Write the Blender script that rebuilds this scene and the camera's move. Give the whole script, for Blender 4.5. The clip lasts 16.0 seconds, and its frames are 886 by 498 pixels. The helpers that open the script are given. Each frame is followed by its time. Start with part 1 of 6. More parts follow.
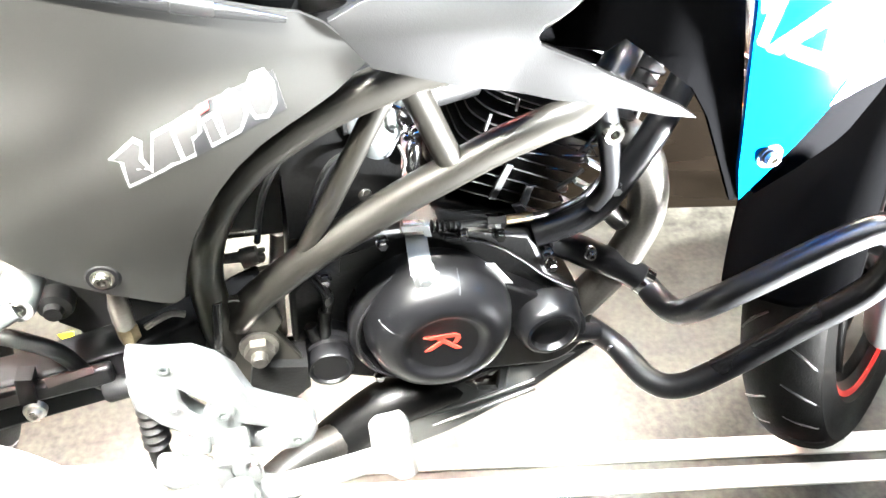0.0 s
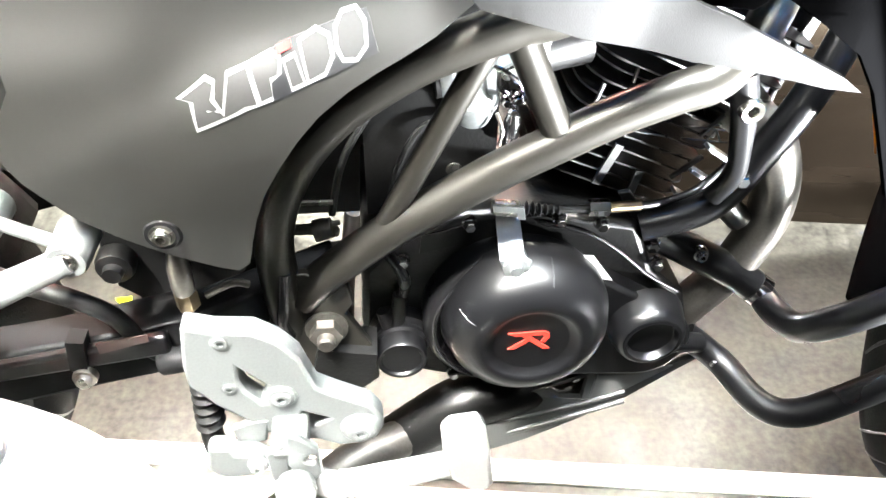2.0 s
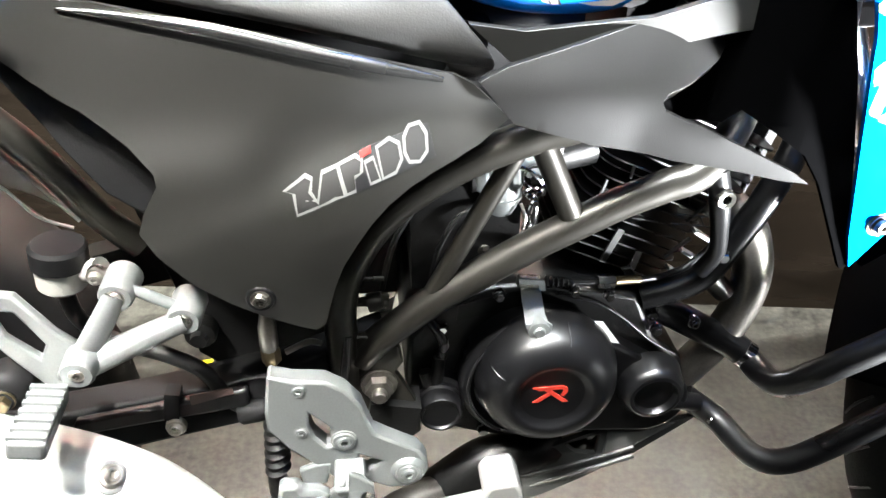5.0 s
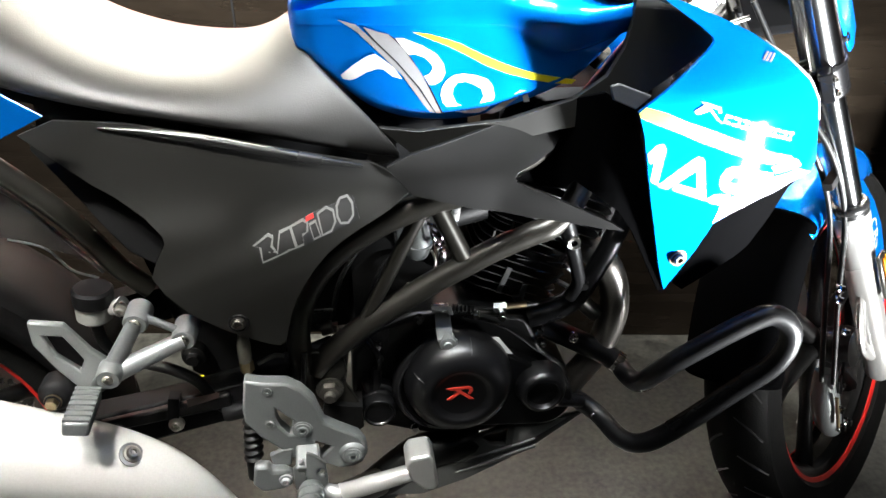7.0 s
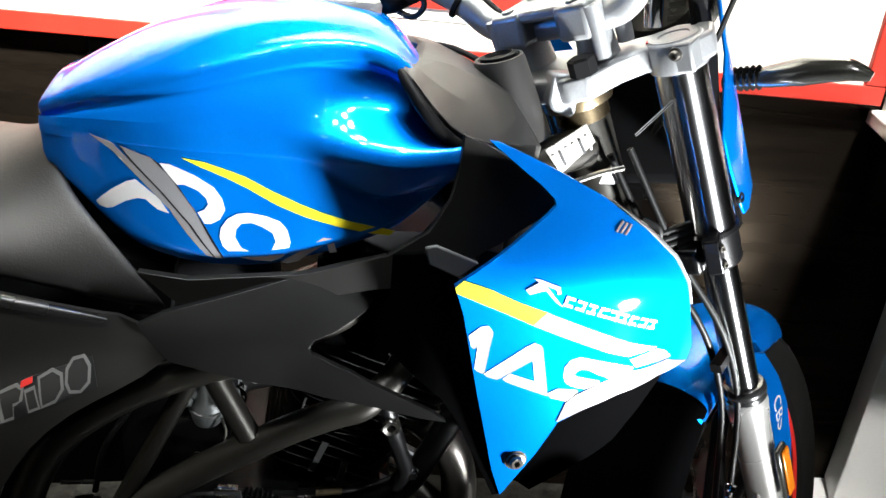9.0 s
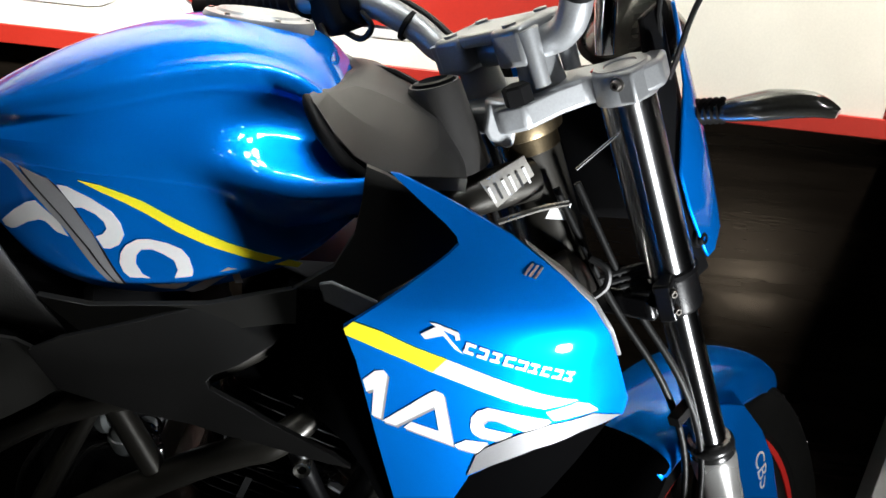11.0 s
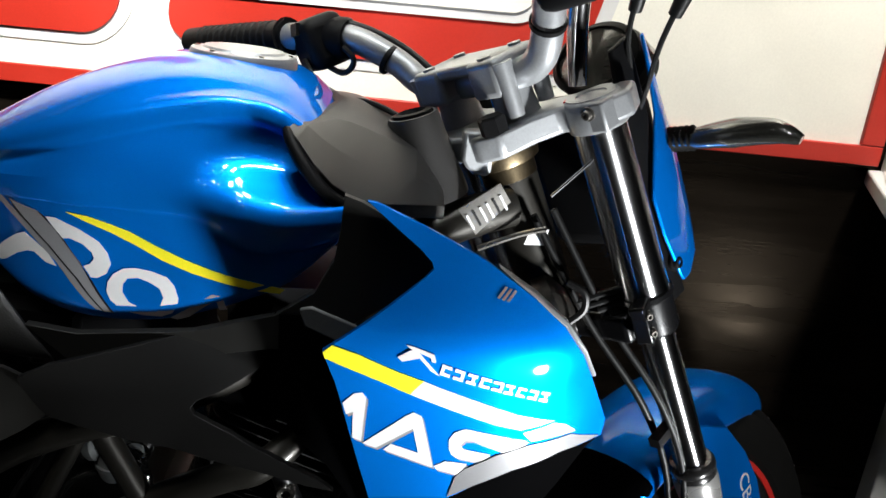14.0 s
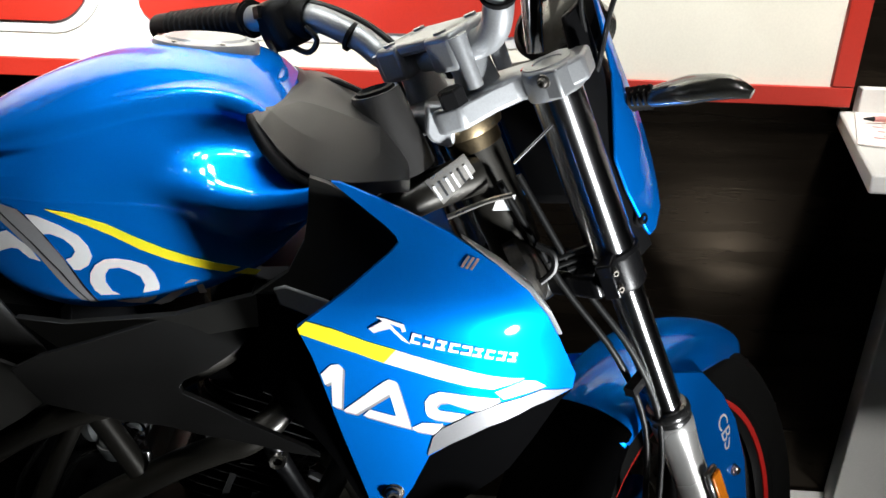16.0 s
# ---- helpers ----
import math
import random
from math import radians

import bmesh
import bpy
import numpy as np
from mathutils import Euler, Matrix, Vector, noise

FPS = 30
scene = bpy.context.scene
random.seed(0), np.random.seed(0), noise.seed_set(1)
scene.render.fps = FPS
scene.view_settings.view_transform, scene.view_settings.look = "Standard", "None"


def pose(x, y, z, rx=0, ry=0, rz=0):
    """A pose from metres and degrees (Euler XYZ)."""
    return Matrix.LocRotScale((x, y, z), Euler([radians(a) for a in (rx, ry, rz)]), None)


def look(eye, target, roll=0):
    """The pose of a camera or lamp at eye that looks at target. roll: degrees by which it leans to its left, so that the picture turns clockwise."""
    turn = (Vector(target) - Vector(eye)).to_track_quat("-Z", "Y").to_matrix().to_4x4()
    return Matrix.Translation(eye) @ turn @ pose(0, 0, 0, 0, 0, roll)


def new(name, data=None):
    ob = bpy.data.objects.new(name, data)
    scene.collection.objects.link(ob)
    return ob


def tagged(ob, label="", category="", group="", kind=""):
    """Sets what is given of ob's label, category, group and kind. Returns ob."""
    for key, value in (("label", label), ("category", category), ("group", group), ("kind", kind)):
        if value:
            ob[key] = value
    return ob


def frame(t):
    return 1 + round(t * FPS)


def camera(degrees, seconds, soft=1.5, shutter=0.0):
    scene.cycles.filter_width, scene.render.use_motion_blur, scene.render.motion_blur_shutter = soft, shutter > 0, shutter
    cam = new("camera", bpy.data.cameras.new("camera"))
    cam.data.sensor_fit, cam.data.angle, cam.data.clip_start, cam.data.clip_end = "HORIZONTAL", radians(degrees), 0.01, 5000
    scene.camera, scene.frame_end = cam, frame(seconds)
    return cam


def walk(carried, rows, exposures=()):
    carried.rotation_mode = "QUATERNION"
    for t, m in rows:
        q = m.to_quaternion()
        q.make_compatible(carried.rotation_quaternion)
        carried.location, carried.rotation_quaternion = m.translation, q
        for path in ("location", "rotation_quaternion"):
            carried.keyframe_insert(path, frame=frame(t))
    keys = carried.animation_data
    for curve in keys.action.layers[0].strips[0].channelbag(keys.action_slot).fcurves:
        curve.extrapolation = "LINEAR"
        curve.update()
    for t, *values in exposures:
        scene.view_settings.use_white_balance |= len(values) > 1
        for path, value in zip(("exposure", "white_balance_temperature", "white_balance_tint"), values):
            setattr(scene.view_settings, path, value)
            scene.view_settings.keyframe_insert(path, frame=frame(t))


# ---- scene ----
cam = camera(61.4, 16.0)
METRES, EYE, TILT, LEAN, TURN = 1.0, 0.91, -41.0, -1.0, -12.0
ROWS = [
    (0.0, 0.0, 0.0, 0.0, -0.0, 0.0, 0.0),
    (0.5, -0.0125, -0.0007, -0.008, 0.91, 0.92, -1.36),
    (1.0, -0.0201, 0.0191, -0.0093, 2.09, 3.42, -3.22),
    (1.5, -0.0219, 0.0468, -0.0062, 3.28, 2.28, -3.11),
    (2.0, -0.0194, 0.0668, -0.0172, 5.11, 0.19, -4.03),
    (2.5, -0.0186, 0.0708, -0.0269, 6.85, -0.28, -3.98),
    (3.0, -0.0228, 0.0579, -0.0332, 7.7, 0.77, -4.78),
    (3.5, -0.0315, 0.0413, -0.033, 8.16, 2.38, -5.62),
    (4.0, -0.0534, 0.0238, -0.0345, 6.88, 3.54, -5.07),
    (6.5, 0.0107, -0.2145, -0.0936, 4.5, 13.34, -2.27),
    (7.0, 0.0483, -0.2627, -0.0973, 4.31, 11.97, -1.8),
    (7.5, 0.0582, -0.2882, -0.0884, 4.2, 14.47, -0.81),
    (8.0, 0.08, -0.263, -0.0859, 3.62, 16.19, -0.48),
    (8.5, 0.1237, -0.1998, -0.0451, 0.74, 17.11, -1.02),
    (9.0, 0.1783, -0.1198, 0.0302, 0.09, 18.5, -5.33),
    (9.5, 0.2049, -0.1022, 0.0546, -0.37, 19.46, -6.4),
    (12.0, 0.3164, -0.0822, 0.0737, 5.56, 19.52, -10.04),
    (12.5, 0.3074, -0.0889, 0.069, 4.19, 20.6, -9.6),
    (13.0, 0.3039, -0.0923, 0.0663, 3.45, 20.84, -9.12),
    (13.5, 0.3027, -0.0954, 0.0634, 3.7, 21.16, -8.63),
    (14.0, 0.3052, -0.1012, 0.0624, 3.57, 21.75, -8.22),
    (14.5, 0.3084, -0.1035, 0.06, 4.87, 21.44, -8.2),
    (15.0, 0.325, -0.1087, 0.0617, 5.36, 20.99, -7.08),
    (15.5, 0.3335, -0.1227, 0.0625, 5.75, 19.64, -6.02),
    (16.0, 0.3343, -0.1256, 0.067, 4.83, 18.41, -4.96),
]
walk(cam, [(t, pose(0, -0.595, EYE, TILT, LEAN, TURN) @ pose(METRES * x, METRES * y, METRES * z, 90 + pitch, roll, yaw)) for t, x, y, z, yaw, pitch, roll in ROWS],
     exposures=[(0.0, 5.7), (0.5, 5.7), (1.0, 5.58), (1.5, 5.4), (2.0, 5.18), (4.2, 4.75), (5.5, 3.3), (6.3, 2.6), (7.6, 2.08), (8.5, 1.5), (9.5, 0.38), (12.0, -0.38), (15.0, -0.45), (16.0, -0.30)])

# ---- world and light: a dark exhibition hall, ceiling spots, one floodlight on the floor ahead of the bike, added fill lamps ----
world = bpy.data.worlds.new("hall")
world.use_nodes = True
world.node_tree.nodes["Background"].inputs[0].default_value = (0.55, 0.6, 0.7, 1)
world.node_tree.nodes["Background"].inputs[1].default_value = 0.01
scene.world = world


def spot_lamp(name, eye, target, size, watts, colour, spread=160, label="bright white ceiling spot of the hall"):
    data = bpy.data.lights.new(name, "AREA")
    data.shape, data.energy, data.color, data.size, data.spread = "DISK", watts, colour, size, radians(spread)
    ob = new(name, data)
    ob.matrix_world = look(eye, target)
    return tagged(ob, label, "lamp", "ceiling spots" if name == "ceiling_or_fill_spot" else "")


spot_lamp("floor_flood", (1.19, -0.86, 0.10), (0.44, -0.185, 0.755), 0.18, 3.3, (0.95, 0.98, 1.0), 32, "cool white floodlight standing on the floor")
# extra lamp added for the wall's highlight and to brighten the front wheel
spot_lamp("floor_flood", (1.20, -0.84, 0.08), (0.70, -0.06, 0.60), 0.14, 0.75, (0.98, 0.98, 0.97), 46, "second lamp of the floodlight on the floor")
# fill spot added to brighten the silencer and foot brackets
spot_lamp("ceiling_or_fill_spot", (-0.45, -0.95, 2.9), (-0.24, -0.24, 0.48), 0.20, 0.66, (1.0, 0.98, 0.94), 25)
# fill spot added to brighten the floor behind the bike
spot_lamp("ceiling_or_fill_spot", (-1.05, -0.95, 2.9), (-0.40, -0.05, 0.1), 0.16, 0.75, (1.0, 0.98, 0.90), 30)
# two strong spots added to light the display board
spot_lamp("ceiling_or_fill_spot", (-0.1, -0.70, 2.9), (-0.1, 0.55, 1.40), 0.20, 23.5, (0.99, 0.97, 0.9), 42.5)
spot_lamp("ceiling_or_fill_spot", (0.95, -0.50, 2.9), (0.98, 0.43, 1.60), 0.20, 14, (1.0, 0.97, 0.9), 43)
# narrow fill spot added only to brighten the desk body
spot_lamp("ceiling_or_fill_spot", (0.55, -1.10, 2.9), (1.04, 0.22, 0.40), 0.16, 0.85, (1.0, 0.98, 0.95), 18)
# narrow spots added over the tank, to brighten its top and give specks
for lx, ly in ((-0.25, -0.42), (-0.05, -0.28), (0.15, -0.46), (0.35, -0.30), (0.55, -0.46), (0.75, -0.32), (0.25, -0.78)):
    spot_lamp("ceiling_or_fill_spot", (lx, ly, 3.0), (0.12 + 0.15 * lx, -0.055, 0.93), 0.15, 0.085, (0.93, 0.98, 1.0), 13)
# narrow fill spot added to brighten the fork clamp
spot_lamp("ceiling_or_fill_spot", (0.55, -0.50, 3.0), (0.43, -0.06, 0.96), 0.15, 0.07, (0.95, 0.98, 1.0), 10)
for lx, ly in ((-1.0, -0.8), (-0.45, -0.75), (0.1, -0.8), (0.65, -0.75), (1.2, -0.8), (-0.6, -1.7), (0.3, -1.7), (1.2, -1.7), (-0.7, -1.25), (0.0, -1.2), (0.65, -1.25)):
    spot_lamp("ceiling_or_fill_spot", (lx, ly, 3.0), (lx * 0.5, 0.0, 0.5), 0.055, 0.19 if lx < -0.3 else 0.17 if lx < 0.2 else 0.30, (0.95, 0.99, 0.98))

# ---- materials ----
def material(name, colour, rough=0.5, metal=0.0, coat=0.0, scale=40.0, vary=0.12, bump=0.0, fine=400.0, rough_vary=0.08, spec=0.5, emit=None, stretch=None, tint=None):
    m = bpy.data.materials.new(name)
    m.use_nodes = True
    nt = m.node_tree
    n, link = nt.nodes, nt.links.new
    b = n["Principled BSDF"]
    co = n.new("ShaderNodeTexCoord")
    big, small = n.new("ShaderNodeTexNoise"), n.new("ShaderNodeTexNoise")
    big.inputs["Scale"].default_value, big.inputs["Detail"].default_value = scale * 0.2, 4
    small.inputs["Scale"].default_value, small.inputs["Detail"].default_value = fine, 3
    at = co.outputs["Object"]
    if stretch:
        mp = n.new("ShaderNodeMapping")
        mp.inputs["Scale"].default_value = stretch
        link(at, mp.inputs["Vector"])
        at = mp.outputs[0]
    link(at, big.inputs["Vector"]), link(at, small.inputs["Vector"])
    add = n.new("ShaderNodeMath")
    add.operation = "ADD"
    link(big.outputs["Fac"], add.inputs[0]), link(small.outputs["Fac"], add.inputs[1])
    ramp = n.new("ShaderNodeMapRange")
    ramp.inputs["From Min"].default_value, ramp.inputs["From Max"].default_value = 0.6, 1.4
    ramp.inputs["To Min"].default_value, ramp.inputs["To Max"].default_value = 1 - vary, 1 + vary
    link(add.outputs[0], ramp.inputs["Value"])
    mul = n.new("ShaderNodeVectorMath")
    mul.operation = "SCALE"
    mul.inputs[0].default_value = colour
    link(ramp.outputs[0], mul.inputs["Scale"])
    link(mul.outputs[0], b.inputs["Base Color"])
    rr = n.new("ShaderNodeMapRange")
    rr.inputs["From Min"].default_value, rr.inputs["From Max"].default_value = 0.3, 0.7
    rr.inputs["To Min"].default_value, rr.inputs["To Max"].default_value = max(0.02, rough - rough_vary), min(1, rough + rough_vary)
    link(big.outputs["Fac"], rr.inputs["Value"])
    link(rr.outputs[0], b.inputs["Roughness"])
    b.inputs["Metallic"].default_value = metal
    b.inputs["Coat Weight"].default_value = coat
    b.inputs["Specular IOR Level"].default_value = spec
    b.inputs["Coat Roughness"].default_value = 0.04
    b.inputs["Coat IOR"].default_value = 1.55 if coat >= 1 else 1.5
    if tint:
        b.inputs["Specular Tint"].default_value = (*tint, 1)
    if bump:
        bp = n.new("ShaderNodeBump")
        bp.inputs["Strength"].default_value, bp.inputs["Distance"].default_value = bump, 0.001
        link(small.outputs["Fac"], bp.inputs["Height"]), link(bp.outputs[0], b.inputs["Normal"])
    if emit:
        b.inputs["Emission Color"].default_value, b.inputs["Emission Strength"].default_value = (*colour, 1), emit
    return m


BLUE = material("blue_metallic_paint", (0.0010, 0.175, 0.69), 0.38, 0.58, 0.8, 30, 0.06, 0.0, 900, spec=0.0, tint=(0.05, 0.40, 1.0))
BLACK = material("black_plastic", (0.0040, 0.0040, 0.0043), 0.55, 0, 0, 40, 0.2, 0.12, 900, spec=0.12)
MATTE = material("matt_black_plastic", (0.0013, 0.0013, 0.0014), 0.85, 0, 0, 40, 0.25, 0.12, 700, spec=0.0)
GREY = material("dark_grey_plastic", (0.0050, 0.0049, 0.0047), 0.40, 0, 0, 40, 0.12, 0.10, 1100, spec=0.22)
SIDE = material("side_panel_plastic", (0.0105, 0.0103, 0.0094), 0.40, 0, 0, 40, 0.12, 0.06, 1400, spec=0.42)
GLOSS = material("glossy_black_plastic", (0.012, 0.012, 0.012), 0.24, 0, 0, 40, 0.1, 0.0, 900, spec=0.9)
BROWN = material("brown_grey_plastic", (0.032, 0.026, 0.021), 0.5, 0, 0, 40, 0.12, 0.1, 900)
VINYL = material("seat_vinyl", (0.0105, 0.0103, 0.0100), 0.44, 0, 0, 30, 0.12, 0.2, 700, spec=0.50)
FRAME = material("bronze_grey_frame_paint", (0.025, 0.0232, 0.0195), 0.38, 0.6, 0.1, 30, 0.1, 0.05, 500)
ENGINE = material("black_engine_paint", (0.003, 0.003, 0.0034), 0.33, 0.1, 0.05, 30, 0.2, 0.1, 500, spec=0.4)
CASE = material("dark_engine_casting", (0.003, 0.003, 0.003), 0.40, 0.2, 0, 60, 0.3, 0.3, 300, spec=0.4)
ALU = material("cast_aluminium", (0.34, 0.35, 0.36), 0.42, 0.6, 0, 40, 0.1, 0.15, 500)
CASTING = material("grey_cast_bracket", (0.165, 0.175, 0.175), 0.42, 0.5, 0, 40, 0.1, 0.15, 500)
MUFFLER = material("silver_silencer_paint", (0.62, 0.62, 0.60), 0.34, 0.45, 0.3, 20, 0.08, 0.05, 500)
SATIN = material("satin_silver_paint", (0.50, 0.50, 0.485), 0.3, 0.6, 0.3, 20, 0.06, 0.05, 500)
CHROME = material("chrome", (0.55, 0.55, 0.56), 0.09, 1.0, 0, 40, 0.06, 0, 400, 0.04)
STANCHION = material("black_chromed_tube", (0.66, 0.66, 0.67), 0.13, 1.0, 0, 40, 0.06, 0, 400, 0.04)
TUBE = material("ground_chrome_tube", (0.70, 0.70, 0.71), 0.24, 1.0, 0, 40, 0.06, 0, 400, 0.02)
axis = TUBE.node_tree.nodes.new("ShaderNodeCombineXYZ")      # ground round the tube, so its gloss runs along it
axis.inputs[0].default_value, axis.inputs[2].default_value = -0.4067, 0.9135
TUBE.node_tree.nodes["Principled BSDF"].inputs["Anisotropic"].default_value = 0.95
TUBE.node_tree.links.new(axis.outputs[0], TUBE.node_tree.nodes["Principled BSDF"].inputs["Tangent"])
STEEL = material("zinc_steel", (0.5, 0.48, 0.44), 0.28, 1.0, 0, 80, 0.15, 0.1, 500)
BRASS = material("brass", (0.23, 0.18, 0.11), 0.3, 1.0, 0, 80, 0.15, 0.1, 500)
EXHAUST = material("burnished_header_steel", (0.16, 0.15, 0.135), 0.35, 0.9, 0, 30, 0.2, 0.1, 400)
RUBBER = material("tyre_rubber", (0.0042, 0.0042, 0.0040), 0.70, 0, 0, 40, 0.25, 0.4, 400, spec=0.10)
HOSE = material("rubber_hose", (0.0040, 0.0040, 0.0040), 0.45, 0, 0, 40, 0.2, 0.1, 400, spec=0.3)
EMBLEM = material("red_emblem_paint", (0.42, 0.035, 0.022), 0.45, 0, 0, 40, 0.1, 0, 400)
RED = material("red_paint", (0.55, 0.02, 0.015), 0.4, 0, 0, 40, 0.1, 0, 400)
WHITE = material("white_decal", (0.62, 0.62, 0.62), 0.35, 0, 0.3, 40, 0.04, 0, 500)
STICKER = material("grey_sticker_print", (0.016, 0.016, 0.0157), 0.48, 0, 0, 40, 0.06, 0, 500, spec=0.3)
STICKERPALE = material("pale_sticker_edge", (0.14, 0.14, 0.138), 0.42, 0, 0, 40, 0.06, 0, 500, spec=0.4)
BARE = material("bare_fin_metal", (0.10, 0.10, 0.10), 0.35, 0.6, 0, 40, 0.2, 0.1, 500)
TRIM = material("silver_trim_paint", (0.17, 0.17, 0.175), 0.35, 0.3, 0.3, 40, 0.06, 0, 500)
SILVER = material("silver_decal", (0.28, 0.28, 0.29), 0.35, 0.3, 0.3, 40, 0.06, 0, 500)
YELLOW = material("yellow_decal", (0.75, 0.68, 0.02), 0.35, 0, 0.3, 40, 0.05, 0, 500)
DECALBLACK = material("black_decal", (0.008, 0.008, 0.009), 0.35, 0, 0.2, 40, 0.1, 0, 500)
AMBER = material("amber_reflector", (0.65, 0.18, 0.01), 0.2, 0, 0.5, 60, 0.15, 0, 200)
SMOKE = material("smoked_lens", (0.045, 0.045, 0.04), 0.2, 0.1, 0.6, 60, 0.2, 0, 300)
MILKY = material("milky_plastic", (0.22, 0.22, 0.205), 0.35, 0, 0, 40, 0.06, 0, 500)
FLOOR = material("mottled_vinyl_floor", (0.0200, 0.0197, 0.0162), 0.55, 0, 0, 100, 1.35, 0.3, 95, 0.1)
STRIP = material("white_floor_strip", (0.78, 0.77, 0.74), 0.35, 0, 0, 30, 0.06, 0.05, 300)
PANEL = material("dark_wood_laminate", (0.0055, 0.0043, 0.0033), 0.26, 0, 0, 90, 0.4, 0.16, 220, 0.08, spec=0.22, stretch=(0.04, 1, 1.5), tint=(1.0, 0.78, 0.55))
COCKPIT = material("cockpit_plastic", (0.013, 0.0122, 0.0115), 0.48, 0, 0, 40, 0.12, 0.12, 900, spec=0.45)
FADED = material("faded_red_label", (0.045, 0.026, 0.023), 0.5, 0, 0, 40, 0.1, 0, 400)
POSTER = material("cream_printed_board", (0.76, 0.74, 0.66), 0.55, 0, 0, 60, 0.05, 0.1, 300)
POSTERRED = material("red_board", (0.40, 0.022, 0.012), 0.45, 0, 0, 40, 0.08, 0.05, 300)
DESK = material("white_desk_laminate", (0.6, 0.6, 0.58), 0.42, 0, 0, 20, 0.05, 0.05, 300)
PAPER = material("printed_paper", (0.72, 0.66, 0.64), 0.6, 0, 0, 60, 0.05, 0, 300)
PRINT = material("faded_red_print", (0.5, 0.22, 0.2), 0.6, 0, 0, 60, 0.1, 0, 300)
PAN = material("belly_pan_plastic", (0.042, 0.043, 0.041), 0.42, 0, 0, 40, 0.15, 0.1, 700)
MID = material("grey_plastic", (0.11, 0.112, 0.11), 0.4, 0, 0, 40, 0.12, 0.1, 700)
HALL = material("dark_hall_paint", (0.05, 0.05, 0.055), 0.8, 0, 0, 3, 0.2, 0, 50)
CEIL = material("dark_ceiling_paint", (0.03, 0.03, 0.032), 0.9, 0, 0, 3, 0.2, 0, 50)


# ---- builders ----
def part(name, bm, mat, parent=None, label="", sharp=38):
    """Links bm as one mesh object under parent."""
    for f in bm.faces:
        f.smooth = True
    bm.normal_update()
    for e in bm.edges:
        if len(e.link_faces) == 2 and e.calc_face_angle(0) > radians(sharp):
            e.smooth = False
    me = bpy.data.meshes.new(name)
    bm.to_mesh(me)
    bm.free()
    me.materials.append(mat)
    ob = new(name, me)
    ob.parent = parent
    if label:
        ob["label"] = label
    return ob


def root(name, label, category, at=(0, 0, 0)):
    ob = new(name)
    ob.location = at
    ob.empty_display_size = 0.1
    return tagged(ob, label, category)


def soften(ob, width=0.002, segments=2, angle=35):
    b = ob.modifiers.new("worn_edges", "BEVEL")
    b.width, b.segments, b.limit_method, b.angle_limit = width, segments, "ANGLE", radians(angle)
    return ob


def smooth(ob, levels=2):
    s = ob.modifiers.new("smooth", "SUBSURF")
    s.levels = s.render_levels = levels
    return ob


def spline(pts, n=6, closed=False):
    """A Catmull-Rom curve through pts."""
    p = [Vector(q) for q in pts]
    out, m = [], len(p)
    for i in range(m if closed else m - 1):
        a, b, c, d = ((p[(i + k) % m] if closed else p[min(max(i + k, 0), m - 1)]) for k in (-1, 0, 1, 2))
        for j in range(n):
            t = j / n
            out.append(0.5 * (2 * b + (c - a) * t + (2 * a - 5 * b + 4 * c - d) * t * t + (3 * b - a - 3 * c + d) * t ** 3))
    if not closed:
        out.append(p[-1])
    return out


def tube_mesh(bm, pts, r, sides=14, smoothed=5, flat=1.0):
    """A round bar through pts; r is one radius or one for each point of pts."""
    path = spline(pts, smoothed) if smoothed > 1 else [Vector(q) for q in pts]
    radii = r if isinstance(r, (list, tuple)) else [r] * len(pts)
    rings, up = [], None
    for i, q in enumerate(path):
        d = (path[min(i + 1, len(path) - 1)] - path[max(i - 1, 0)]).normalized()
        if up is None:
            up = d.orthogonal().normalized()
        up = (up - d * up.dot(d)).normalized()
        side = d.cross(up)
        k = i / max(smoothed, 1)
        a = min(int(k), len(radii) - 1)
        b = min(a + 1, len(radii) - 1)
        rad = radii[a] + (radii[b] - radii[a]) * (k - int(k))
        rings.append([bm.verts.new(q + rad * (math.cos(w) * up + flat * math.sin(w) * side)) for w in (2 * math.pi * j / sides for j in range(sides))])
    for a, b in zip(rings, rings[1:]):
        for j in range(sides):
            bm.faces.new((a[j], a[(j + 1) % sides], b[(j + 1) % sides], b[j]))
    bm.faces.new(rings[0][::-1]), bm.faces.new(rings[-1])
    return bm


def tube(name, pts, r, mat, parent, label="", sides=14, smoothed=5, flat=1.0):
    return part(name, tube_mesh(bmesh.new(), pts, r, sides, smoothed, flat), mat, parent, label)


def lathe_mesh(bm, profile, m=Matrix(), sides=32):
    """Turns (radius, height) points round the z axis of m; ends at radius 0 are closed."""
    rings = []
    for r, h in profile:
        if r < 1e-6:
            rings.append([bm.verts.new(m @ Vector((0, 0, h)))])
        else:
            rings.append([bm.verts.new(m @ Vector((r * math.cos(w), r * math.sin(w), h))) for w in (2 * math.pi * j / sides for j in range(sides))])
    for a, b in zip(rings, rings[1:]):
        for j in range(sides):
            q = [a[j % len(a)], a[(j + 1) % len(a)], b[(j + 1) % len(b)], b[j % len(b)]]
            q = [v for i, v in enumerate(q) if v not in q[:i]]
            if len(q) > 2:
                bm.faces.new(q)
    bmesh.ops.recalc_face_normals(bm, faces=bm.faces)
    return bm


def lathe(name, profile, m, mat, parent, label="", sides=32):
    return part(name, lathe_mesh(bmesh.new(), profile, m, sides), mat, parent, label)


def block_mesh(bm, size, m=Matrix()):
    bmesh.ops.create_cube(bm, size=1, matrix=m @ Matrix.Diagonal((*size, 1)))
    return bm


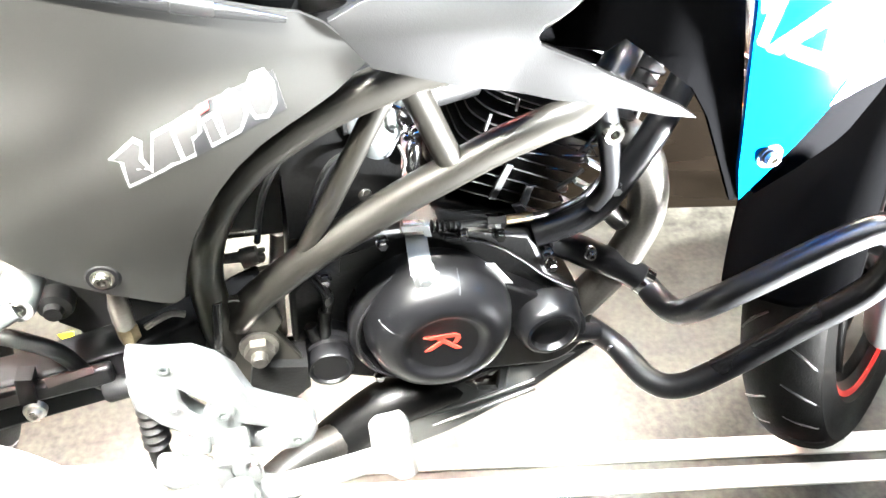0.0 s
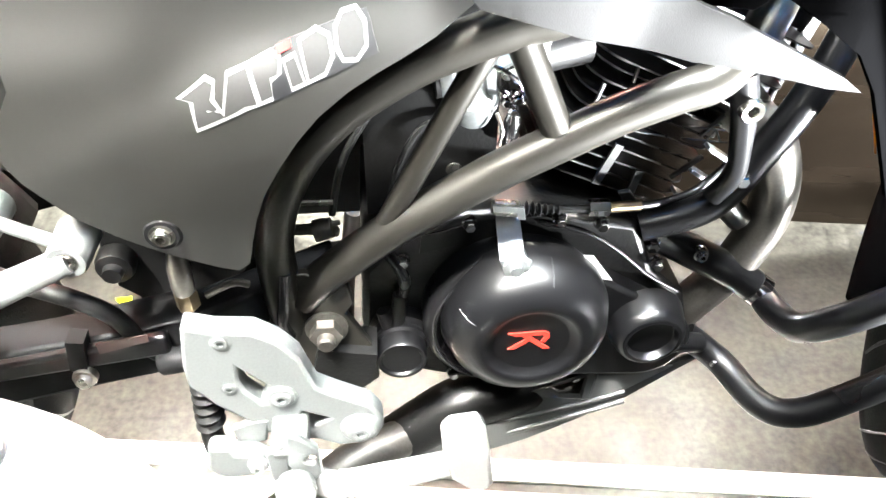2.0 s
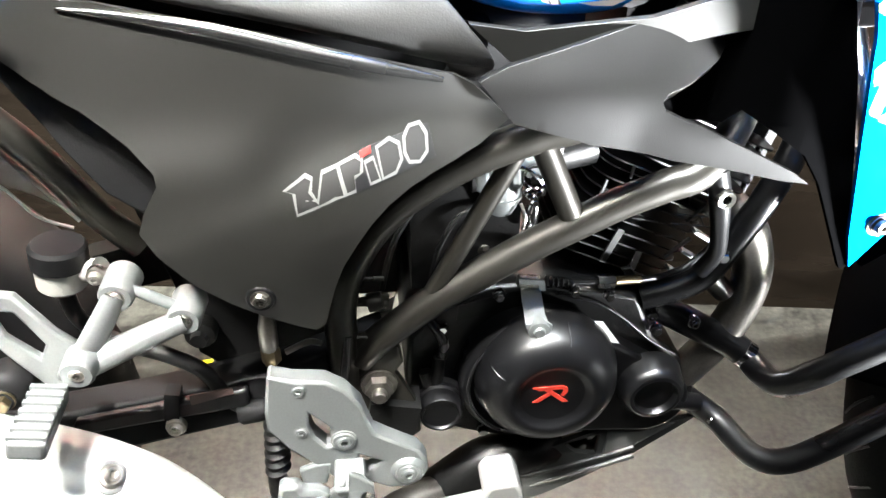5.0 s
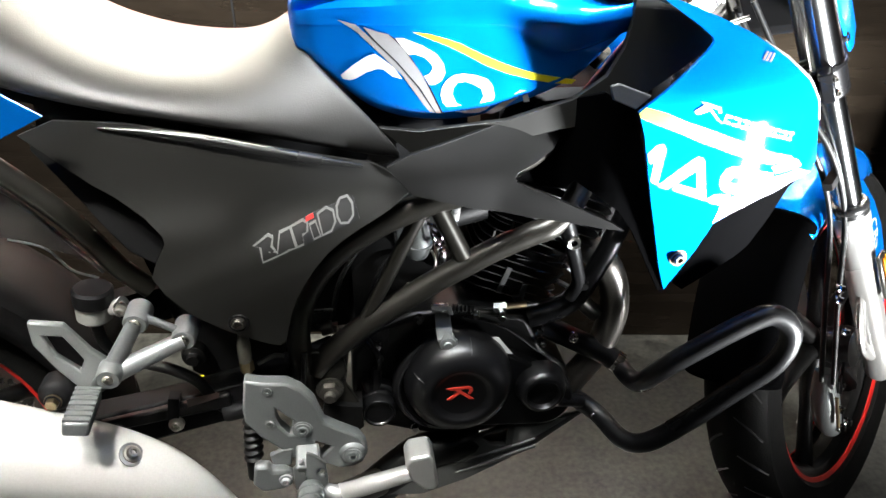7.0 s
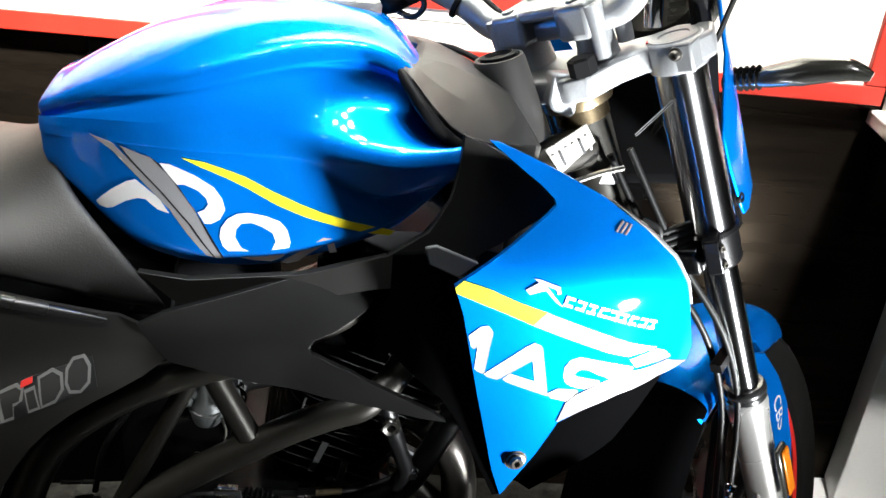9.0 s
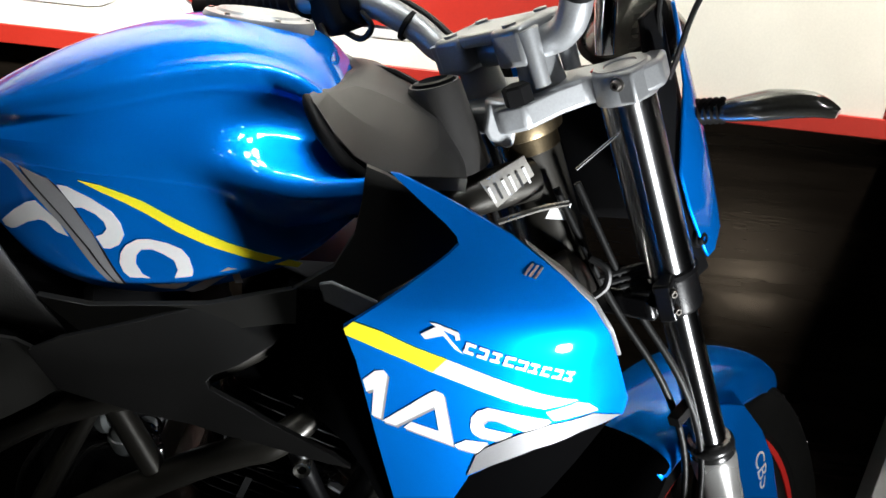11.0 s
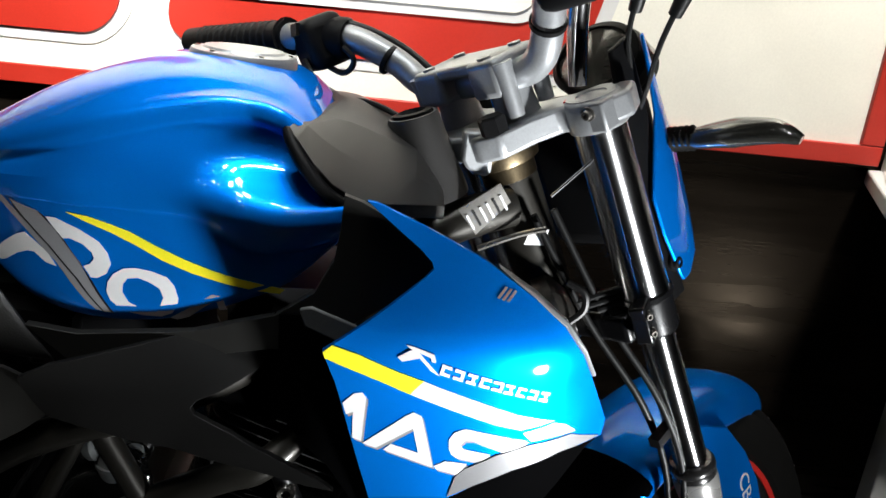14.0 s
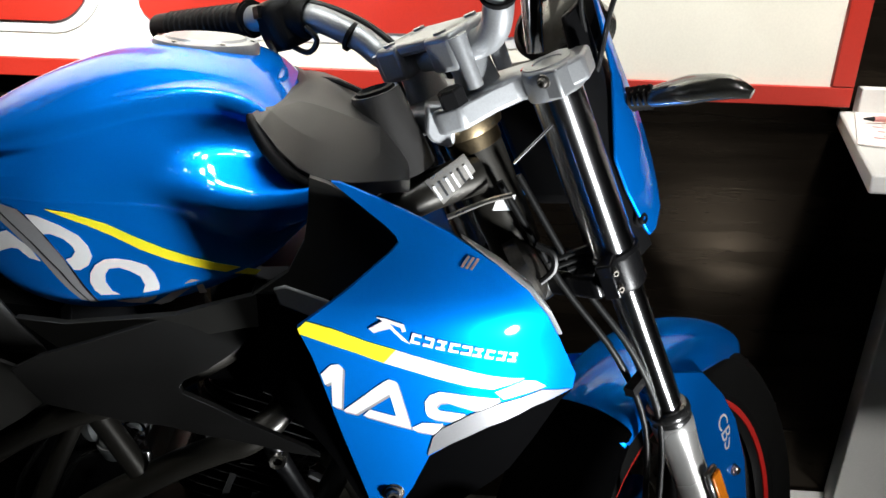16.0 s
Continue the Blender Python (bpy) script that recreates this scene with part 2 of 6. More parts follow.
def facing(x, y, z, yaw=0, tip=0):
    """A pose whose z axis points to the bike's right-hand side (-y)."""
    return pose(x, y, z) @ pose(0, 0, 0, 90 + tip, 0, yaw)


def skin_mesh(outline, depth, thick, step=0.02, holes=()):
    """A panel: an (x, z) outline whose points lie at y = depth(x, z), with thickness inwards (+y)."""
    bm = bmesh.new()
    loops = [outline, *holes]
    edges = []
    for loop in loops:
        vs = [bm.verts.new((x, 0, z)) for x, z in loop]
        edges += [bm.edges.new((vs[i], vs[(i + 1) % len(vs)])) for i in range(len(vs))]
    if holes:
        bmesh.ops.triangle_fill(bm, use_beauty=True, edges=edges)
    else:
        bm.faces.new(bm.verts[:])
    xs, zs = [p[0] for p in outline], [p[1] for p in outline]
    for lo, hi, axis in ((min(xs), max(xs), 0), (min(zs), max(zs), 2)):
        k = max(1, int((hi - lo) / step))
        for i in range(1, k):
            at, no = [0, 0, 0], [0, 0, 0]
            at[axis], no[axis] = lo + (hi - lo) * i / k, 1
            bmesh.ops.bisect_plane(bm, geom=bm.verts[:] + bm.edges[:] + bm.faces[:], plane_co=at, plane_no=no)
    bmesh.ops.recalc_face_normals(bm, faces=bm.faces)
    if sum(f.normal.y * f.calc_area() for f in bm.faces) > 0:
        bmesh.ops.reverse_faces(bm, faces=bm.faces)
    for v in bm.verts:
        v.co.y = depth(v.co.x, v.co.z)
    if thick:
        front = bm.faces[:]
        border = [e for e in bm.edges if e.is_boundary]
        back = bmesh.ops.duplicate(bm, geom=front)
        twin = {}
        for a, b in back["vert_map"].items():
            twin[a] = b
        for f in back["geom"]:
            if isinstance(f, bmesh.types.BMVert):
                f.co.y += thick
        for f in back["geom"]:
            if isinstance(f, bmesh.types.BMFace):
                f.normal_flip()
        for e in border:
            a, b = e.verts
            bm.faces.new((b, a, twin[a], twin[b]))
        bmesh.ops.recalc_face_normals(bm, faces=bm.faces)
    return bm


def skin(name, outline, depth, thick, mat, parent, label="", step=0.02, holes=(), bevel=0.0015):
    d = depth if callable(depth) else (lambda x, z: depth)
    ob = part(name, skin_mesh(outline, d, thick, step, holes), mat, parent, label)
    if bevel:
        soften(ob, bevel, 2, 50)
    return ob


def loft_mesh(rows, caps=True):
    """A surface through rows of points (all of one length)."""
    bm = bmesh.new()
    g = [[bm.verts.new(p) for p in row] for row in rows]
    for a, b in zip(g, g[1:]):
        for j in range(len(a) - 1):
            bm.faces.new((a[j], a[j + 1], b[j + 1], b[j]))
    bmesh.ops.recalc_face_normals(bm, faces=bm.faces)
    return bm


def mirrored(half):
    """A row of points from the middle (y = 0) outwards, with its mirror image before it."""
    return [(x, -y, z) for x, y, z in half[:0:-1]] + list(half)


def lerp(x, table):
    """Reads y at x from (x, y) pairs."""
    if x <= table[0][0]:
        return table[0][1]
    for (a, u), (b, v) in zip(table, table[1:]):
        if x <= b:
            return u + (v - u) * (x - a) / (b - a)
    return table[-1][1]


def curve(x, table):
    """Reads y at x from (x, y) pairs along a smooth curve."""
    if x <= table[0][0]:
        return table[0][1]
    n = len(table)
    for i in range(n - 1):
        (a, u), (b, v) = table[i], table[i + 1]
        if x <= b:
            (pa, pu), (nb, nv) = table[max(i - 1, 0)], table[min(i + 2, n - 1)]
            m0, m1 = (v - pu) / (b - pa) * (b - a), (nv - u) / (nb - a) * (b - a)
            t = (x - a) / (b - a)
            return u * (2 * t ** 3 - 3 * t * t + 1) + m0 * (t ** 3 - 2 * t * t + t) + v * (3 * t * t - 2 * t ** 3) + m1 * (t ** 3 - t * t)
    return table[-1][1]


def bolt(parent, at, r=0.006, mat=None, direction=(0, -1, 0), name="bolt", socket=True, length=0.006):
    """A flanged screw head with a hexagon recess, its head towards direction."""
    m = Matrix.Translation(at) @ Vector(direction).to_track_quat("Z", "Y").to_matrix().to_4x4()
    bm = lathe_mesh(bmesh.new(), [(0, -0.004), (r * 1.5, -0.004), (r * 1.5, 0.0005), (r * 1.42, 0.0015), (r * 1.05, 0.002), (r, length - 0.001), (r * 0.85, length), (r * 0.5, length)], m, 18)
    lathe_mesh(bm, [(r * 0.5, length), (r * 0.46, length - 0.003), (0, length - 0.003)] if socket else [(r * 0.5, length), (0, length)], m, 6 if socket else 18)
    return part(name, bm, mat or STEEL, parent)


def hex_nut(parent, at, r=0.007, mat=None, direction=(0, -1, 0), name="nut", length=0.007):
    m = Matrix.Translation(at) @ Vector(direction).to_track_quat("Z", "Y").to_matrix().to_4x4()
    bm = lathe_mesh(bmesh.new(), [(r * 1.45, -0.003), (r * 1.45, 0.0), (r * 1.15, 0.001)], m, 18)
    lathe_mesh(bm, [(r * 1.12, 0.0), (r * 1.12, length - 0.001), (r * 0.9, length), (0, length)], m, 6)
    return part(name, bm, mat or STEEL, parent)

# ---- the place: stand wall, printed board, floor, desk ----
WALL = pose(0.78, 0.451, 0, 0, 0, -8.5)


def slab(name, size, m, mat, label="", category="", bevel=0.002, kind="structure"):
    ob = part(name, block_mesh(bmesh.new(), size, m), mat)
    soften(ob, bevel)
    return tagged(ob, label, category, "", kind)


slab("floor", (9, 9, 0.1), pose(0, -0.5, -0.05), FLOOR, "beige and brown mottled vinyl exhibition floor", "floor")
slab("ceiling", (9, 9, 0.1), pose(0, -0.5, 3.15), CEIL, "dark painted hall ceiling", "ceiling")
slab("wall_south", (9, 0.1, 3.1), pose(0, -4.6, 1.55), HALL, "plain dark hall wall", "wall")
slab("wall_west", (0.1, 9, 3.1), pose(-4.2, -0.5, 1.55), HALL, "plain dark hall wall", "wall")
slab("wall_east", (0.1, 9, 3.1), pose(4.2, -0.5, 1.55), HALL, "plain dark hall wall", "wall")
wall_north = slab("wall_north", (8.2, 0.1, 3.1), WALL @ pose(-0.6, 0.05, 1.55), PANEL, "dark brown wood laminate stand wall", "wall")
# joints of the laminate boards
for s in (-2.2, -1.0, 0.9, 2.1):
    part("board_edge", block_mesh(bmesh.new(), (0.004, 0.006, 3.0), WALL @ pose(s, 0.0, 1.52)), BLACK, wall_north)

for dy in (0.0, -0.048):
    bm = block_mesh(bmesh.new(), (4.0, 0.032, 0.004), pose(0.232, -0.031 + dy, 0.002, 0, 0, -8.4))
    tagged(part("floor_strip", bm, STRIP), "white strip laid across the floor", "floor strip", "white floor strips", "structure")

# the printed board on the wall: cream face, red border, red shapes edged in white
board = root("display_board", "cream display board with red border and red shapes", "sign", (WALL @ Vector((-0.9, -0.01, 0.823))))


def on_board(name, size, s, z, mat, out, label=""):
    m = Matrix.Translation(-Vector(board.location)) @ WALL @ pose(s, -out, z)
    ob = part(name, block_mesh(bmesh.new(), size, m), mat, board, label)
    return soften(ob, 0.0015)


on_board("face", (2.38, 0.012, 1.30), -0.934, 1.50, POSTER, 0.008)
on_board("border", (2.44, 0.02, 0.030), -0.936, 0.838, POSTERRED, 0.012, "red border strip")
on_board("border", (2.44, 0.02, 0.030), -0.936, 2.165, POSTERRED, 0.012, "red border strip")
on_board("border", (0.034, 0.02, 1.296), 0.267, 1.502, POSTERRED, 0.012, "red border strip")
on_board("border", (0.030, 0.02, 1.30), -2.125, 1.503, POSTERRED, 0.012, "red border strip")


def board_shape(name, outline, mat, out):
    """A flat cut shape on the board, in (s, z)."""
    bm = skin_mesh(outline, lambda x, z: 0.0, 0.003, 0.4)
    bm.transform(Matrix.Translation(-Vector(board.location)) @ WALL @ pose(0, -out, 0))
    return part(name, bm, mat, board)


def rounded(x0, z0, x1, z1, r, lean=0.0, n=6):
    """A rounded oblong, leaning by lean metres per metre."""
    pts = []
    for cx, cz, a in ((x1 - r, z0 + r, -90), (x1 - r, z1 - r, 0), (x0 + r, z1 - r, 90), (x0 + r, z0 + r, 180)):
        for k in range(n + 1):
            w = radians(a + 90 * k / n)
            px, pz = cx + r * math.cos(w), cz + r * math.sin(w)
            pts.append((px + lean * (pz - z0), pz))
    return pts


for s0, s1 in ((-1.55, -0.93), (-0.85, -0.20), (-2.08, -1.62)):
    board_shape("shape_edge", rounded(s0 - 0.018, 0.893, s1 + 0.018, 1.33, 0.07, 0.25), WHITE, 0.0155)
    board_shape("shape", rounded(s0, 0.911, s1, 1.312, 0.055, 0.25), POSTERRED, 0.0185)
    board_shape("shape_hole_edge", rounded(s0 + 0.07, 0.985, s1 - 0.06, 1.305, 0.04, 0.25), WHITE, 0.0215)
    board_shape("shape_hole", rounded(s0 + 0.085, 1.0, s1 - 0.075, 1.295, 0.03, 0.25), POSTER, 0.0245)

# desk beside the board
desk = root("reception_desk", "white and grey laminate reception desk against the wall", "desk", (1.3, 0.33, 0))
back_l, front_l = Vector((1.052, 0.404)), Vector((0.880, 0.055))
along = Vector((0.989, -0.148))


def prism(corners, z0, z1):
    bm = bmesh.new()
    lo = [bm.verts.new((x - 1.3, y - 0.33, z0)) for x, y in corners]
    hi = [bm.verts.new((x - 1.3, y - 0.33, z1)) for x, y in corners]
    bm.faces.new(lo[::-1]), bm.faces.new(hi)
    for i in range(len(lo)):
        bm.faces.new((lo[i], lo[(i + 1) % len(lo)], hi[(i + 1) % len(lo)], hi[i]))
    bmesh.ops.recalc_face_normals(bm, faces=bm.faces)
    return bm


soften(part("desk_top", prism([back_l, front_l, front_l + along * 0.8, back_l + along * 0.62], 0.792, 0.815), DESK, desk), 0.003)
soften(part("body", prism([Vector((1.19, 0.385)), Vector((1.145, 0.30)), Vector((1.145, 0.30)) + along * 0.5, Vector((1.19, 0.385)) + along * 0.45], 0.07, 0.792), DESK, desk), 0.003)
soften(part("plinth", prism([Vector((1.12, 0.395)), Vector((1.065, 0.23)), Vector((1.065, 0.23)) + along * 0.6, Vector((1.12, 0.395)) + along * 0.5], 0.0, 0.068), DESK, desk), 0.003)
soften(part("upstand", block_mesh(bmesh.new(), (0.6, 0.02, 0.040), Matrix.Translation((-1.3, -0.33, 0)) @ WALL @ pose(0.594, -0.02, 0.8355)), DESK, desk), 0.002)

leaflet = root("leaflet", "printed paper leaflet with faded red text lying on the desk", "leaflet", (1.086, 0.245, 0.816))
ang = math.degrees(math.atan2(0.285, 0.175))
lm = pose(0, 0, 0.001, 0, 0, ang - 90)
part("sheet", block_mesh(bmesh.new(), (0.18, 0.25, 0.0016), lm), PAPER, leaflet)
for k in range(14):
    part("print_line", block_mesh(bmesh.new(), (0.05 + 0.06 * ((k * 7) % 5) / 5, 0.004, 0.0006), lm @ pose(-0.020, 0.105 - 0.0150 * k, 0.0011)), PRINT, leaflet)
pen = root("pen", "dark red and black ballpoint pen on the leaflet", "pen", (1.07, 0.300, 0.825))
tube("barrel", [(-0.03, 0, 0), (0.03, -0.006, 0)], 0.004, PRINT, pen, sides=10, smoothed=1)
tube("tip", [(-0.045, 0.0015, 0), (-0.03, 0, 0)], [0.0012, 0.0038], BLACK, pen, sides=10, smoothed=1)

# ---- the motorcycle: x forward, y to its left, z up ----
bike = root("motorcycle", "blue and black naked motorcycle with its front wheel turned aside", "motorcycle", (0, 0, 0))


# fuel tank: one section a station, from the middle of the top outwards and down
TANK_LOW = [(-0.066, 0.832), (-0.050, 0.814), (-0.030, 0.797), (-0.005, 0.776), (0.02, 0.762), (0.06, 0.754), (0.11, 0.753), (0.15, 0.762), (0.20, 0.782), (0.225, 0.797), (0.25, 0.822), (0.274, 0.848)]
TANK_TOP = [(-0.066, 0.870), (-0.058, 0.882), (-0.045, 0.891), (-0.02, 0.906), (0.016, 0.925), (0.05, 0.939), (0.10, 0.954), (0.15, 0.960), (0.195, 0.953), (0.222, 0.941), (0.24, 0.924), (0.258, 0.903), (0.274, 0.885)]
TANK_HALF = [(-0.066, 0.070), (-0.050, 0.090), (-0.015, 0.1095), (0.02, 0.126), (0.06, 0.1375), (0.11, 0.1400), (0.16, 0.1430), (0.22, 0.1470), (0.274, 0.1520)]
TANK_RIDGE = [(-0.066, 0.856), (-0.045, 0.866), (-0.02, 0.876), (0.02, 0.8885), (0.06, 0.9015), (0.10, 0.9145), (0.14, 0.925), (0.18, 0.929), (0.215, 0.922), (0.24, 0.903), (0.274, 0.870)]
TANK_CREASE = [(-0.066, 0.852), (-0.02, 0.858), (0.03, 0.862), (0.09, 0.862), (0.14, 0.862), (0.185, 0.858), (0.215, 0.854), (0.24, 0.856), (0.274, 0.862)]


def tank_section(x):
    """Points (y, z) of the tank's right half at x."""
    top, low, w, rz, cz = curve(x, TANK_TOP), curve(x, TANK_LOW), curve(x, TANK_HALF), curve(x, TANK_RIDGE), curve(x, TANK_CREASE)
    low = min(low, cz - 0.006)
    rz = max(rz, cz + 0.004)
    top = max(top, rz + 0.006)
    ry = w * lerp(x, [(-0.066, 0.96), (0.0, 0.95), (0.10, 0.90), (0.20, 0.80), (0.274, 0.80)])
    g = curve(x, [(0.10, 0.0), (0.15, 0.25), (0.19, 0.95), (0.23, 1.0), (0.274, 0.75)])
    u = lerp(x, [(-0.05, 1.0), (0.02, 0.8), (0.11, 0.0)])          # how sharp the ridge is
    d, f = cz - low, rz - cz
    return [(0, top), (-0.36 * ry, top - 0.05 * (top - rz)), (-0.68 * ry, top - 0.30 * (top - rz)), (-0.86 * ry - 0.010 * u, top - (0.64 + 0.02 * u) * (top - rz)), (-(0.965 + 0.03 * u) * ry, rz + 0.0060 - 0.0040 * u), (-ry - 0.0005 + 0.0035 * u, rz - 0.0060 + 0.0020 * u),
            (-ry + 0.004 * u - 0.001 + 0.0045 * g, rz - 0.13 * f - 0.005), (-0.5 * (ry + w) + 0.003 * u + 0.0130 * g, cz + 0.52 * f), (-0.8 * w - 0.2 * ry + 0.004 * g, cz + 0.26 * f + 0.004 * g), (-w + 0.0010 - 0.009 * g, cz + 0.006 + 0.003 * g), (-w - 0.0005 - 0.0125 * g, cz - 0.0015),
            (-w - 0.0095 * g, cz - 0.0065 - 0.04 * d), (-w + 0.001 + 0.003 * g, cz - 0.022 * g - 0.12 * d), (-w + 0.002 + 0.003 * g, cz - 0.45 * d - 0.004 * g), (-w + 0.003 + 0.003 * g, low + 0.24 * d), (-w + 0.008, low + 0.07 * d), (-w + 0.020, low), (-0.4 * w, low)]


def tank_side(x, z):
    """How far out the tank's flank lies, below the ridge."""
    s = tank_section(x)[5:16]
    if z >= s[0][1]:
        return s[0][0]
    for i in range(len(s) - 1):
        (ya, za), (yb, zb) = s[i], s[i + 1]
        if za >= z >= zb:
            (yp, zp), (yn, zn) = s[max(i - 1, 0)], s[min(i + 2, len(s) - 1)]
            t = (za - z) / max(za - zb, 1e-6)
            m0, m1 = (yb - yp) / max(zp - zb, 1e-6) * (za - zb), (yn - ya) / max(za - zn, 1e-6) * (za - zb)
            return ya * (2 * t ** 3 - 3 * t * t + 1) + m0 * (t ** 3 - 2 * t * t + t) + yb * (3 * t * t - 2 * t ** 3) + m1 * (t ** 3 - t * t)
    return s[-1][0]


rows = []
stations = [-0.052 + 0.326 * i / 46 for i in range(47)]
for x in stations:
    sec = spline([(x, y, z) for y, z in tank_section(x)], 4)
    rows.append(mirrored([tuple(q) for q in sec]))
for pull in (0.35, 0.9):      # close the front behind the cockpit cover
    rows.append([(0.274 - 0.020 * pull, y * (1 - 0.5 * pull), z + (0.87 - z) * pull) for x, y, z in rows[46]])
end = rows[0]
for k in range(1, 6):      # and round off the back, above the seat
    a = radians(17 * k)
    rows.insert(0, [(-0.052 - 0.013 * math.sin(a), y * (0.55 + 0.45 * math.cos(a)), 0.850 + (z - 0.850) * (0.15 + 0.85 * math.cos(a))) for x, y, z in end])
tank = part("fuel_tank", loft_mesh(rows), BLUE, bike, "metallic blue steel fuel tank", 60)
lathe("filler_cap", [(0.0, 0.0085), (0.02, 0.0085), (0.034, 0.0080), (0.036, 0.0060), (0.038, 0.0062), (0.045, 0.0050), (0.047, 0.001), (0.047, -0.006)], pose(0.165, 0, 0.9545, 0, 3), ALU, tank, "round aluminium filler cap", 40)
for k in range(6):
    w = 2 * math.pi * k / 6
    lathe("cap_screw", [(0.0, 0.0015), (0.0022, 0.0012), (0.0026, 0.0)], pose(0.165, 0, 0.9545, 0, 3) @ pose(0.0405 * math.cos(w), 0.0405 * math.sin(w), 0.0055), STEEL, tank, "", 10)


def tank_decal(name, outline, mat, lift=0.0007, label=""):
    return skin(name, outline, lambda x, z: tank_side(x, z) - lift, 0.0005, mat, tank, label, 0.006, (), 0)


tank_decal("stripe", [(0.057, 0.845), (0.073, 0.843), (0.089, 0.838), (0.103, 0.833), (0.123, 0.8225), (0.145, 0.8125), (0.165, 0.805), (0.185, 0.799), (0.221, 0.792), (0.217, 0.788), (0.199, 0.789), (0.176, 0.794), (0.149, 0.802), (0.127, 0.811), (0.106, 0.823), (0.089, 0.8315), (0.073, 0.838)], YELLOW, label="yellow stripe")
# plain shapes of the tank's marking: two slanting bars, a hook, a foot, a ring and a bracket
tank_decal("mark", [(-0.020, 0.794), (-0.006, 0.794), (-0.001, 0.796), (0.011, 0.804), (0.021, 0.808), (0.027, 0.808), (0.036, 0.801), (0.045, 0.799), (0.038, 0.810), (0.030, 0.816), (0.020, 0.823), (0.012, 0.820), (-0.001, 0.811)], WHITE)
tank_decal("mark", [(0.040, 0.839), (0.048, 0.839), (0.066, 0.832), (0.080, 0.823), (0.086, 0.814), (0.088, 0.805), (0.084, 0.797), (0.077, 0.793), (0.072, 0.793), (0.067, 0.802), (0.072, 0.804), (0.0755, 0.809), (0.074, 0.814), (0.068, 0.820), (0.058, 0.824), (0.052, 0.823)], WHITE)
tank_decal("mark", [(-0.014, 0.854), (0.003, 0.8505), (0.015, 0.8395), (0.036, 0.8215), (0.058, 0.794), (0.0775, 0.7625), (0.072, 0.764), (0.066, 0.772), (0.046, 0.802), (0.025, 0.823), (0.004, 0.843)], SILVER, 0.0011)
tank_decal("mark", [(0.010, 0.8485), (0.024, 0.8445), (0.034, 0.8425), (0.047, 0.830), (0.065, 0.804), (0.084, 0.762), (0.079, 0.762), (0.062, 0.791), (0.042, 0.815), (0.021, 0.836)], SILVER, 0.0011)
tank_decal("mark_edge", [(0.010, 0.8485), (0.021, 0.836), (0.042, 0.815), (0.062, 0.791), (0.079, 0.762), (0.0775, 0.7625), (0.0595, 0.792), (0.039, 0.8165), (0.017, 0.8380)], DECALBLACK, 0.0014, "thin black line")
tank_decal("mark_edge", [(0.034, 0.8425), (0.040, 0.8385), (0.054, 0.8215), (0.073, 0.7900), (0.086, 0.7615), (0.084, 0.762), (0.065, 0.804), (0.047, 0.830)], DECALBLACK, 0.0014, "thin black line")
RING = [(0.083, 0.782), (0.0845, 0.790), (0.089, 0.797), (0.097, 0.802), (0.106, 0.803), (0.119, 0.801), (0.130, 0.797), (0.1355, 0.790), (0.138, 0.779), (0.136, 0.770), (0.131, 0.764), (0.123, 0.7605), (0.109, 0.7605), (0.098, 0.763), (0.090, 0.768), (0.085, 0.774)]
RING_IN = [(0.095, 0.782), (0.096, 0.789), (0.100, 0.794), (0.108, 0.795), (0.116, 0.792), (0.124, 0.787), (0.1265, 0.779), (0.123, 0.771), (0.116, 0.767), (0.107, 0.768), (0.099, 0.773)]
skin("mark", RING, lambda x, z: tank_side(x, z) - 0.0007, 0.0005, WHITE, tank, "", 0.006, [RING_IN], 0)
tank_decal("mark", [(0.130, 0.760), (0.141, 0.767), (0.152, 0.775), (0.164, 0.784), (0.171, 0.783), (0.175, 0.771), (0.169, 0.770), (0.167, 0.778), (0.159, 0.773), (0.145, 0.762), (0.136, 0.759)], SILVER)

# seat
seat_rows = []
for x0, xs, zc, zb, w in ((-0.62, 0.0, 0.985, 0.93, 0.09), (-0.50, 0.0, 0.972, 0.875, 0.13), (-0.42, 0.0, 0.948, 0.838, 0.14), (-0.352, 0.0, 0.914, 0.822, 0.146), (-0.305, 0.0, 0.876, 0.804, 0.148), (-0.262, 0.0, 0.845, 0.792, 0.15),
                          (-0.20, 0.0, 0.824, 0.777, 0.15), (-0.14, 0.008, 0.819, 0.762, 0.15), (-0.105, 0.03, 0.824, 0.747, 0.148), (-0.082, 0.055, 0.834, 0.734, 0.146), (-0.068, 0.090, 0.845, 0.722, 0.147), (-0.060, 0.103, 0.846, 0.722, 0.146)):
    h = zc - zb
    f = xs
    half = [(x0, 0, zc), (x0 + 0.02 * f, -0.28 * w, zc - 0.06 * h), (x0 + 0.10 * f, -0.54 * w, zc - 0.19 * h), (x0 + 0.32 * f, -0.75 * w, zc - 0.36 * h), (x0 + 0.62 * f, -0.90 * w, zc - 0.58 * h), (x0 + 0.88 * f, -0.99 * w, zc - 0.82 * h), (x0 + f, -1.0 * w, zc - 0.95 * h),
            (x0 + f * 0.98, -0.96 * w, zb - 0.004), (x0 + f * 0.7, -0.75 * w, zb)]
    seat_rows.append(mirrored(half))
last = seat_rows[-1]
seat_rows.append([(x - 0.003, y * 0.94, z - 0.010) for x, y, z in last])
seat_rows.append([(x - 0.03, y * 0.80, z - 0.02) for x, y, z in last])
seat = smooth(part("seat", loft_mesh(seat_rows), VINYL, bike, "black vinyl stepped seat"), 2)


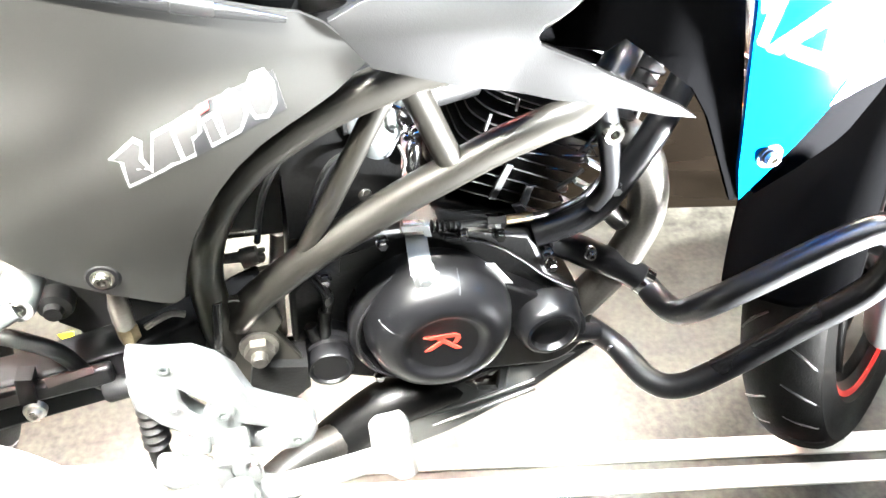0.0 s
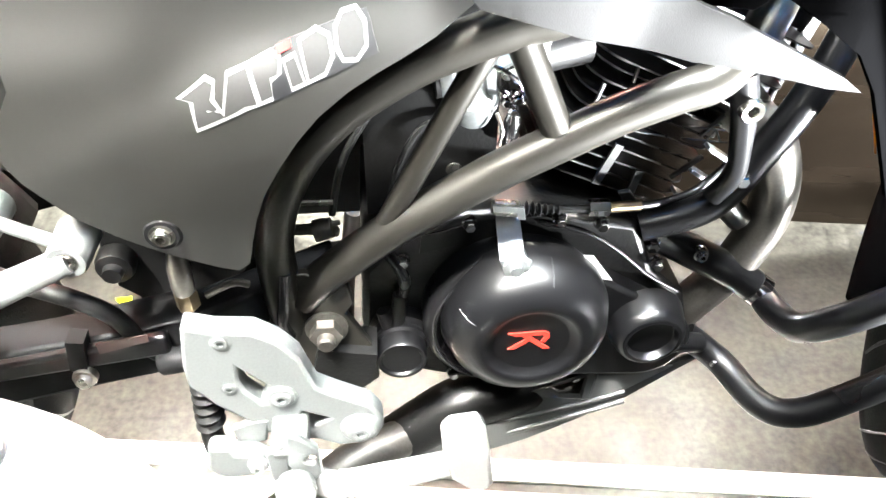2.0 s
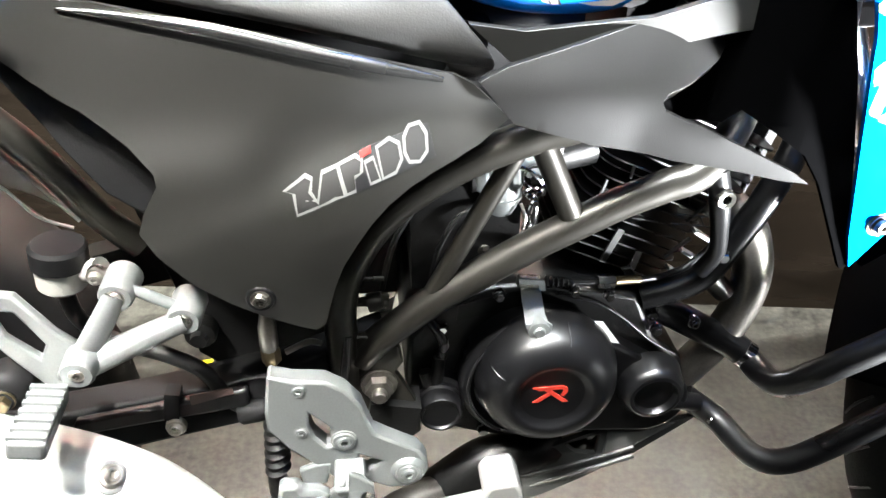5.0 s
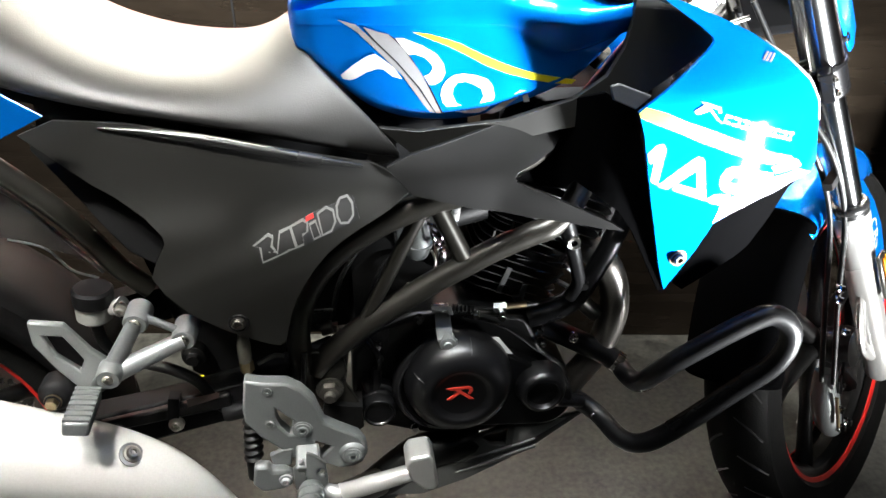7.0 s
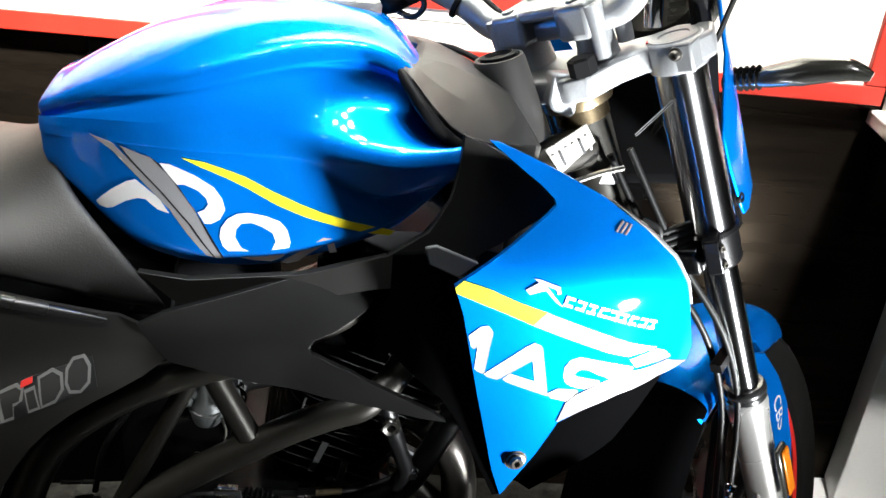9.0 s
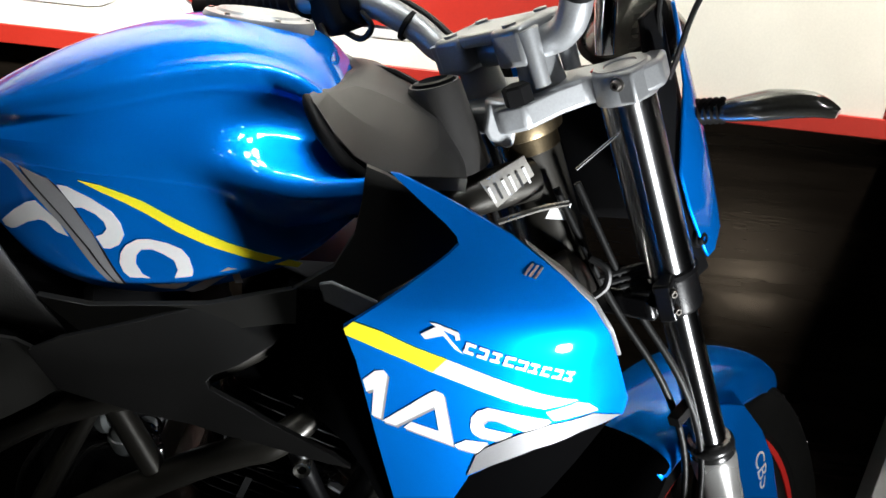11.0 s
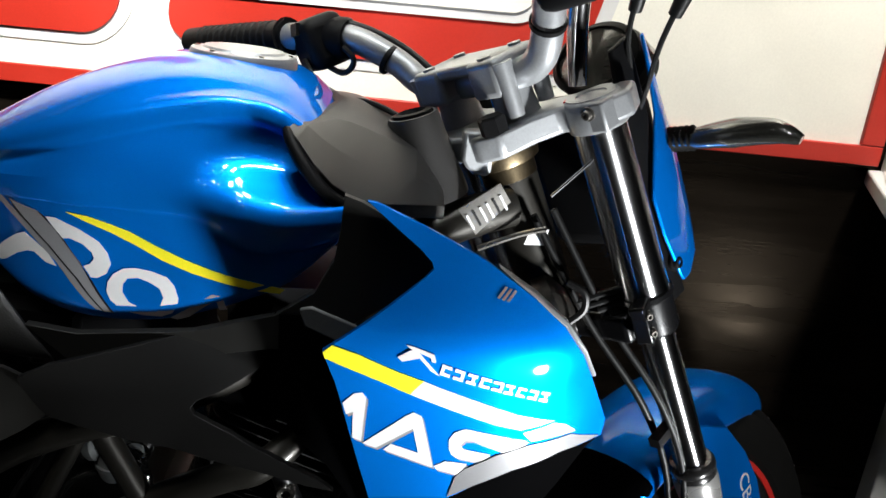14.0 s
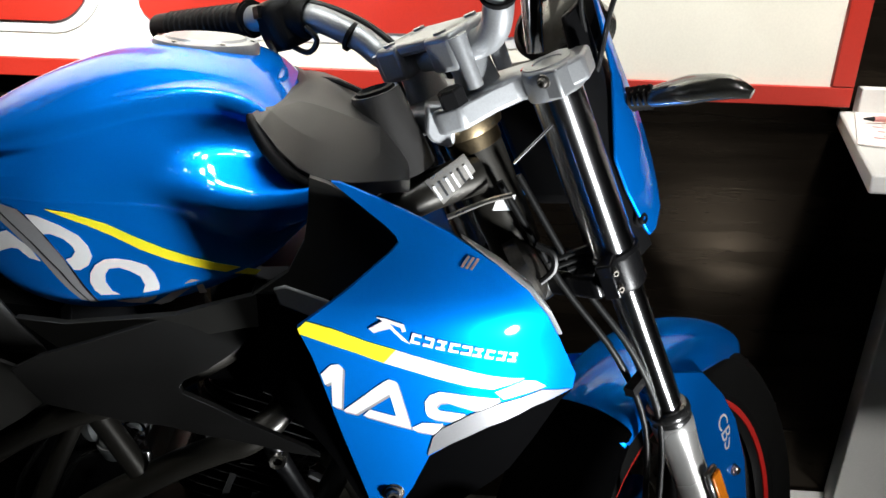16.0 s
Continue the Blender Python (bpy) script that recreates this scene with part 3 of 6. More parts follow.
# side panel and tail
def wedge(x, z):
    """The shallow hollow below the slanting crease of the panel."""
    below = lerp(x, [(-0.135, 0.682), (-0.122, 0.695), (-0.09, 0.712), (-0.054, 0.719), (0.0, 0.727)]) - z
    return 0.007 * min(1, max(0, (x + 0.15) / 0.03)) * lerp(below, [(0, 0), (0.004, 0.3), (0.030, 1.0), (0.09, 0.0)])


def panel_depth(x, z):
    fold = lerp(x, [(-0.213, 0.629), (-0.188, 0.636), (-0.146, 0.652), (-0.098, 0.666), (-0.067, 0.673), (0.0, 0.690)]) - z
    step = 0.0055 * lerp(x, [(-0.21, 0.8), (-0.10, 1.0), (-0.02, 0.0)]) * lerp(fold, [(0, 0), (0.003, 0.28), (0.018, 1.0), (0.05, 0.9), (0.12, 0.4)])
    return -0.150 - 0.050 * curve(z, [(0.53, 0.85), (0.60, 0.96), (0.66, 0.85), (0.70, 0.5), (0.74, 0.28), (0.79, 0.0)]) + curve(x, [(-0.32, 0.002), (-0.22, 0.0), (-0.08, 0.0), (0.05, 0.012)]) + wedge(x, z) - step


side_panel = skin("side_panel", [(-0.318, 0.768), (-0.285, 0.780), (-0.224, 0.775), (-0.122, 0.755), (0.008, 0.723), (0.022, 0.715), (0.048, 0.690), (0.025, 0.676), (0.008, 0.668), (-0.008, 0.661), (-0.025, 0.652), (-0.041, 0.641), (-0.054, 0.628), (-0.065, 0.613), (-0.076, 0.595), (-0.083, 0.577), (-0.088, 0.559),
                                 (-0.093, 0.540), (-0.100, 0.535), (-0.112, 0.539), (-0.140, 0.554), (-0.160, 0.568), (-0.182, 0.586), (-0.203, 0.612), (-0.214, 0.629), (-0.208, 0.644), (-0.197, 0.662), (-0.198, 0.670), (-0.213, 0.687), (-0.241, 0.709), (-0.258, 0.720)], panel_depth, 0.004, SIDE, bike, "dark grey plastic side panel", 0.01)
skin("recess", [(-0.316, 0.770), (-0.252, 0.720), (-0.205, 0.684), (-0.190, 0.664), (-0.212, 0.626), (-0.240, 0.645), (-0.32, 0.745)], lambda x, z: panel_depth(x, z) + 0.028, 0.004, BLACK, side_panel, "black recessed inner panel", 0.04)
tube("panel_ridge", [(x, panel_depth(x, z) - 0.001, z) for x, z in ((-0.245, 0.772), (-0.200, 0.766), (-0.150, 0.757), (-0.100, 0.745), (-0.050, 0.733), (0.000, 0.720))], [0.001, 0.004, 0.0055, 0.0055, 0.005, 0.002], GLOSS, side_panel, "raised ridge", 12)
lathe("washer", [(0.0, 0.001), (0.010, 0.001), (0.0115, -0.002), (0.013, -0.003)], facing(-0.138, panel_depth(-0.138, 0.572) - 0.0015, 0.572), BLACK, side_panel)
bolt(side_panel, (-0.138, panel_depth(-0.138, 0.572) - 0.001, 0.572), 0.0055)


def panel_decal(name, outline, mat, lift, label=""):
    return skin(name, outline, lambda x, z: panel_depth(x, z) - lift, 0.0006, mat, side_panel, label, 0.005, (), 0)


# sticker: a black slip with six slanting grey marks edged in white
def slip(u, v):
    """Sticker coordinates (metres along, metres up) to (x, z)."""
    return (-0.1100 + u * 0.9495 - v * 0.22, 0.6380 + u * 0.3134 + v * 0.975)


def inset(pts, d):
    """A convex-ish outline drawn in by d."""
    c = [sum(p[k] for p in pts) / len(pts) for k in (0, 1)]
    return [(p[0] - d * (p[0] - c[0]) / max(math.hypot(p[0] - c[0], p[1] - c[1]), 1e-6) * 1.15, p[1] - d * (p[1] - c[1]) / max(math.hypot(p[0] - c[0], p[1] - c[1]), 1e-6) * 1.15) for p in pts]


panel_decal("sticker", [slip(0.046, -0.0012), slip(0.109, -0.0012), slip(0.1085, 0.0200), slip(0.060, 0.0225), slip(0.046, 0.0180)], DECALBLACK, 0.0006, "black sticker slip")
MARKS = [[(0.0000, 0.0175), (0.0180, 0.0225), (0.0225, 0.0190), (0.0195, 0.0110), (0.0235, -0.0005), (0.0050, -0.0010), (0.0060, 0.0140)],
         [(0.0195, 0.0000), (0.0290, 0.0205), (0.0410, 0.0205), (0.0420, -0.0005), (0.0345, 0.0000), (0.0280, -0.0005)],
         [(0.0405, 0.0205), (0.0545, 0.0215), (0.0590, 0.0175), (0.0570, 0.0095), (0.0505, 0.0075), (0.0490, -0.0008), (0.0415, -0.0005)],
         [(0.0590, 0.0155), (0.0665, 0.0160), (0.0680, -0.0005), (0.0595, -0.0005)],
         [(0.0690, 0.0205), (0.0800, 0.0225), (0.0865, 0.0170), (0.0860, 0.0060), (0.0790, -0.0006), (0.0685, -0.0006)],
         [(0.0890, 0.0190), (0.0950, 0.0245), (0.1035, 0.0235), (0.1070, 0.0150), (0.1045, 0.0035), (0.0970, -0.0010), (0.0890, 0.0020), (0.0870, 0.0090)]]
for shape in MARKS:
    panel_decal("sticker_edge", [slip(a, b) for a, b in shape], STICKERPALE, 0.0008)
    panel_decal("sticker_mark", [slip(a, b) for a, b in inset(shape, 0.0021)], STICKER, 0.0011)
panel_decal("sticker_dot", [slip(a, b) for a, b in ((0.0570, 0.0180), (0.0655, 0.0185), (0.0660, 0.0225), (0.0580, 0.0220))], RED, 0.0020, "small red mark")

tail = skin("tail_panel", [(-0.279, 0.795), (-0.31, 0.817), (-0.40, 0.852), (-0.56, 0.905), (-0.62, 0.90), (-0.55, 0.845), (-0.40, 0.790), (-0.32, 0.776)], lambda x, z: -0.186 + 0.25 * max(0, -0.4 - x), 0.004, BLUE, bike, "metallic blue tail panel", 0.03)
for s in (-1, 1):
    tube("subframe_rail", [(-0.245, 0.108 * s, 0.565), (-0.273, 0.110 * s, 0.598), (-0.309, 0.110 * s, 0.656), (-0.371, 0.108 * s, 0.722), (-0.46, 0.10 * s, 0.80), (-0.60, 0.08 * s, 0.87)], 0.0120, FRAME, bike, "bronze grey subframe tube")
plate_in = skin("inner_fender", [(-0.396, 0.687), (-0.369, 0.662), (-0.304, 0.571), (-0.334, 0.594), (-0.412, 0.627), (-0.47, 0.66), (-0.46, 0.73)], -0.070, 0.004, BROWN, bike, "brown-grey inner rear fender", 0.05)
tube("fender_edge", [(-0.44, -0.0725, 0.718), (-0.396, -0.0725, 0.687), (-0.369, -0.0725, 0.662), (-0.304, -0.0725, 0.571)], 0.0022, ALU, plate_in, "bare edge", 8)
tube("fender_edge", [(-0.396, -0.0725, 0.621), (-0.36, -0.0725, 0.607), (-0.338, -0.0725, 0.577), (-0.311, -0.0725, 0.564)], 0.0014, ALU, plate_in, "bare edge", 8)
part("rear_underside", block_mesh(bmesh.new(), (0.34, 0.17, 0.02), pose(-0.43, 0, 0.815, 0, 15)), BLACK, bike, "black plastic tail underside")

# frame
for s in (-1, 1):
    tube("main_tube", [(0.345, 0.03 * s, 0.825), (0.30, 0.06 * s, 0.785), (0.20, 0.125 * s, 0.722), (0.115, 0.150 * s, 0.684), (0.076, 0.152 * s, 0.673), (0.046, 0.152 * s, 0.663), (0.011, 0.152 * s, 0.648), (-0.025, 0.152 * s, 0.625), (-0.043, 0.152 * s, 0.609), (-0.059, 0.152 * s, 0.589), (-0.071, 0.152 * s, 0.567), (-0.080, 0.152 * s, 0.543), (-0.0845, 0.152 * s, 0.517), (-0.0845, 0.152 * s, 0.490), (-0.083, 0.150 * s, 0.455), (-0.078, 0.14 * s, 0.41)], 0.0140, FRAME, bike, "bronze grey steel frame tube", 18)
    tube("lower_tube", [(-0.071, 0.150 * s, 0.464), (-0.048, 0.152 * s, 0.490), (-0.006, 0.152 * s, 0.524), (0.034, 0.152 * s, 0.550), (0.072, 0.152 * s, 0.573), (0.108, 0.152 * s, 0.592), (0.143, 0.152 * s, 0.610), (0.178, 0.152 * s, 0.624), (0.205, 0.150 * s, 0.633), (0.235, 0.13 * s, 0.655), (0.27, 0.09 * s, 0.70), (0.315, 0.055 * s, 0.775)], 0.0135, FRAME, bike, "bronze grey steel frame tube", 18)
    tube("strut", [(0.058, 0.152 * s, 0.660), (-0.006, 0.152 * s, 0.533)], 0.0082, FRAME, bike, "thin frame strut", 12, 1)
    tube("strut", [(0.074, 0.152 * s, 0.671), (0.104, 0.152 * s, 0.603)], 0.0105, FRAME, bike, "frame strut", 12, 1)
# plates that carry the swingarm pivot
for s in (-1, 1):
    skin("pivot_plate", [(-0.088, 0.492), (-0.066, 0.494), (-0.036, 0.480), (-0.033, 0.462), (-0.040, 0.452), (-0.032, 0.436), (-0.020, 0.410), (-0.018, 0.376), (-0.045, 0.352), (-0.09, 0.37), (-0.10, 0.43)], -0.158 if s < 0 else 0.152, 0.008, FRAME, bike, "bronze grey pivot plate", 0.2)
lathe("pivot_washer", [(0.0150, -0.002), (0.0150, 0.0012), (0.0140, 0.0022), (0.0, 0.0022)], facing(-0.055, -0.1595, 0.440), EXHAUST, bike, "dull steel washer", 28)
hex_nut(bike, (-0.055, -0.1612, 0.440), 0.0112, EXHAUST, name="pivot_nut", length=0.010)
lathe("axle_end", [(0.0068, 0.0), (0.0068, 0.0075), (0.0055, 0.0090), (0.0, 0.0090)], facing(-0.055, -0.1700, 0.440), EXHAUST, bike, "threaded axle end", 20)
part("stay", block_mesh(bmesh.new(), (0.046, 0.03, 0.034), pose(-0.044, -0.152, 0.402, 0, 12)), CASE, bike)

# frame cover below the tank
COVER = [(0.048, 0.6925), (0.024, 0.721), (0.045, 0.7295), (0.078, 0.737), (0.139, 0.752), (0.187, 0.7565), (0.213, 0.7525), (0.212, 0.737), (0.200, 0.7245), (0.177, 0.714), (0.159, 0.709), (0.1545, 0.7035), (0.157, 0.698), (0.172, 0.6915), (0.186, 0.6865), (0.211, 0.675), (0.255, 0.654), (0.268, 0.6445), (0.247, 0.6465), (0.214, 0.6535), (0.194, 0.657), (0.168, 0.6605), (0.150, 0.665), (0.106, 0.674), (0.075, 0.684)]


def cover_depth(x, z):
    front = curve(x, [(0.14, 0.0), (0.20, 0.010), (0.28, 0.022)]) * lerp(z, [(0.68, 1.0), (0.70, 0.0)])
    curl = curve(x, [(0.10, 0.0), (0.16, 0.004), (0.21, 0.020)]) * lerp(z, [(0.69, 0.0), (0.715, 1.0)])
    return -0.166 - 0.012 * curve(z, [(0.61, 0.55), (0.66, 0.9), (0.69, 1.0), (0.712, 0.75), (0.735, -0.4), (0.77, -2.4)]) - front + curl


skin("frame_cover", COVER, cover_depth, 0.006, GREY, bike, "dark grey plastic frame cover", 0.008, (), 0.003)
skin("tank_trim", [(0.020, 0.752), (0.06, 0.747), (0.15, 0.756), (0.215, 0.776), (0.246, 0.800), (0.260, 0.828), (0.264, 0.852), (0.266, 0.880), (0.280, 0.876), (0.310, 0.862), (0.348, 0.838), (0.300, 0.796), (0.268, 0.772), (0.24, 0.752), (0.205, 0.745), (0.16, 0.735), (0.05, 0.725)], lambda x, z: -0.140 - lerp(x, [(0, 0), (0.2, 0.012), (0.34, 0.042)]), 0.008, SIDE, bike, "dark grey trim under the tank", 0.03)
skin("intake_panel", [(0.195, 0.765), (0.240, 0.790), (0.266, 0.776), (0.279, 0.735), (0.297, 0.668), (0.314, 0.600), (0.324, 0.568), (0.316, 0.566), (0.294, 0.610), (0.278, 0.642), (0.262, 0.665), (0.240, 0.680), (0.222, 0.690), (0.214, 0.676), (0.190, 0.668), (0.146, 0.684), (0.146, 0.715), (0.170, 0.745)], lambda x, z: -0.150 - curve(x, [(0.19, -0.03), (0.24, 0.030), (0.27, 0.042), (0.33, 0.046)]), 0.005, MATTE, bike, "black intake panel", 0.02)
# the light on the lip is put into its paler grey colour
skin("intake_lip", [(0.238, 0.801), (0.247, 0.803), (0.281, 0.789), (0.266, 0.776), (0.242, 0.787)], lambda x, z: -0.195, 0.004, MID, bike, "grey lip of the intake", 0.05)
skin("bracket_tab", [(0.238, 0.712), (0.246, 0.716), (0.250, 0.704), (0.243, 0.700)], lambda x, z: -0.130, 0.003, ALU, bike, "small bare bracket", 0.05)
part("under_seat_tray", block_mesh(bmesh.new(), (0.36, 0.21, 0.05), pose(-0.14, 0, 0.742, 0, 8)), BLACK, bike, "black tray under the seat")
part("battery_box", block_mesh(bmesh.new(), (0.22, 0.02, 0.32), pose(-0.070, 0.070, 0.540)), BLACK, bike, "black battery box")
part("frame_filler", block_mesh(bmesh.new(), (0.13, 0.12, 0.11), pose(0.225, 0, 0.705)), BLACK, bike, "black ducting inside the frame")
part("air_box", block_mesh(bmesh.new(), (0.20, 0.16, 0.12), pose(0.02, 0, 0.70)), BLACK, bike, "black air box under the tank")
part("radiator_block", block_mesh(bmesh.new(), (0.05, 0.12, 0.18), pose(0.30, 0, 0.655, 0, 15)), BLACK, bike)


# shroud
def shroud_depth(x, z):
    return -0.205 - 0.018 * curve(z, [(0.56, -0.6), (0.66, 0.2), (0.74, 0.75), (0.79, 1.0), (0.84, -0.4), (0.89, -2.0)]) + curve(x, [(0.26, 0.0), (0.36, -0.002), (0.42, 0.008), (0.46, 0.028), (0.49, 0.05)])


SHROUD = [(0.2575, 0.7835), (0.296, 0.8105), (0.326, 0.8330), (0.3325, 0.8395), (0.331, 0.8440), (0.322, 0.852), (0.309, 0.861), (0.283, 0.8795), (0.290, 0.8790), (0.315, 0.8700), (0.340, 0.8600), (0.371, 0.8460), (0.408, 0.8220), (0.432, 0.8020), (0.450, 0.7780), (0.464, 0.7520), (0.480, 0.7200), (0.490, 0.7000), (0.489, 0.6840), (0.446, 0.6860), (0.407, 0.6775), (0.378, 0.6650), (0.359, 0.6530), (0.346, 0.6180), (0.322, 0.5680), (0.310, 0.600), (0.287, 0.682), (0.267, 0.758)]
for s in (-1, 1):
    bm = skin_mesh(SHROUD, shroud_depth, 0.0045, 0.012)
    if s > 0:
        bm.transform(Matrix.Diagonal((1, -1, 1, 1)))
        bmesh.ops.reverse_faces(bm, faces=bm.faces)
    ob = soften(part("shroud", bm, BLUE, bike, "metallic blue tank shroud"), 0.002, 2, 50)
    if s < 0:
        shroud = ob


def shroud_decal(name, outline, mat, lift=0.0012, label=""):
    return skin(name, outline, lambda x, z: shroud_depth(x, z) - lift * 0.5, 0.0008, mat, shroud, label, 0.012, (), 0)


shroud_decal("stripe", [(0.2580, 0.7825), (0.264, 0.7880), (0.284, 0.7820), (0.308, 0.7715), (0.330, 0.7635), (0.321, 0.7510), (0.301, 0.7605), (0.276, 0.7710), (0.2595, 0.7780)], YELLOW, label="yellow stripe")
shroud_decal("stripe", [(0.330, 0.7635), (0.350, 0.7550), (0.376, 0.7440), (0.404, 0.7320), (0.436, 0.7210), (0.408, 0.7170), (0.387, 0.7240), (0.365, 0.7330), (0.343, 0.7420), (0.321, 0.7510)], WHITE, label="white stripe")
shroud_decal("lower_trim", [(0.357, 0.6540), (0.361, 0.6740), (0.367, 0.6820), (0.391, 0.6945), (0.417, 0.7015), (0.454, 0.7020), (0.486, 0.6860), (0.446, 0.6868), (0.407, 0.6783), (0.378, 0.6660)], TRIM, 0.0022, "silver edge trim")
for a in ([(0.273, 0.740), (0.281, 0.7490), (0.287, 0.7500), (0.290, 0.7460), (0.289, 0.728), (0.288, 0.706), (0.281, 0.709), (0.281, 0.7325), (0.276, 0.730)],
          [(0.289, 0.704), (0.319, 0.731), (0.325, 0.7350), (0.331, 0.732), (0.336, 0.712), (0.343, 0.684), (0.305, 0.699), (0.310, 0.705), (0.331, 0.6975), (0.3255, 0.7205), (0.299, 0.7005)],
          [(0.354, 0.702), (0.3532, 0.711), (0.357, 0.718), (0.365, 0.7210), (0.388, 0.7145), (0.415, 0.706), (0.409, 0.700), (0.397, 0.697), (0.391, 0.700), (0.371, 0.710), (0.365, 0.710), (0.362, 0.706), (0.365, 0.702), (0.387, 0.6955), (0.382, 0.691), (0.373, 0.690), (0.362, 0.693), (0.356, 0.697)],
          [(0.344, 0.685), (0.352, 0.690), (0.369, 0.6875), (0.366, 0.681), (0.362, 0.6770), (0.346, 0.682)],
          [(0.410, 0.714), (0.436, 0.719), (0.447, 0.714), (0.457, 0.705), (0.428, 0.7065), (0.417, 0.7065)]):
    shroud_decal("mark", a, WHITE, 0.0014)
    shroud_decal("mark_shade", [(x + 0.0016, z - 0.0022) for x, z in a], SILVER, 0.0006, "grey edge of the mark")
# small line of plain strokes: a slanting wedge, then nine short pairs of bars
shroud_decal("small_mark", [(0.310, 0.7825), (0.320, 0.7885), (0.3155, 0.7915), (0.3215, 0.7905), (0.341, 0.7685), (0.3345, 0.7725), (0.3255, 0.7825), (0.3135, 0.7790)], WHITE, 0.0014)
shroud_decal("small_mark", [(0.3215, 0.7905), (0.336, 0.7855), (0.3375, 0.7800), (0.3345, 0.7795), (0.3335, 0.7830), (0.3245, 0.7868)], WHITE, 0.0014)
for k in range(9):
    bx, bz = 0.3405 + 0.0097 * k, 0.7700 - 0.00335 * k
    wd = 0.0084 if k in (3, 4) else 0.0076
    for base in (0.0, 0.0062):
        lean = 0.20 * base
        shroud_decal("small_mark", [(bx + lean, bz + base), (bx + lean + 0.0004, bz + base + 0.0026), (bx + lean + wd, bz + base + 0.0002), (bx + lean + wd - 0.0004, bz + base - 0.0024)], WHITE, 0.0014)
    off = (0.0, wd - 0.0026, wd * 0.45)[k % 3]
    shroud_decal("small_mark", [(bx + off, bz - 0.35 * off), (bx + off + 0.0016, bz + 0.0080 - 0.35 * off), (bx + off + 0.0040, bz + 0.0074 - 0.35 * off), (bx + off + 0.0024, bz - 0.0008 - 0.35 * off)], WHITE, 0.0014)
for k in range(3):
    shroud_decal("small_mark", [(0.3785 + 0.0036 * k, 0.8235 - 0.0011 * k), (0.3845 + 0.0036 * k, 0.8305 - 0.0011 * k), (0.3862 + 0.0036 * k, 0.8298 - 0.0011 * k), (0.3802 + 0.0036 * k, 0.8228 - 0.0011 * k)], SILVER, 0.0014)
lathe("bolt_seat", [(0.0, 0.0008), (0.0095, 0.0008), (0.0100, -0.002)], facing(0.329, shroud_depth(0.329, 0.612) - 0.0008, 0.612), BRASS, shroud, "dull washer", 24)
bolt(shroud, (0.329, shroud_depth(0.329, 0.612) - 0.0015, 0.612), 0.0055, EXHAUST)
skin("shroud_edge", [(0.380, 0.8420), (0.411, 0.8235), (0.436, 0.8030), (0.454, 0.7790), (0.4685, 0.7520), (0.464, 0.7525), (0.450, 0.7780), (0.432, 0.8015), (0.408, 0.8215)], lambda x, z: shroud_depth(x, z) + 0.0005, 0.012, ALU, shroud, "bare grey inner edge", 0.03)
skin("shroud_under", [(0.489, 0.682), (0.446, 0.684), (0.407, 0.6755), (0.359, 0.651), (0.346, 0.616), (0.326, 0.572), (0.36, 0.545), (0.44, 0.59), (0.50, 0.66)], lambda x, z: shroud_depth(x, z) + 0.03, 0.006, MATTE, shroud, "black lower scoop", 0.03)

# cockpit cover ahead of the tank
rows = []
for x, zc, zs, w in ((0.220, 0.922, 0.920, 0.129), (0.228, 0.924, 0.914, 0.140), (0.241, 0.923, 0.899, 0.150), (0.256, 0.921, 0.884, 0.153), (0.273, 0.916, 0.873, 0.150), (0.297, 0.907, 0.868, 0.142), (0.320, 0.898, 0.865, 0.128), (0.338, 0.878, 0.861, 0.112), (0.346, 0.866, 0.857, 0.100)):
    v = 0.026 * lerp(x, [(0.226, 1.0), (0.273, 0.45), (0.33, 0.0)])      # the rear edge runs back to a point on each side
    rows.append(mirrored([(x + v, 0, zc), (x + 0.74 * v, -0.30 * w, zc - 0.001), (x + 0.55 * v, -0.52 * w, zc - 0.003), (x + 0.2 * v, -0.80 * w, zc - 0.50 * (zc - zs)), (x, -1.0 * w, zs), (x, -0.97 * w, zs - 0.012)]))
cockpit = part("cockpit_cover", loft_mesh(rows), COCKPIT, bike, "dark grey plastic cockpit cover")
sol = cockpit.modifiers.new("sheet", "SOLIDIFY")
sol.thickness = 0.004
soften(cockpit, 0.004, 3, 14)
for s in (-1, 1):
    tube("cover_edge", [(0.2190, s * 0.127, 0.918), (0.2235, s * 0.136, 0.911), (0.235, s * 0.1475, 0.895), (0.252, s * 0.152, 0.877), (0.272, s * 0.150, 0.865), (0.292, s * 0.145, 0.861)], [0.003, 0.005, 0.0055, 0.0055, 0.005, 0.003], BLACK, cockpit, "black lower edge", 10)
part("lock_pod", lathe_mesh(bmesh.new(), [(0.034, -0.075), (0.028, -0.035), (0.0235, -0.002), (0.022, 0.002), (0.0195, 0.002), (0.019, -0.001), (0.0, -0.001)], pose(0.317, -0.030, 0.918, 0, -18) @ Matrix.Diagonal((1.0, 1.15, 1, 1)), 28), COCKPIT, cockpit, "round lock housing")
lathe("lock_ring", [(0.0175, -0.002), (0.0175, 0.004), (0.013, 0.005), (0.011, 0.001), (0, 0.001)], pose(0.317, -0.030, 0.918, 0, -18), BLACK, cockpit, "black lock ring")

# ---- engine ----
engine = new("engine")
engine.parent = bike
engine["label"] = "black single-cylinder engine"


def case_mesh(outline, y0, y1):
    return skin_mesh(outline, lambda x, z: y0, y1 - y0, 0.5)


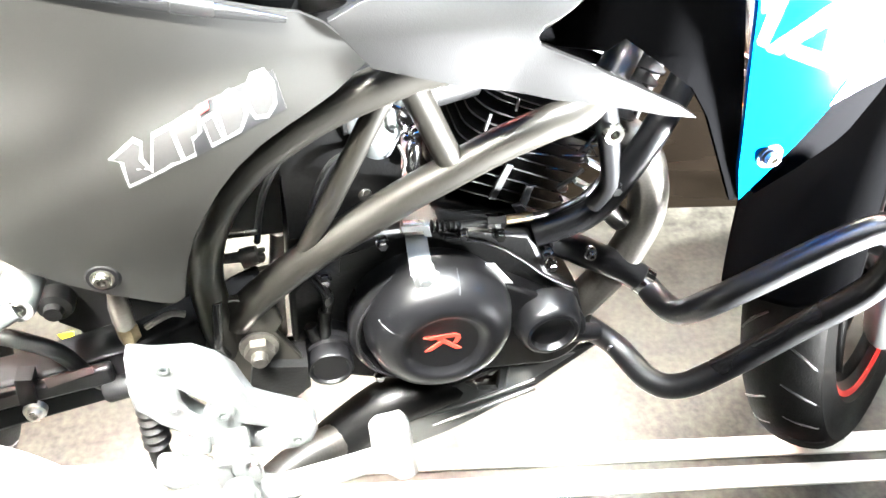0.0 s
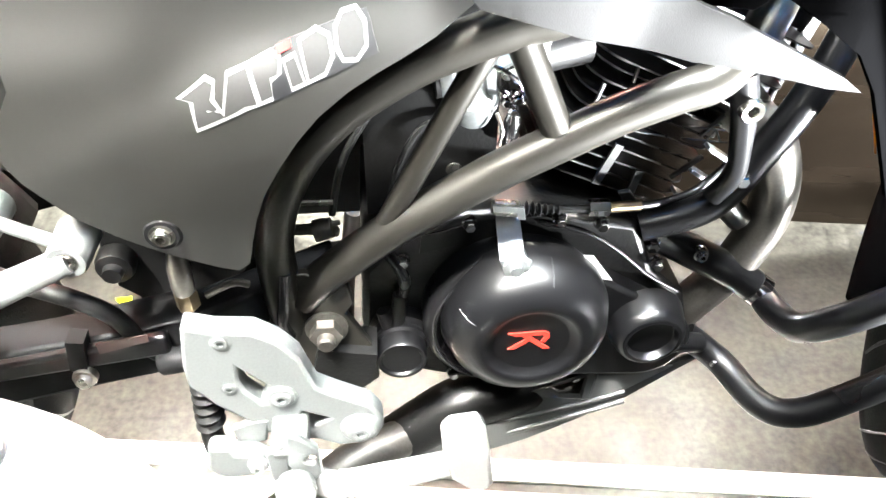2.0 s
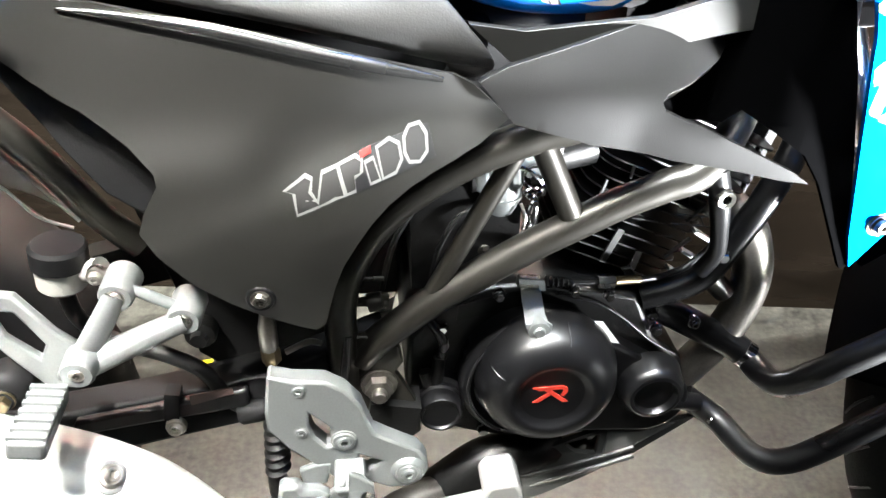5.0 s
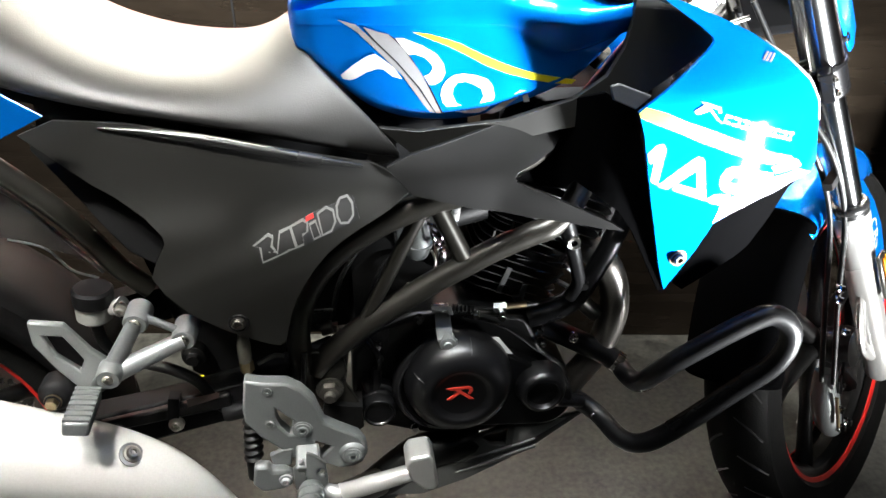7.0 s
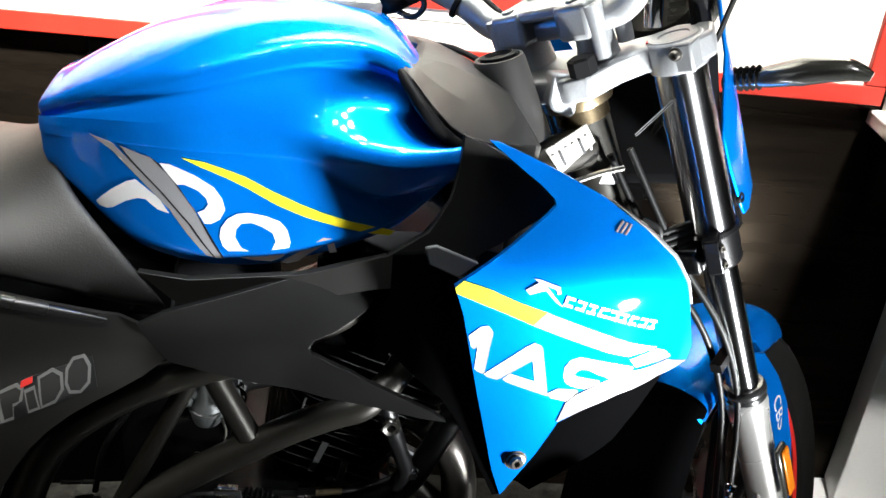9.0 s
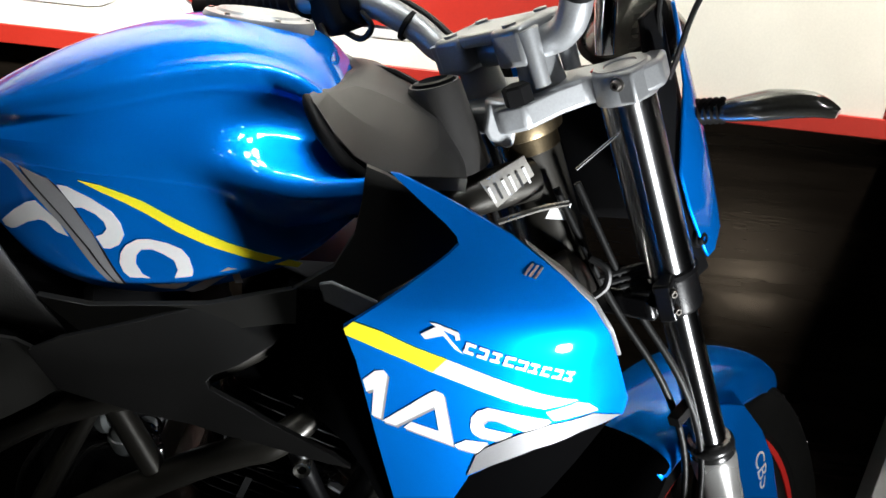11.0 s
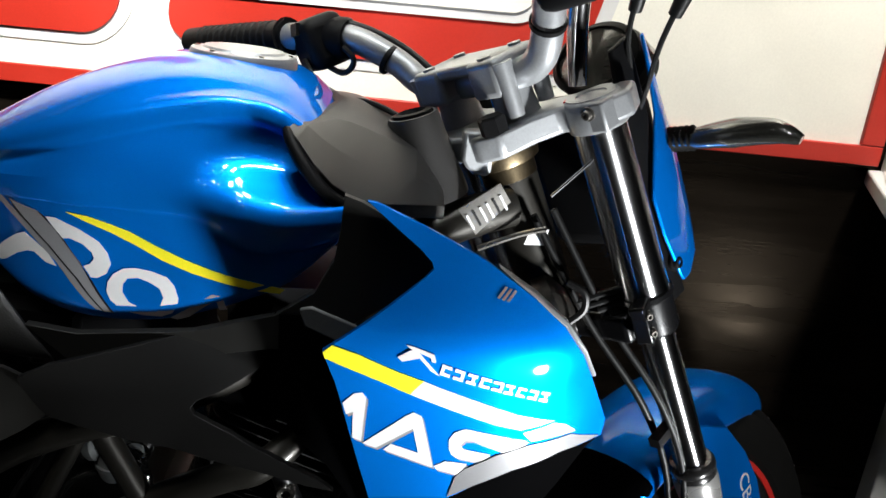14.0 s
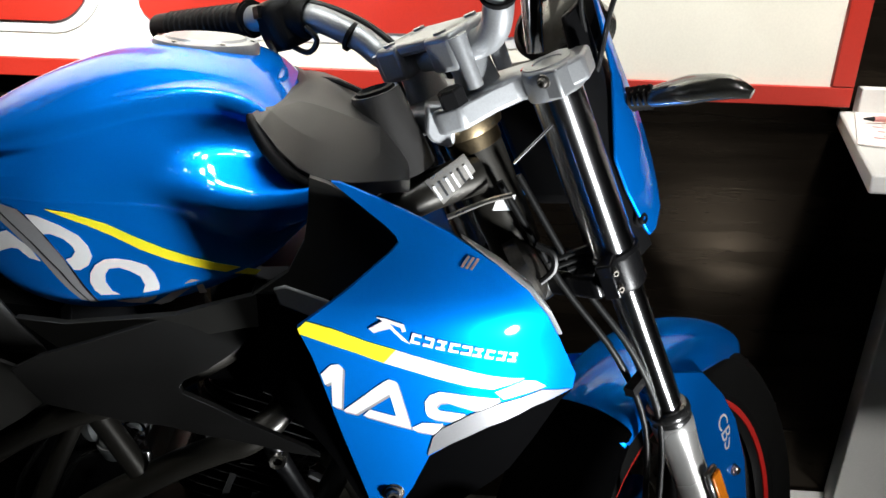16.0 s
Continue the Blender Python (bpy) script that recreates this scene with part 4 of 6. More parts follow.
soften(part("crankcase", case_mesh([(-0.027, 0.457), (-0.030, 0.40), (-0.024, 0.349), (0.048, 0.322), (0.107, 0.306), (0.158, 0.312), (0.241, 0.326), (0.262, 0.351), (0.245, 0.409), (0.212, 0.440), (0.19, 0.49), (0.110, 0.510), (0.048, 0.508), (0.000, 0.49)], -0.118, 0.12), CASE, engine), 0.006, 3)


def hull(c0, r0, c1, r1, n=40):
    """Outline of two circles with a belt round them, in (x, z)."""
    d = math.hypot(c1[0] - c0[0], c1[1] - c0[1])
    base = math.atan2(c1[1] - c0[1], c1[0] - c0[0])
    off = math.acos((r0 - r1) / d)
    pts = []
    for k in range(n + 1):
        w = base + off + (2 * math.pi - 2 * off) * k / n
        pts.append((c0[0] + r0 * math.cos(w), c0[1] + r0 * math.sin(w)))
    for k in range(n // 2 + 1):
        w = base - off + 2 * off * k / (n // 2)
        pts.append((c1[0] + r1 * math.cos(w), c1[1] + r1 * math.sin(w)))
    return pts


soften(part("side_cover", case_mesh(hull((0.094, 0.413), 0.071, (0.211, 0.372), 0.040), -0.138, -0.112), ENGINE, engine, "satin black engine side cover"), 0.004, 3)
CM = facing(0.1000, -0.1420, 0.4260)
lathe("cover_rim", [(0.0735, -0.022), (0.0735, 0.000), (0.0725, 0.0035), (0.0700, 0.0060), (0.0640, 0.0085), (0.0600, 0.0010)], facing(0.0930, -0.138, 0.4150), ENGINE, engine, "stepped rim of the clutch cover", 64)
clutch = lathe("clutch_cover", [(0.0670, -0.008), (0.0670, 0.0055), (0.0662, 0.0085), (0.0648, 0.013), (0.0615, 0.0235), (0.0560, 0.0310), (0.048, 0.0357), (0.041, 0.0378), (0.0375, 0.0375), (0.0355, 0.0360), (0.0305, 0.0322), (0.0290, 0.0318), (0.0, 0.0318)], CM, ENGINE, engine, "round satin black clutch cover", 64)
# the raised red emblem: plain strokes
for a in ([(-0.0195, 0.0140), (0.0105, 0.0148), (0.0150, 0.0118), (0.0158, 0.0075), (0.0118, 0.0010), (0.0088, 0.0024), (0.0112, 0.0072), (0.0100, 0.0108), (-0.0125, 0.0102)],
          [(-0.0085, 0.0108), (-0.0020, 0.0108), (0.0168, -0.0068), (0.0110, -0.0066)], [(-0.0185, -0.0052), (-0.0045, 0.0060), (0.0010, 0.0058), (-0.0128, -0.0054)]):
    bm = skin_mesh([(0.0990 + x * 0.93, 0.4245 + z * 0.90) for x, z in a], lambda x, z: -0.1752, 0.0016, 0.5)
    part("emblem", bm, EMBLEM, clutch, "raised red emblem stroke")
for ang, r0, r1 in ((152, 0.050, 0.062), (78, 0.056, 0.066), (338, 0.054, 0.065)):
    w = radians(ang)
    tube("groove", [(0.1000 + r * math.cos(w), -0.142 - lerp(r, [(0.045, 0.0368), (0.056, 0.0310), (0.0615, 0.0235), (0.0648, 0.0130), (0.066, 0.0085)]) + 0.0004, 0.4260 + r * math.sin(w)) for r in (r0, (r0 + r1) / 2, r1)], 0.0007, DECALBLACK, clutch, "shallow dark line", 6, 3)
tube("seam", [(0.0930 + 0.0665 * math.cos(radians(a)), -0.1468, 0.4150 + 0.0665 * math.sin(radians(a))) for a in range(100, 241, 10)], 0.0012, DECALBLACK, clutch, "dark seam of the cover", 6, 2)
GM = facing(0.206, -0.147, 0.399)
cap = lathe("filler_boss", [(0.034, -0.016), (0.0300, 0.004), (0.0275, 0.0100), (0.0245, 0.0118), (0.0215, 0.0108), (0.0195, 0.0058), (0.0180, 0.0050), (0.0, 0.0046)], GM, ENGINE, engine, "black oil sight boss", 40)
lathe("sight_rim", [(0.0240, 0.0120), (0.0215, 0.0123), (0.0205, 0.0100)], GM, ENGINE, cap, "", 40)
lathe("sprocket_boss", [(0.0260, -0.03), (0.0260, 0.002), (0.0240, 0.0045), (0.0225, 0.0050), (0.0225, 0.010), (0.0205, 0.012), (0.0205, 0.025), (0.0195, 0.0272), (0.0172, 0.0272), (0.0158, 0.0250), (0.0, 0.0245)], facing(0.001, -0.129, 0.392), ENGINE, engine, "black cylindrical boss", 32)
tube("stub", [(0.222, -0.135, 0.372), (0.268, -0.125, 0.355)], [0.010, 0.009], ENGINE, engine, "", 14, 1)
skin("case_sticker", [(0.143, 0.478), (0.151, 0.477), (0.170, 0.450), (0.162, 0.452)], -0.1365, 0.0008, WHITE, engine, "small white sticker", 0.2, (), 0)
skin("dark_label", [(0.020, 0.492), (0.062, 0.502), (0.058, 0.484), (0.018, 0.474)], -0.1195, 0.0008, GREY, engine, "faded label", 0.2, (), 0)
tube("case_seam", [(0.110, -0.120, 0.500), (0.150, -0.122, 0.487), (0.178, -0.122, 0.466), (0.205, -0.122, 0.440), (0.235, -0.121, 0.418)], 0.0016, ENGINE, engine, "", 8)
for at in ((0.005, -0.121, 0.470), (0.047, -0.123, 0.336), (0.0, -0.121, 0.405), (0.16, -0.121, 0.318), (0.056, -0.121, 0.503), (0.21, -0.121, 0.452), (-0.018, -0.121, 0.386)):
    hex_nut(engine, at, 0.0042, CHROME, name="case_bolt", length=0.007)
tube("gear_shaft", [(-0.012, -0.13, 0.425), (-0.004, -0.135, 0.400), (0.002, -0.128, 0.44)], 0.006, CASE, engine, "", 10)
tube("breather", [(-0.010, -0.12, 0.485), (0.006, -0.128, 0.45), (-0.014, -0.124, 0.40)], 0.005, GLOSS, engine, "", 10)

# cylinder with its fins, leaning forwards
CY = pose(0.165, -0.005, 0.50, 0, 24, 0)
barrel = part("cylinder", lathe_mesh(bmesh.new(), [(0.052, -0.02), (0.052, 0.17), (0.0, 0.17)], CY, 32), CASE, engine, "dark finned cylinder")
for k in range(15):
    w = 0.064 if k < 9 else 0.074
    bm = bmesh.new()
    o = rounded(-w, -w * 1.32, w, w * 1.32, 0.02, 0, 4)
    lo = [bm.verts.new(CY @ Vector((a, b, 0.008 + 0.0112 * k))) for a, b in o]
    hi = [bm.verts.new(CY @ Vector((a, b, 0.0096 + 0.0112 * k))) for a, b in o]
    bm.faces.new(lo[::-1]), bm.faces.new(hi)
    for i in range(len(o)):
        bm.faces.new((lo[i], lo[(i + 1) % len(o)], hi[(i + 1) % len(o)], hi[i]))
    fin = part("fin", bm, CASE, barrel)
    for a in (-0.034 + 0.006 * ((k * 5) % 4), 0.010 + 0.008 * ((k * 7) % 4)):
        part("bare_edge", block_mesh(bmesh.new(), (0.018 + 0.004 * ((k * 3) % 4), 0.0008, 0.0008), CY @ pose(a, -w * 1.32 - 0.0004, 0.0088 + 0.0112 * k)), BARE, fin, "bare metal fin edge")
for x0, z0, x1, z1, wd in ((0.158, 0.513, 0.172, 0.548, 0.0065), (0.187, 0.501, 0.192, 0.523, 0.007), (0.148, 0.584, 0.152, 0.600, 0.002), (0.173, 0.600, 0.1745, 0.612, 0.002), (0.233, 0.552, 0.248, 0.570, 0.002), (0.218, 0.515, 0.240, 0.534, 0.003)):
    m = Matrix.Translation(((x0 + x1) / 2, -0.0915, (z0 + z1) / 2)) @ pose(0, 0, 0, 0, math.degrees(math.atan2(x1 - x0, z1 - z0)), 0)
    part("fin_brace", block_mesh(bmesh.new(), (wd, 0.003, math.hypot(x1 - x0, z1 - z0)), m), BARE, barrel, "bare metal fin brace")
for x0, z0, x1, z1 in ((0.218, 0.552, 0.256, 0.546), (0.222, 0.562, 0.252, 0.557), (0.236, 0.545, 0.244, 0.558), (0.244, 0.558, 0.250, 0.547), (0.180, 0.560, 0.205, 0.554), (0.205, 0.540, 0.222, 0.537)):
    tube("bare_edge", [(x0, -0.0925, z0), (x1, -0.0925, z1)], 0.0007, BARE, barrel, "bare metal fin edge", 6, 1)
part("cylinder_head", block_mesh(bmesh.new(), (0.13, 0.15, 0.07), CY @ pose(0, 0, 0.205)), CASE, engine, "dark cylinder head")
for k in range(5):
    part("head_fin", block_mesh(bmesh.new(), (0.026, 0.010, 0.003), CY @ pose(0.071, -0.078, 0.020 + 0.0225 * k, 0, 10)), ALU, engine)

# carburettor
carb = lathe("carburettor", [(0.0, -0.026), (0.008, -0.0255), (0.0125, -0.022), (0.0150, -0.015), (0.0155, -0.008), (0.0175, -0.0075), (0.0178, -0.0035), (0.0160, -0.003), (0.0150, 0.002), (0.013, 0.005), (0.013, 0.034), (0.0, 0.036)], pose(0.061, -0.085, 0.592, 6, 4), CASTING, engine, "cast aluminium carburettor", 28)
lathe("carb_body", [(0.0, -0.034), (0.017, -0.034), (0.020, -0.030), (0.020, -0.024), (0.0145, -0.021), (0.0145, -0.004), (0.019, -0.001), (0.019, 0.004), (0.015, 0.007), (0.015, 0.024), (0.0, 0.024)], pose(0.070, -0.084, 0.611, 0, 82, -8), CASTING, carb, "", 28)
lathe("throttle_wheel", [(0.0, 0.004), (0.005, 0.004), (0.0055, 0.0), (0.0095, 0.0), (0.0105, 0.003), (0.0125, 0.003), (0.0125, -0.006)], facing(0.086, -0.100, 0.609), CHROME, carb, "", 24)
for q in ((0.080, -0.104, 0.596), (0.088, -0.104, 0.598), (0.093, -0.100, 0.604), (0.085, -0.106, 0.590)):
    hex_nut(carb, q, 0.0028, CHROME, length=0.006)
tube("choke_rod", [(0.070, -0.104, 0.622), (0.079, -0.106, 0.618), (0.092, -0.104, 0.604), (0.094, -0.10, 0.592)], 0.0018, CHROME, carb, "", 8)
tube("fuel_tap", [(0.075, -0.10, 0.584), (0.079, -0.104, 0.572), (0.077, -0.104, 0.560)], 0.0014, STEEL, carb, "", 8)
tube("carb_throat", [(0.03, -0.08, 0.606), (0.10, -0.07, 0.616), (0.14, -0.06, 0.622)], [0.018, 0.018, 0.021], CASE, engine, "", 18, 2)
lathe("ribbed_ferrule", [(0.0, 0.010), (0.004, 0.010), (0.0055, 0.008), (0.0045, 0.005), (0.0055, 0.003), (0.0045, 0.0), (0.0055, -0.002), (0.0045, -0.005), (0.004, -0.012), (0.0, -0.012)], pose(0.106, -0.088, 0.628, 0, 4), SATIN, engine, "ribbed bright ferrule", 16)
part("spark_cap", lathe_mesh(bmesh.new(), [(0, 0.015), (0.0045, 0.014), (0.0060, 0.008), (0.0060, -0.010), (0.0045, -0.015), (0, -0.015)], pose(0.0885, -0.088, 0.563, 4, 4), 18), STANCHION, engine, "shiny sensor cap")
part("intake_boot", lathe_mesh(bmesh.new(), [(0.026, -0.04), (0.030, -0.02), (0.026, 0.0), (0.030, 0.02), (0.026, 0.04)], pose(0.0, -0.05, 0.625, 0, 90), 24), HOSE, engine, "ribbed rubber boot")
part("motor_block", block_mesh(bmesh.new(), (0.10, 0.16, 0.12), pose(0.03, 0.0, 0.545)), CASE, engine)
tube("wire_loom", [(-0.048, -0.085, 0.49), (-0.034, -0.085, 0.545), (0.004, -0.075, 0.60)], 0.0030, HOSE, engine, "thin black wire loom", 8)
tube("overflow_hose", [(0.044, -0.085, 0.574), (0.022, -0.088, 0.566), (0.006, -0.092, 0.540), (-0.002, -0.096, 0.512), (-0.006, -0.098, 0.470)], 0.0028, HOSE, engine, "thin black overflow hose", 8)
skin("white_tab", [(0.017, 0.588), (0.030, 0.590), (0.036, 0.573), (0.022, 0.577)], -0.070, 0.001, PAPER, engine, "small white paper tab", 0.2, (), 0)
skin("relay_box", [(-0.020, 0.575), (0.012, 0.580), (0.016, 0.545), (-0.016, 0.540)], -0.045, 0.02, BROWN, engine, "brown plastic relay", 0.2, (), 0.003)
for k in range(3):
    tube("frame_pin", [(-0.076 + 0.004 * k, -0.090, 0.506 - 0.023 * k), (-0.046 + 0.004 * k, -0.092, 0.507 - 0.020 * k)], 0.0022, STEEL, engine, "small plated pin", 8, 1)
tube("drain_pipe", [(-0.078, -0.092, 0.482), (-0.057, -0.096, 0.484), (-0.045, -0.092, 0.478)], 0.0045, EXHAUST, engine, "small plated pipe", 12)
lathe("pipe_collar", [(0.0, 0.008), (0.008, 0.008), (0.009, 0.0), (0.009, -0.006)], pose(-0.056, -0.096, 0.484, 0, 78), EXHAUST, engine)
lathe("starter_nut", [(0.0, 0.008), (0.006, 0.007), (0.008, 0.0)], facing(0.048, -0.074, 0.524), STEEL, engine)

# clutch lever, its cable and bracket
lever = part("clutch_lever", skin_mesh([(0.075, 0.510), (0.093, 0.5105), (0.0925, 0.503), (0.0920, 0.4985), (0.0975, 0.4945), (0.0960, 0.4880), (0.0885, 0.4840), (0.0790, 0.4880), (0.0735, 0.4960), (0.0740, 0.503)], lambda x, z: lerp(z, [(0.484, -0.1605), (0.4975, -0.1585), (0.5085, -0.126), (0.511, -0.124)]), 0.0025, 0.003), CASTING, engine, "plated clutch arm")
soften(lever, 0.0008)
lathe("arm_boss", [(0.0, 0.003), (0.0045, 0.003), (0.0055, 0.001), (0.0095, 0.0), (0.0100, -0.016)], facing(0.0855, -0.1615, 0.4905), CASTING, lever, "", 24)
tube("cable_end", [(0.072, -0.126, 0.521), (0.090, -0.125, 0.518)], 0.0062, STEEL, lever, "", 12, 1)
skin("end_clip", [(0.070, 0.5270), (0.094, 0.5235), (0.096, 0.5120), (0.0900, 0.5130), (0.0885, 0.5190), (0.0715, 0.5205)], -0.132, 0.003, CASTING, lever, "bent plated clip", 0.3, (), 0.0006)
cable = tube("clutch_cable", [(0.087, -0.122, 0.516), (0.109, -0.121, 0.513), (0.150, -0.119, 0.510), (0.193, -0.113, 0.506), (0.221, -0.104, 0.504), (0.247, -0.094, 0.510), (0.280, -0.08, 0.545), (0.31, -0.06, 0.66)], 0.0032, HOSE, engine, "black clutch cable", 10)
for k in range(6):
    lathe("bellows_rib", [(0.0035, -0.0017), (0.0060 - 0.0003 * k, 0.0), (0.0035, 0.0017)], Matrix.Translation((0.098 + 0.0048 * k, -0.1212, 0.5146 - 0.0006 * k)) @ Vector((1, 0.03, -0.10)).to_track_quat("Z", "Y").to_matrix().to_4x4(), HOSE, cable, "", 14)
tube("adjuster", [(0.146, -0.119, 0.5105), (0.162, -0.1185, 0.5095)], 0.0066, CHROME, cable, "plated adjuster", 6, 1)
tube("adjuster_sleeve", [(0.163, -0.1185, 0.5095), (0.188, -0.1145, 0.5070)], 0.0042, BRASS, cable, "brass sleeve", 12, 1)
tube("guide_bracket", [(0.118, -0.118, 0.506), (0.140, -0.117, 0.503), (0.158, -0.117, 0.498)], 0.0035, STEEL, cable, "plated cable bracket", 8)
hex_nut(cable, (0.124, -0.124, 0.505), 0.0038, CHROME)
hex_nut(cable, (0.157, -0.124, 0.499), 0.0042, CHROME)

# engine hanger and mounts
hanger = tube("engine_hanger", [(0.220, -0.148, 0.634), (0.227, -0.150, 0.611), (0.239, -0.140, 0.573), (0.247, -0.129, 0.542), (0.240, -0.122, 0.518)], [0.010, 0.009, 0.0078, 0.008, 0.008], ENGINE, bike, "black engine hanger", 12)
lathe("hanger_boss", [(0.0, 0.0), (0.0035, 0.0), (0.004, 0.004), (0.0072, 0.005), (0.0080, 0.002), (0.0080, -0.012)], facing(0.227, -0.158, 0.614), STEEL, hanger, "", 24)
tube("front_downtube", [(0.352, -0.045, 0.770), (0.336, -0.080, 0.700), (0.307, -0.108, 0.630), (0.289, -0.115, 0.588), (0.272, -0.115, 0.550), (0.253, -0.115, 0.514), (0.231, -0.115, 0.497), (0.194, -0.110, 0.483)], 0.0125, ENGINE, bike, "black down tube", 12)
hex_nut(hanger, (0.2540, -0.128, 0.538), 0.0048, CHROME)
mount = soften(part("front_mount", skin_mesh([(0.172, 0.514), (0.181, 0.516), (0.201, 0.486), (0.214, 0.462), (0.205, 0.455), (0.190, 0.484)], lambda x, z: -0.108, 0.005, 0.3), ENGINE, bike, "black front engine mount"), 0.0012)
hex_nut(mount, (0.207, -0.111, 0.464), 0.0052, CHROME)

# exhaust
header = tube("header_pipe", [(0.225, -0.045, 0.575), (0.262, -0.075, 0.568), (0.290, -0.088, 0.547), (0.306, -0.09, 0.515), (0.312, -0.09, 0.476), (0.308, -0.087, 0.44), (0.294, -0.085, 0.400), (0.265, -0.08, 0.350), (0.235, -0.08, 0.300), (0.18, -0.09, 0.262), (0.09, -0.10, 0.262), (0.03, -0.12, 0.255), (-0.04, -0.155, 0.262), (-0.09, -0.200, 0.272), (-0.130, -0.232, 0.288), (-0.160, -0.2475, 0.322)], [0.0185] * 14 + [0.016, 0.0135], EXHAUST, bike, "brown-grey steel exhaust header", 18)
lathe("header_flange", [(0.0185, 0.02), (0.025, 0.02), (0.025, 0.010), (0.0185, 0.010)], Matrix.Translation((0.235, -0.05, 0.574)) @ Vector((1, -0.7, 0)).to_track_quat("Z", "Y").to_matrix().to_4x4(), STEEL, header)
tube("pipe_guard", [(-0.06, -0.125, 0.19), (0.0, -0.125, 0.245), (0.05, -0.122, 0.285), (0.09, -0.12, 0.295), (0.13, -0.115, 0.295)], [0.026, 0.026, 0.026, 0.024, 0.02], CASE, bike, "dark lower exhaust chamber", 16)
pan = skin("belly_pan", [(-0.014, 0.250), (0.046, 0.280), (0.064, 0.300), (0.102, 0.306), (0.172, 0.3270), (0.250, 0.3310), (0.272, 0.3340), (0.240, 0.3160), (0.199, 0.2930), (0.150, 0.2730), (0.112, 0.2590), (0.052, 0.2440)], lambda x, z: -0.135 + 0.3 * (z - 0.30), 0.006, PAN, bike, "grey plastic belly pan", 0.03, [[(0.131, 0.3130), (0.170, 0.3220), (0.166, 0.2990), (0.145, 0.3020)]])
skin("pan_facet", [(0.178, 0.3270), (0.250, 0.3295), (0.207, 0.3080), (0.172, 0.2985)], lambda x, z: -0.1375 + 0.3 * (z - 0.30), 0.003, MID, pan, "lighter facet", 0.03)
skin("pan_facet", [(0.046, 0.280), (0.063, 0.297), (0.065, 0.272), (0.050, 0.262)], lambda x, z: -0.1375 + 0.3 * (z - 0.30), 0.003, MID, pan, "lighter facet", 0.03)
for k in range(2):
    tube("pan_rib", [(0.085 + 0.012 * k, -0.139 - 0.004 * k, 0.2790 - 0.012 * k), (0.135, -0.1385 - 0.004 * k, 0.2880 - 0.011 * k), (0.205, -0.1360 - 0.003 * k, 0.3060 - 0.009 * k)], 0.0028, PAN, pan, "moulded rib", 8, 4)

silencer = tube("silencer", [(-0.158, -0.247, 0.318), (-0.172, -0.249, 0.347), (-0.190, -0.251, 0.372), (-0.213, -0.253, 0.396), (-0.243, -0.255, 0.421), (-0.283, -0.258, 0.444), (-0.340, -0.262, 0.468), (-0.450, -0.268, 0.512), (-0.600, -0.277, 0.572), (-0.680, -0.281, 0.604)], [0.0145, 0.0170, 0.0225, 0.0300, 0.0375, 0.0430, 0.0475, 0.0540, 0.0560, 0.0540], MUFFLER, bike, "satin silver exhaust silencer", 40, 6)
lathe("tail_ring", [(0.050, -0.006), (0.054, 0.0), (0.050, 0.008), (0.028, 0.010), (0.026, -0.03), (0.0, -0.03)], Matrix.Translation((-0.684, -0.2812, 0.6056)) @ Vector((-1.0, -0.05, 0.40)).to_track_quat("Z", "Y").to_matrix().to_4x4(), CASE, silencer, "dark outlet ring", 40)
SB = Vector((0.0244, -0.0125, 0.0311)).normalized()
SM = Matrix.Translation(Vector((-0.2498, -0.2698, 0.4700)) - SB * 0.001) @ SB.to_track_quat("Z", "Y").to_matrix().to_4x4()
lathe("shield_washer", [(0.0, 0.0022), (0.0100, 0.0022), (0.0125, 0.0012), (0.0130, -0.006)], SM, TRIM, silencer, "grey washer", 28)
bolt(silencer, SM @ Vector((0, 0, 0.002)), 0.0062, STEEL, SB)

# ---- foot controls and rear end ----
plate = skin("foot_bracket", [(-0.141, 0.505), (-0.123, 0.499), (-0.097, 0.496), (-0.082, 0.485), (-0.070, 0.468), (-0.066, 0.453), (-0.061, 0.436), (-0.046, 0.425), (-0.024, 0.411), (-0.017, 0.398), (-0.016, 0.386), (-0.022, 0.373), (-0.034, 0.367), (-0.050, 0.367), (-0.066, 0.377), (-0.082, 0.377), (-0.099, 0.387), (-0.111, 0.402), (-0.133, 0.425), (-0.147, 0.448), (-0.147, 0.466)],
             -0.214, 0.017, CASTING, bike, "cast aluminium rider footrest bracket", 0.3, [[(-0.112, 0.463), (-0.094, 0.443), (-0.097, 0.437), (-0.095, 0.423), (-0.101, 0.424), (-0.110, 0.437), (-0.113, 0.450)], [(-0.074, 0.411), (-0.055, 0.401), (-0.069, 0.387), (-0.076, 0.393)]], 0.003)
bolt(plate, (-0.118, -0.2125, 0.489), 0.0052, CASTING, length=0.003)
bolt(plate, (-0.120, -0.2125, 0.443), 0.0046, CASTING, length=0.003)
lathe("bolt_boss", [(0.0, 0.0010), (0.0100, 0.0010), (0.0112, 0.0002), (0.0115, -0.012)], facing(-0.086, -0.2145, 0.431), CASTING, plate, "", 28)
bolt(plate, (-0.086, -0.2150, 0.431), 0.0064, CASTING, length=0.0035)
lathe("bracket_boss", [(0.0, 0.001), (0.012, 0.001), (0.0145, -0.001), (0.0165, -0.006), (0.0168, -0.02)], facing(-0.033, -0.2175, 0.389), CASTING, plate, "", 28)
bolt(plate, (-0.033, -0.2180, 0.389), 0.0070, CASTING, length=0.0035)
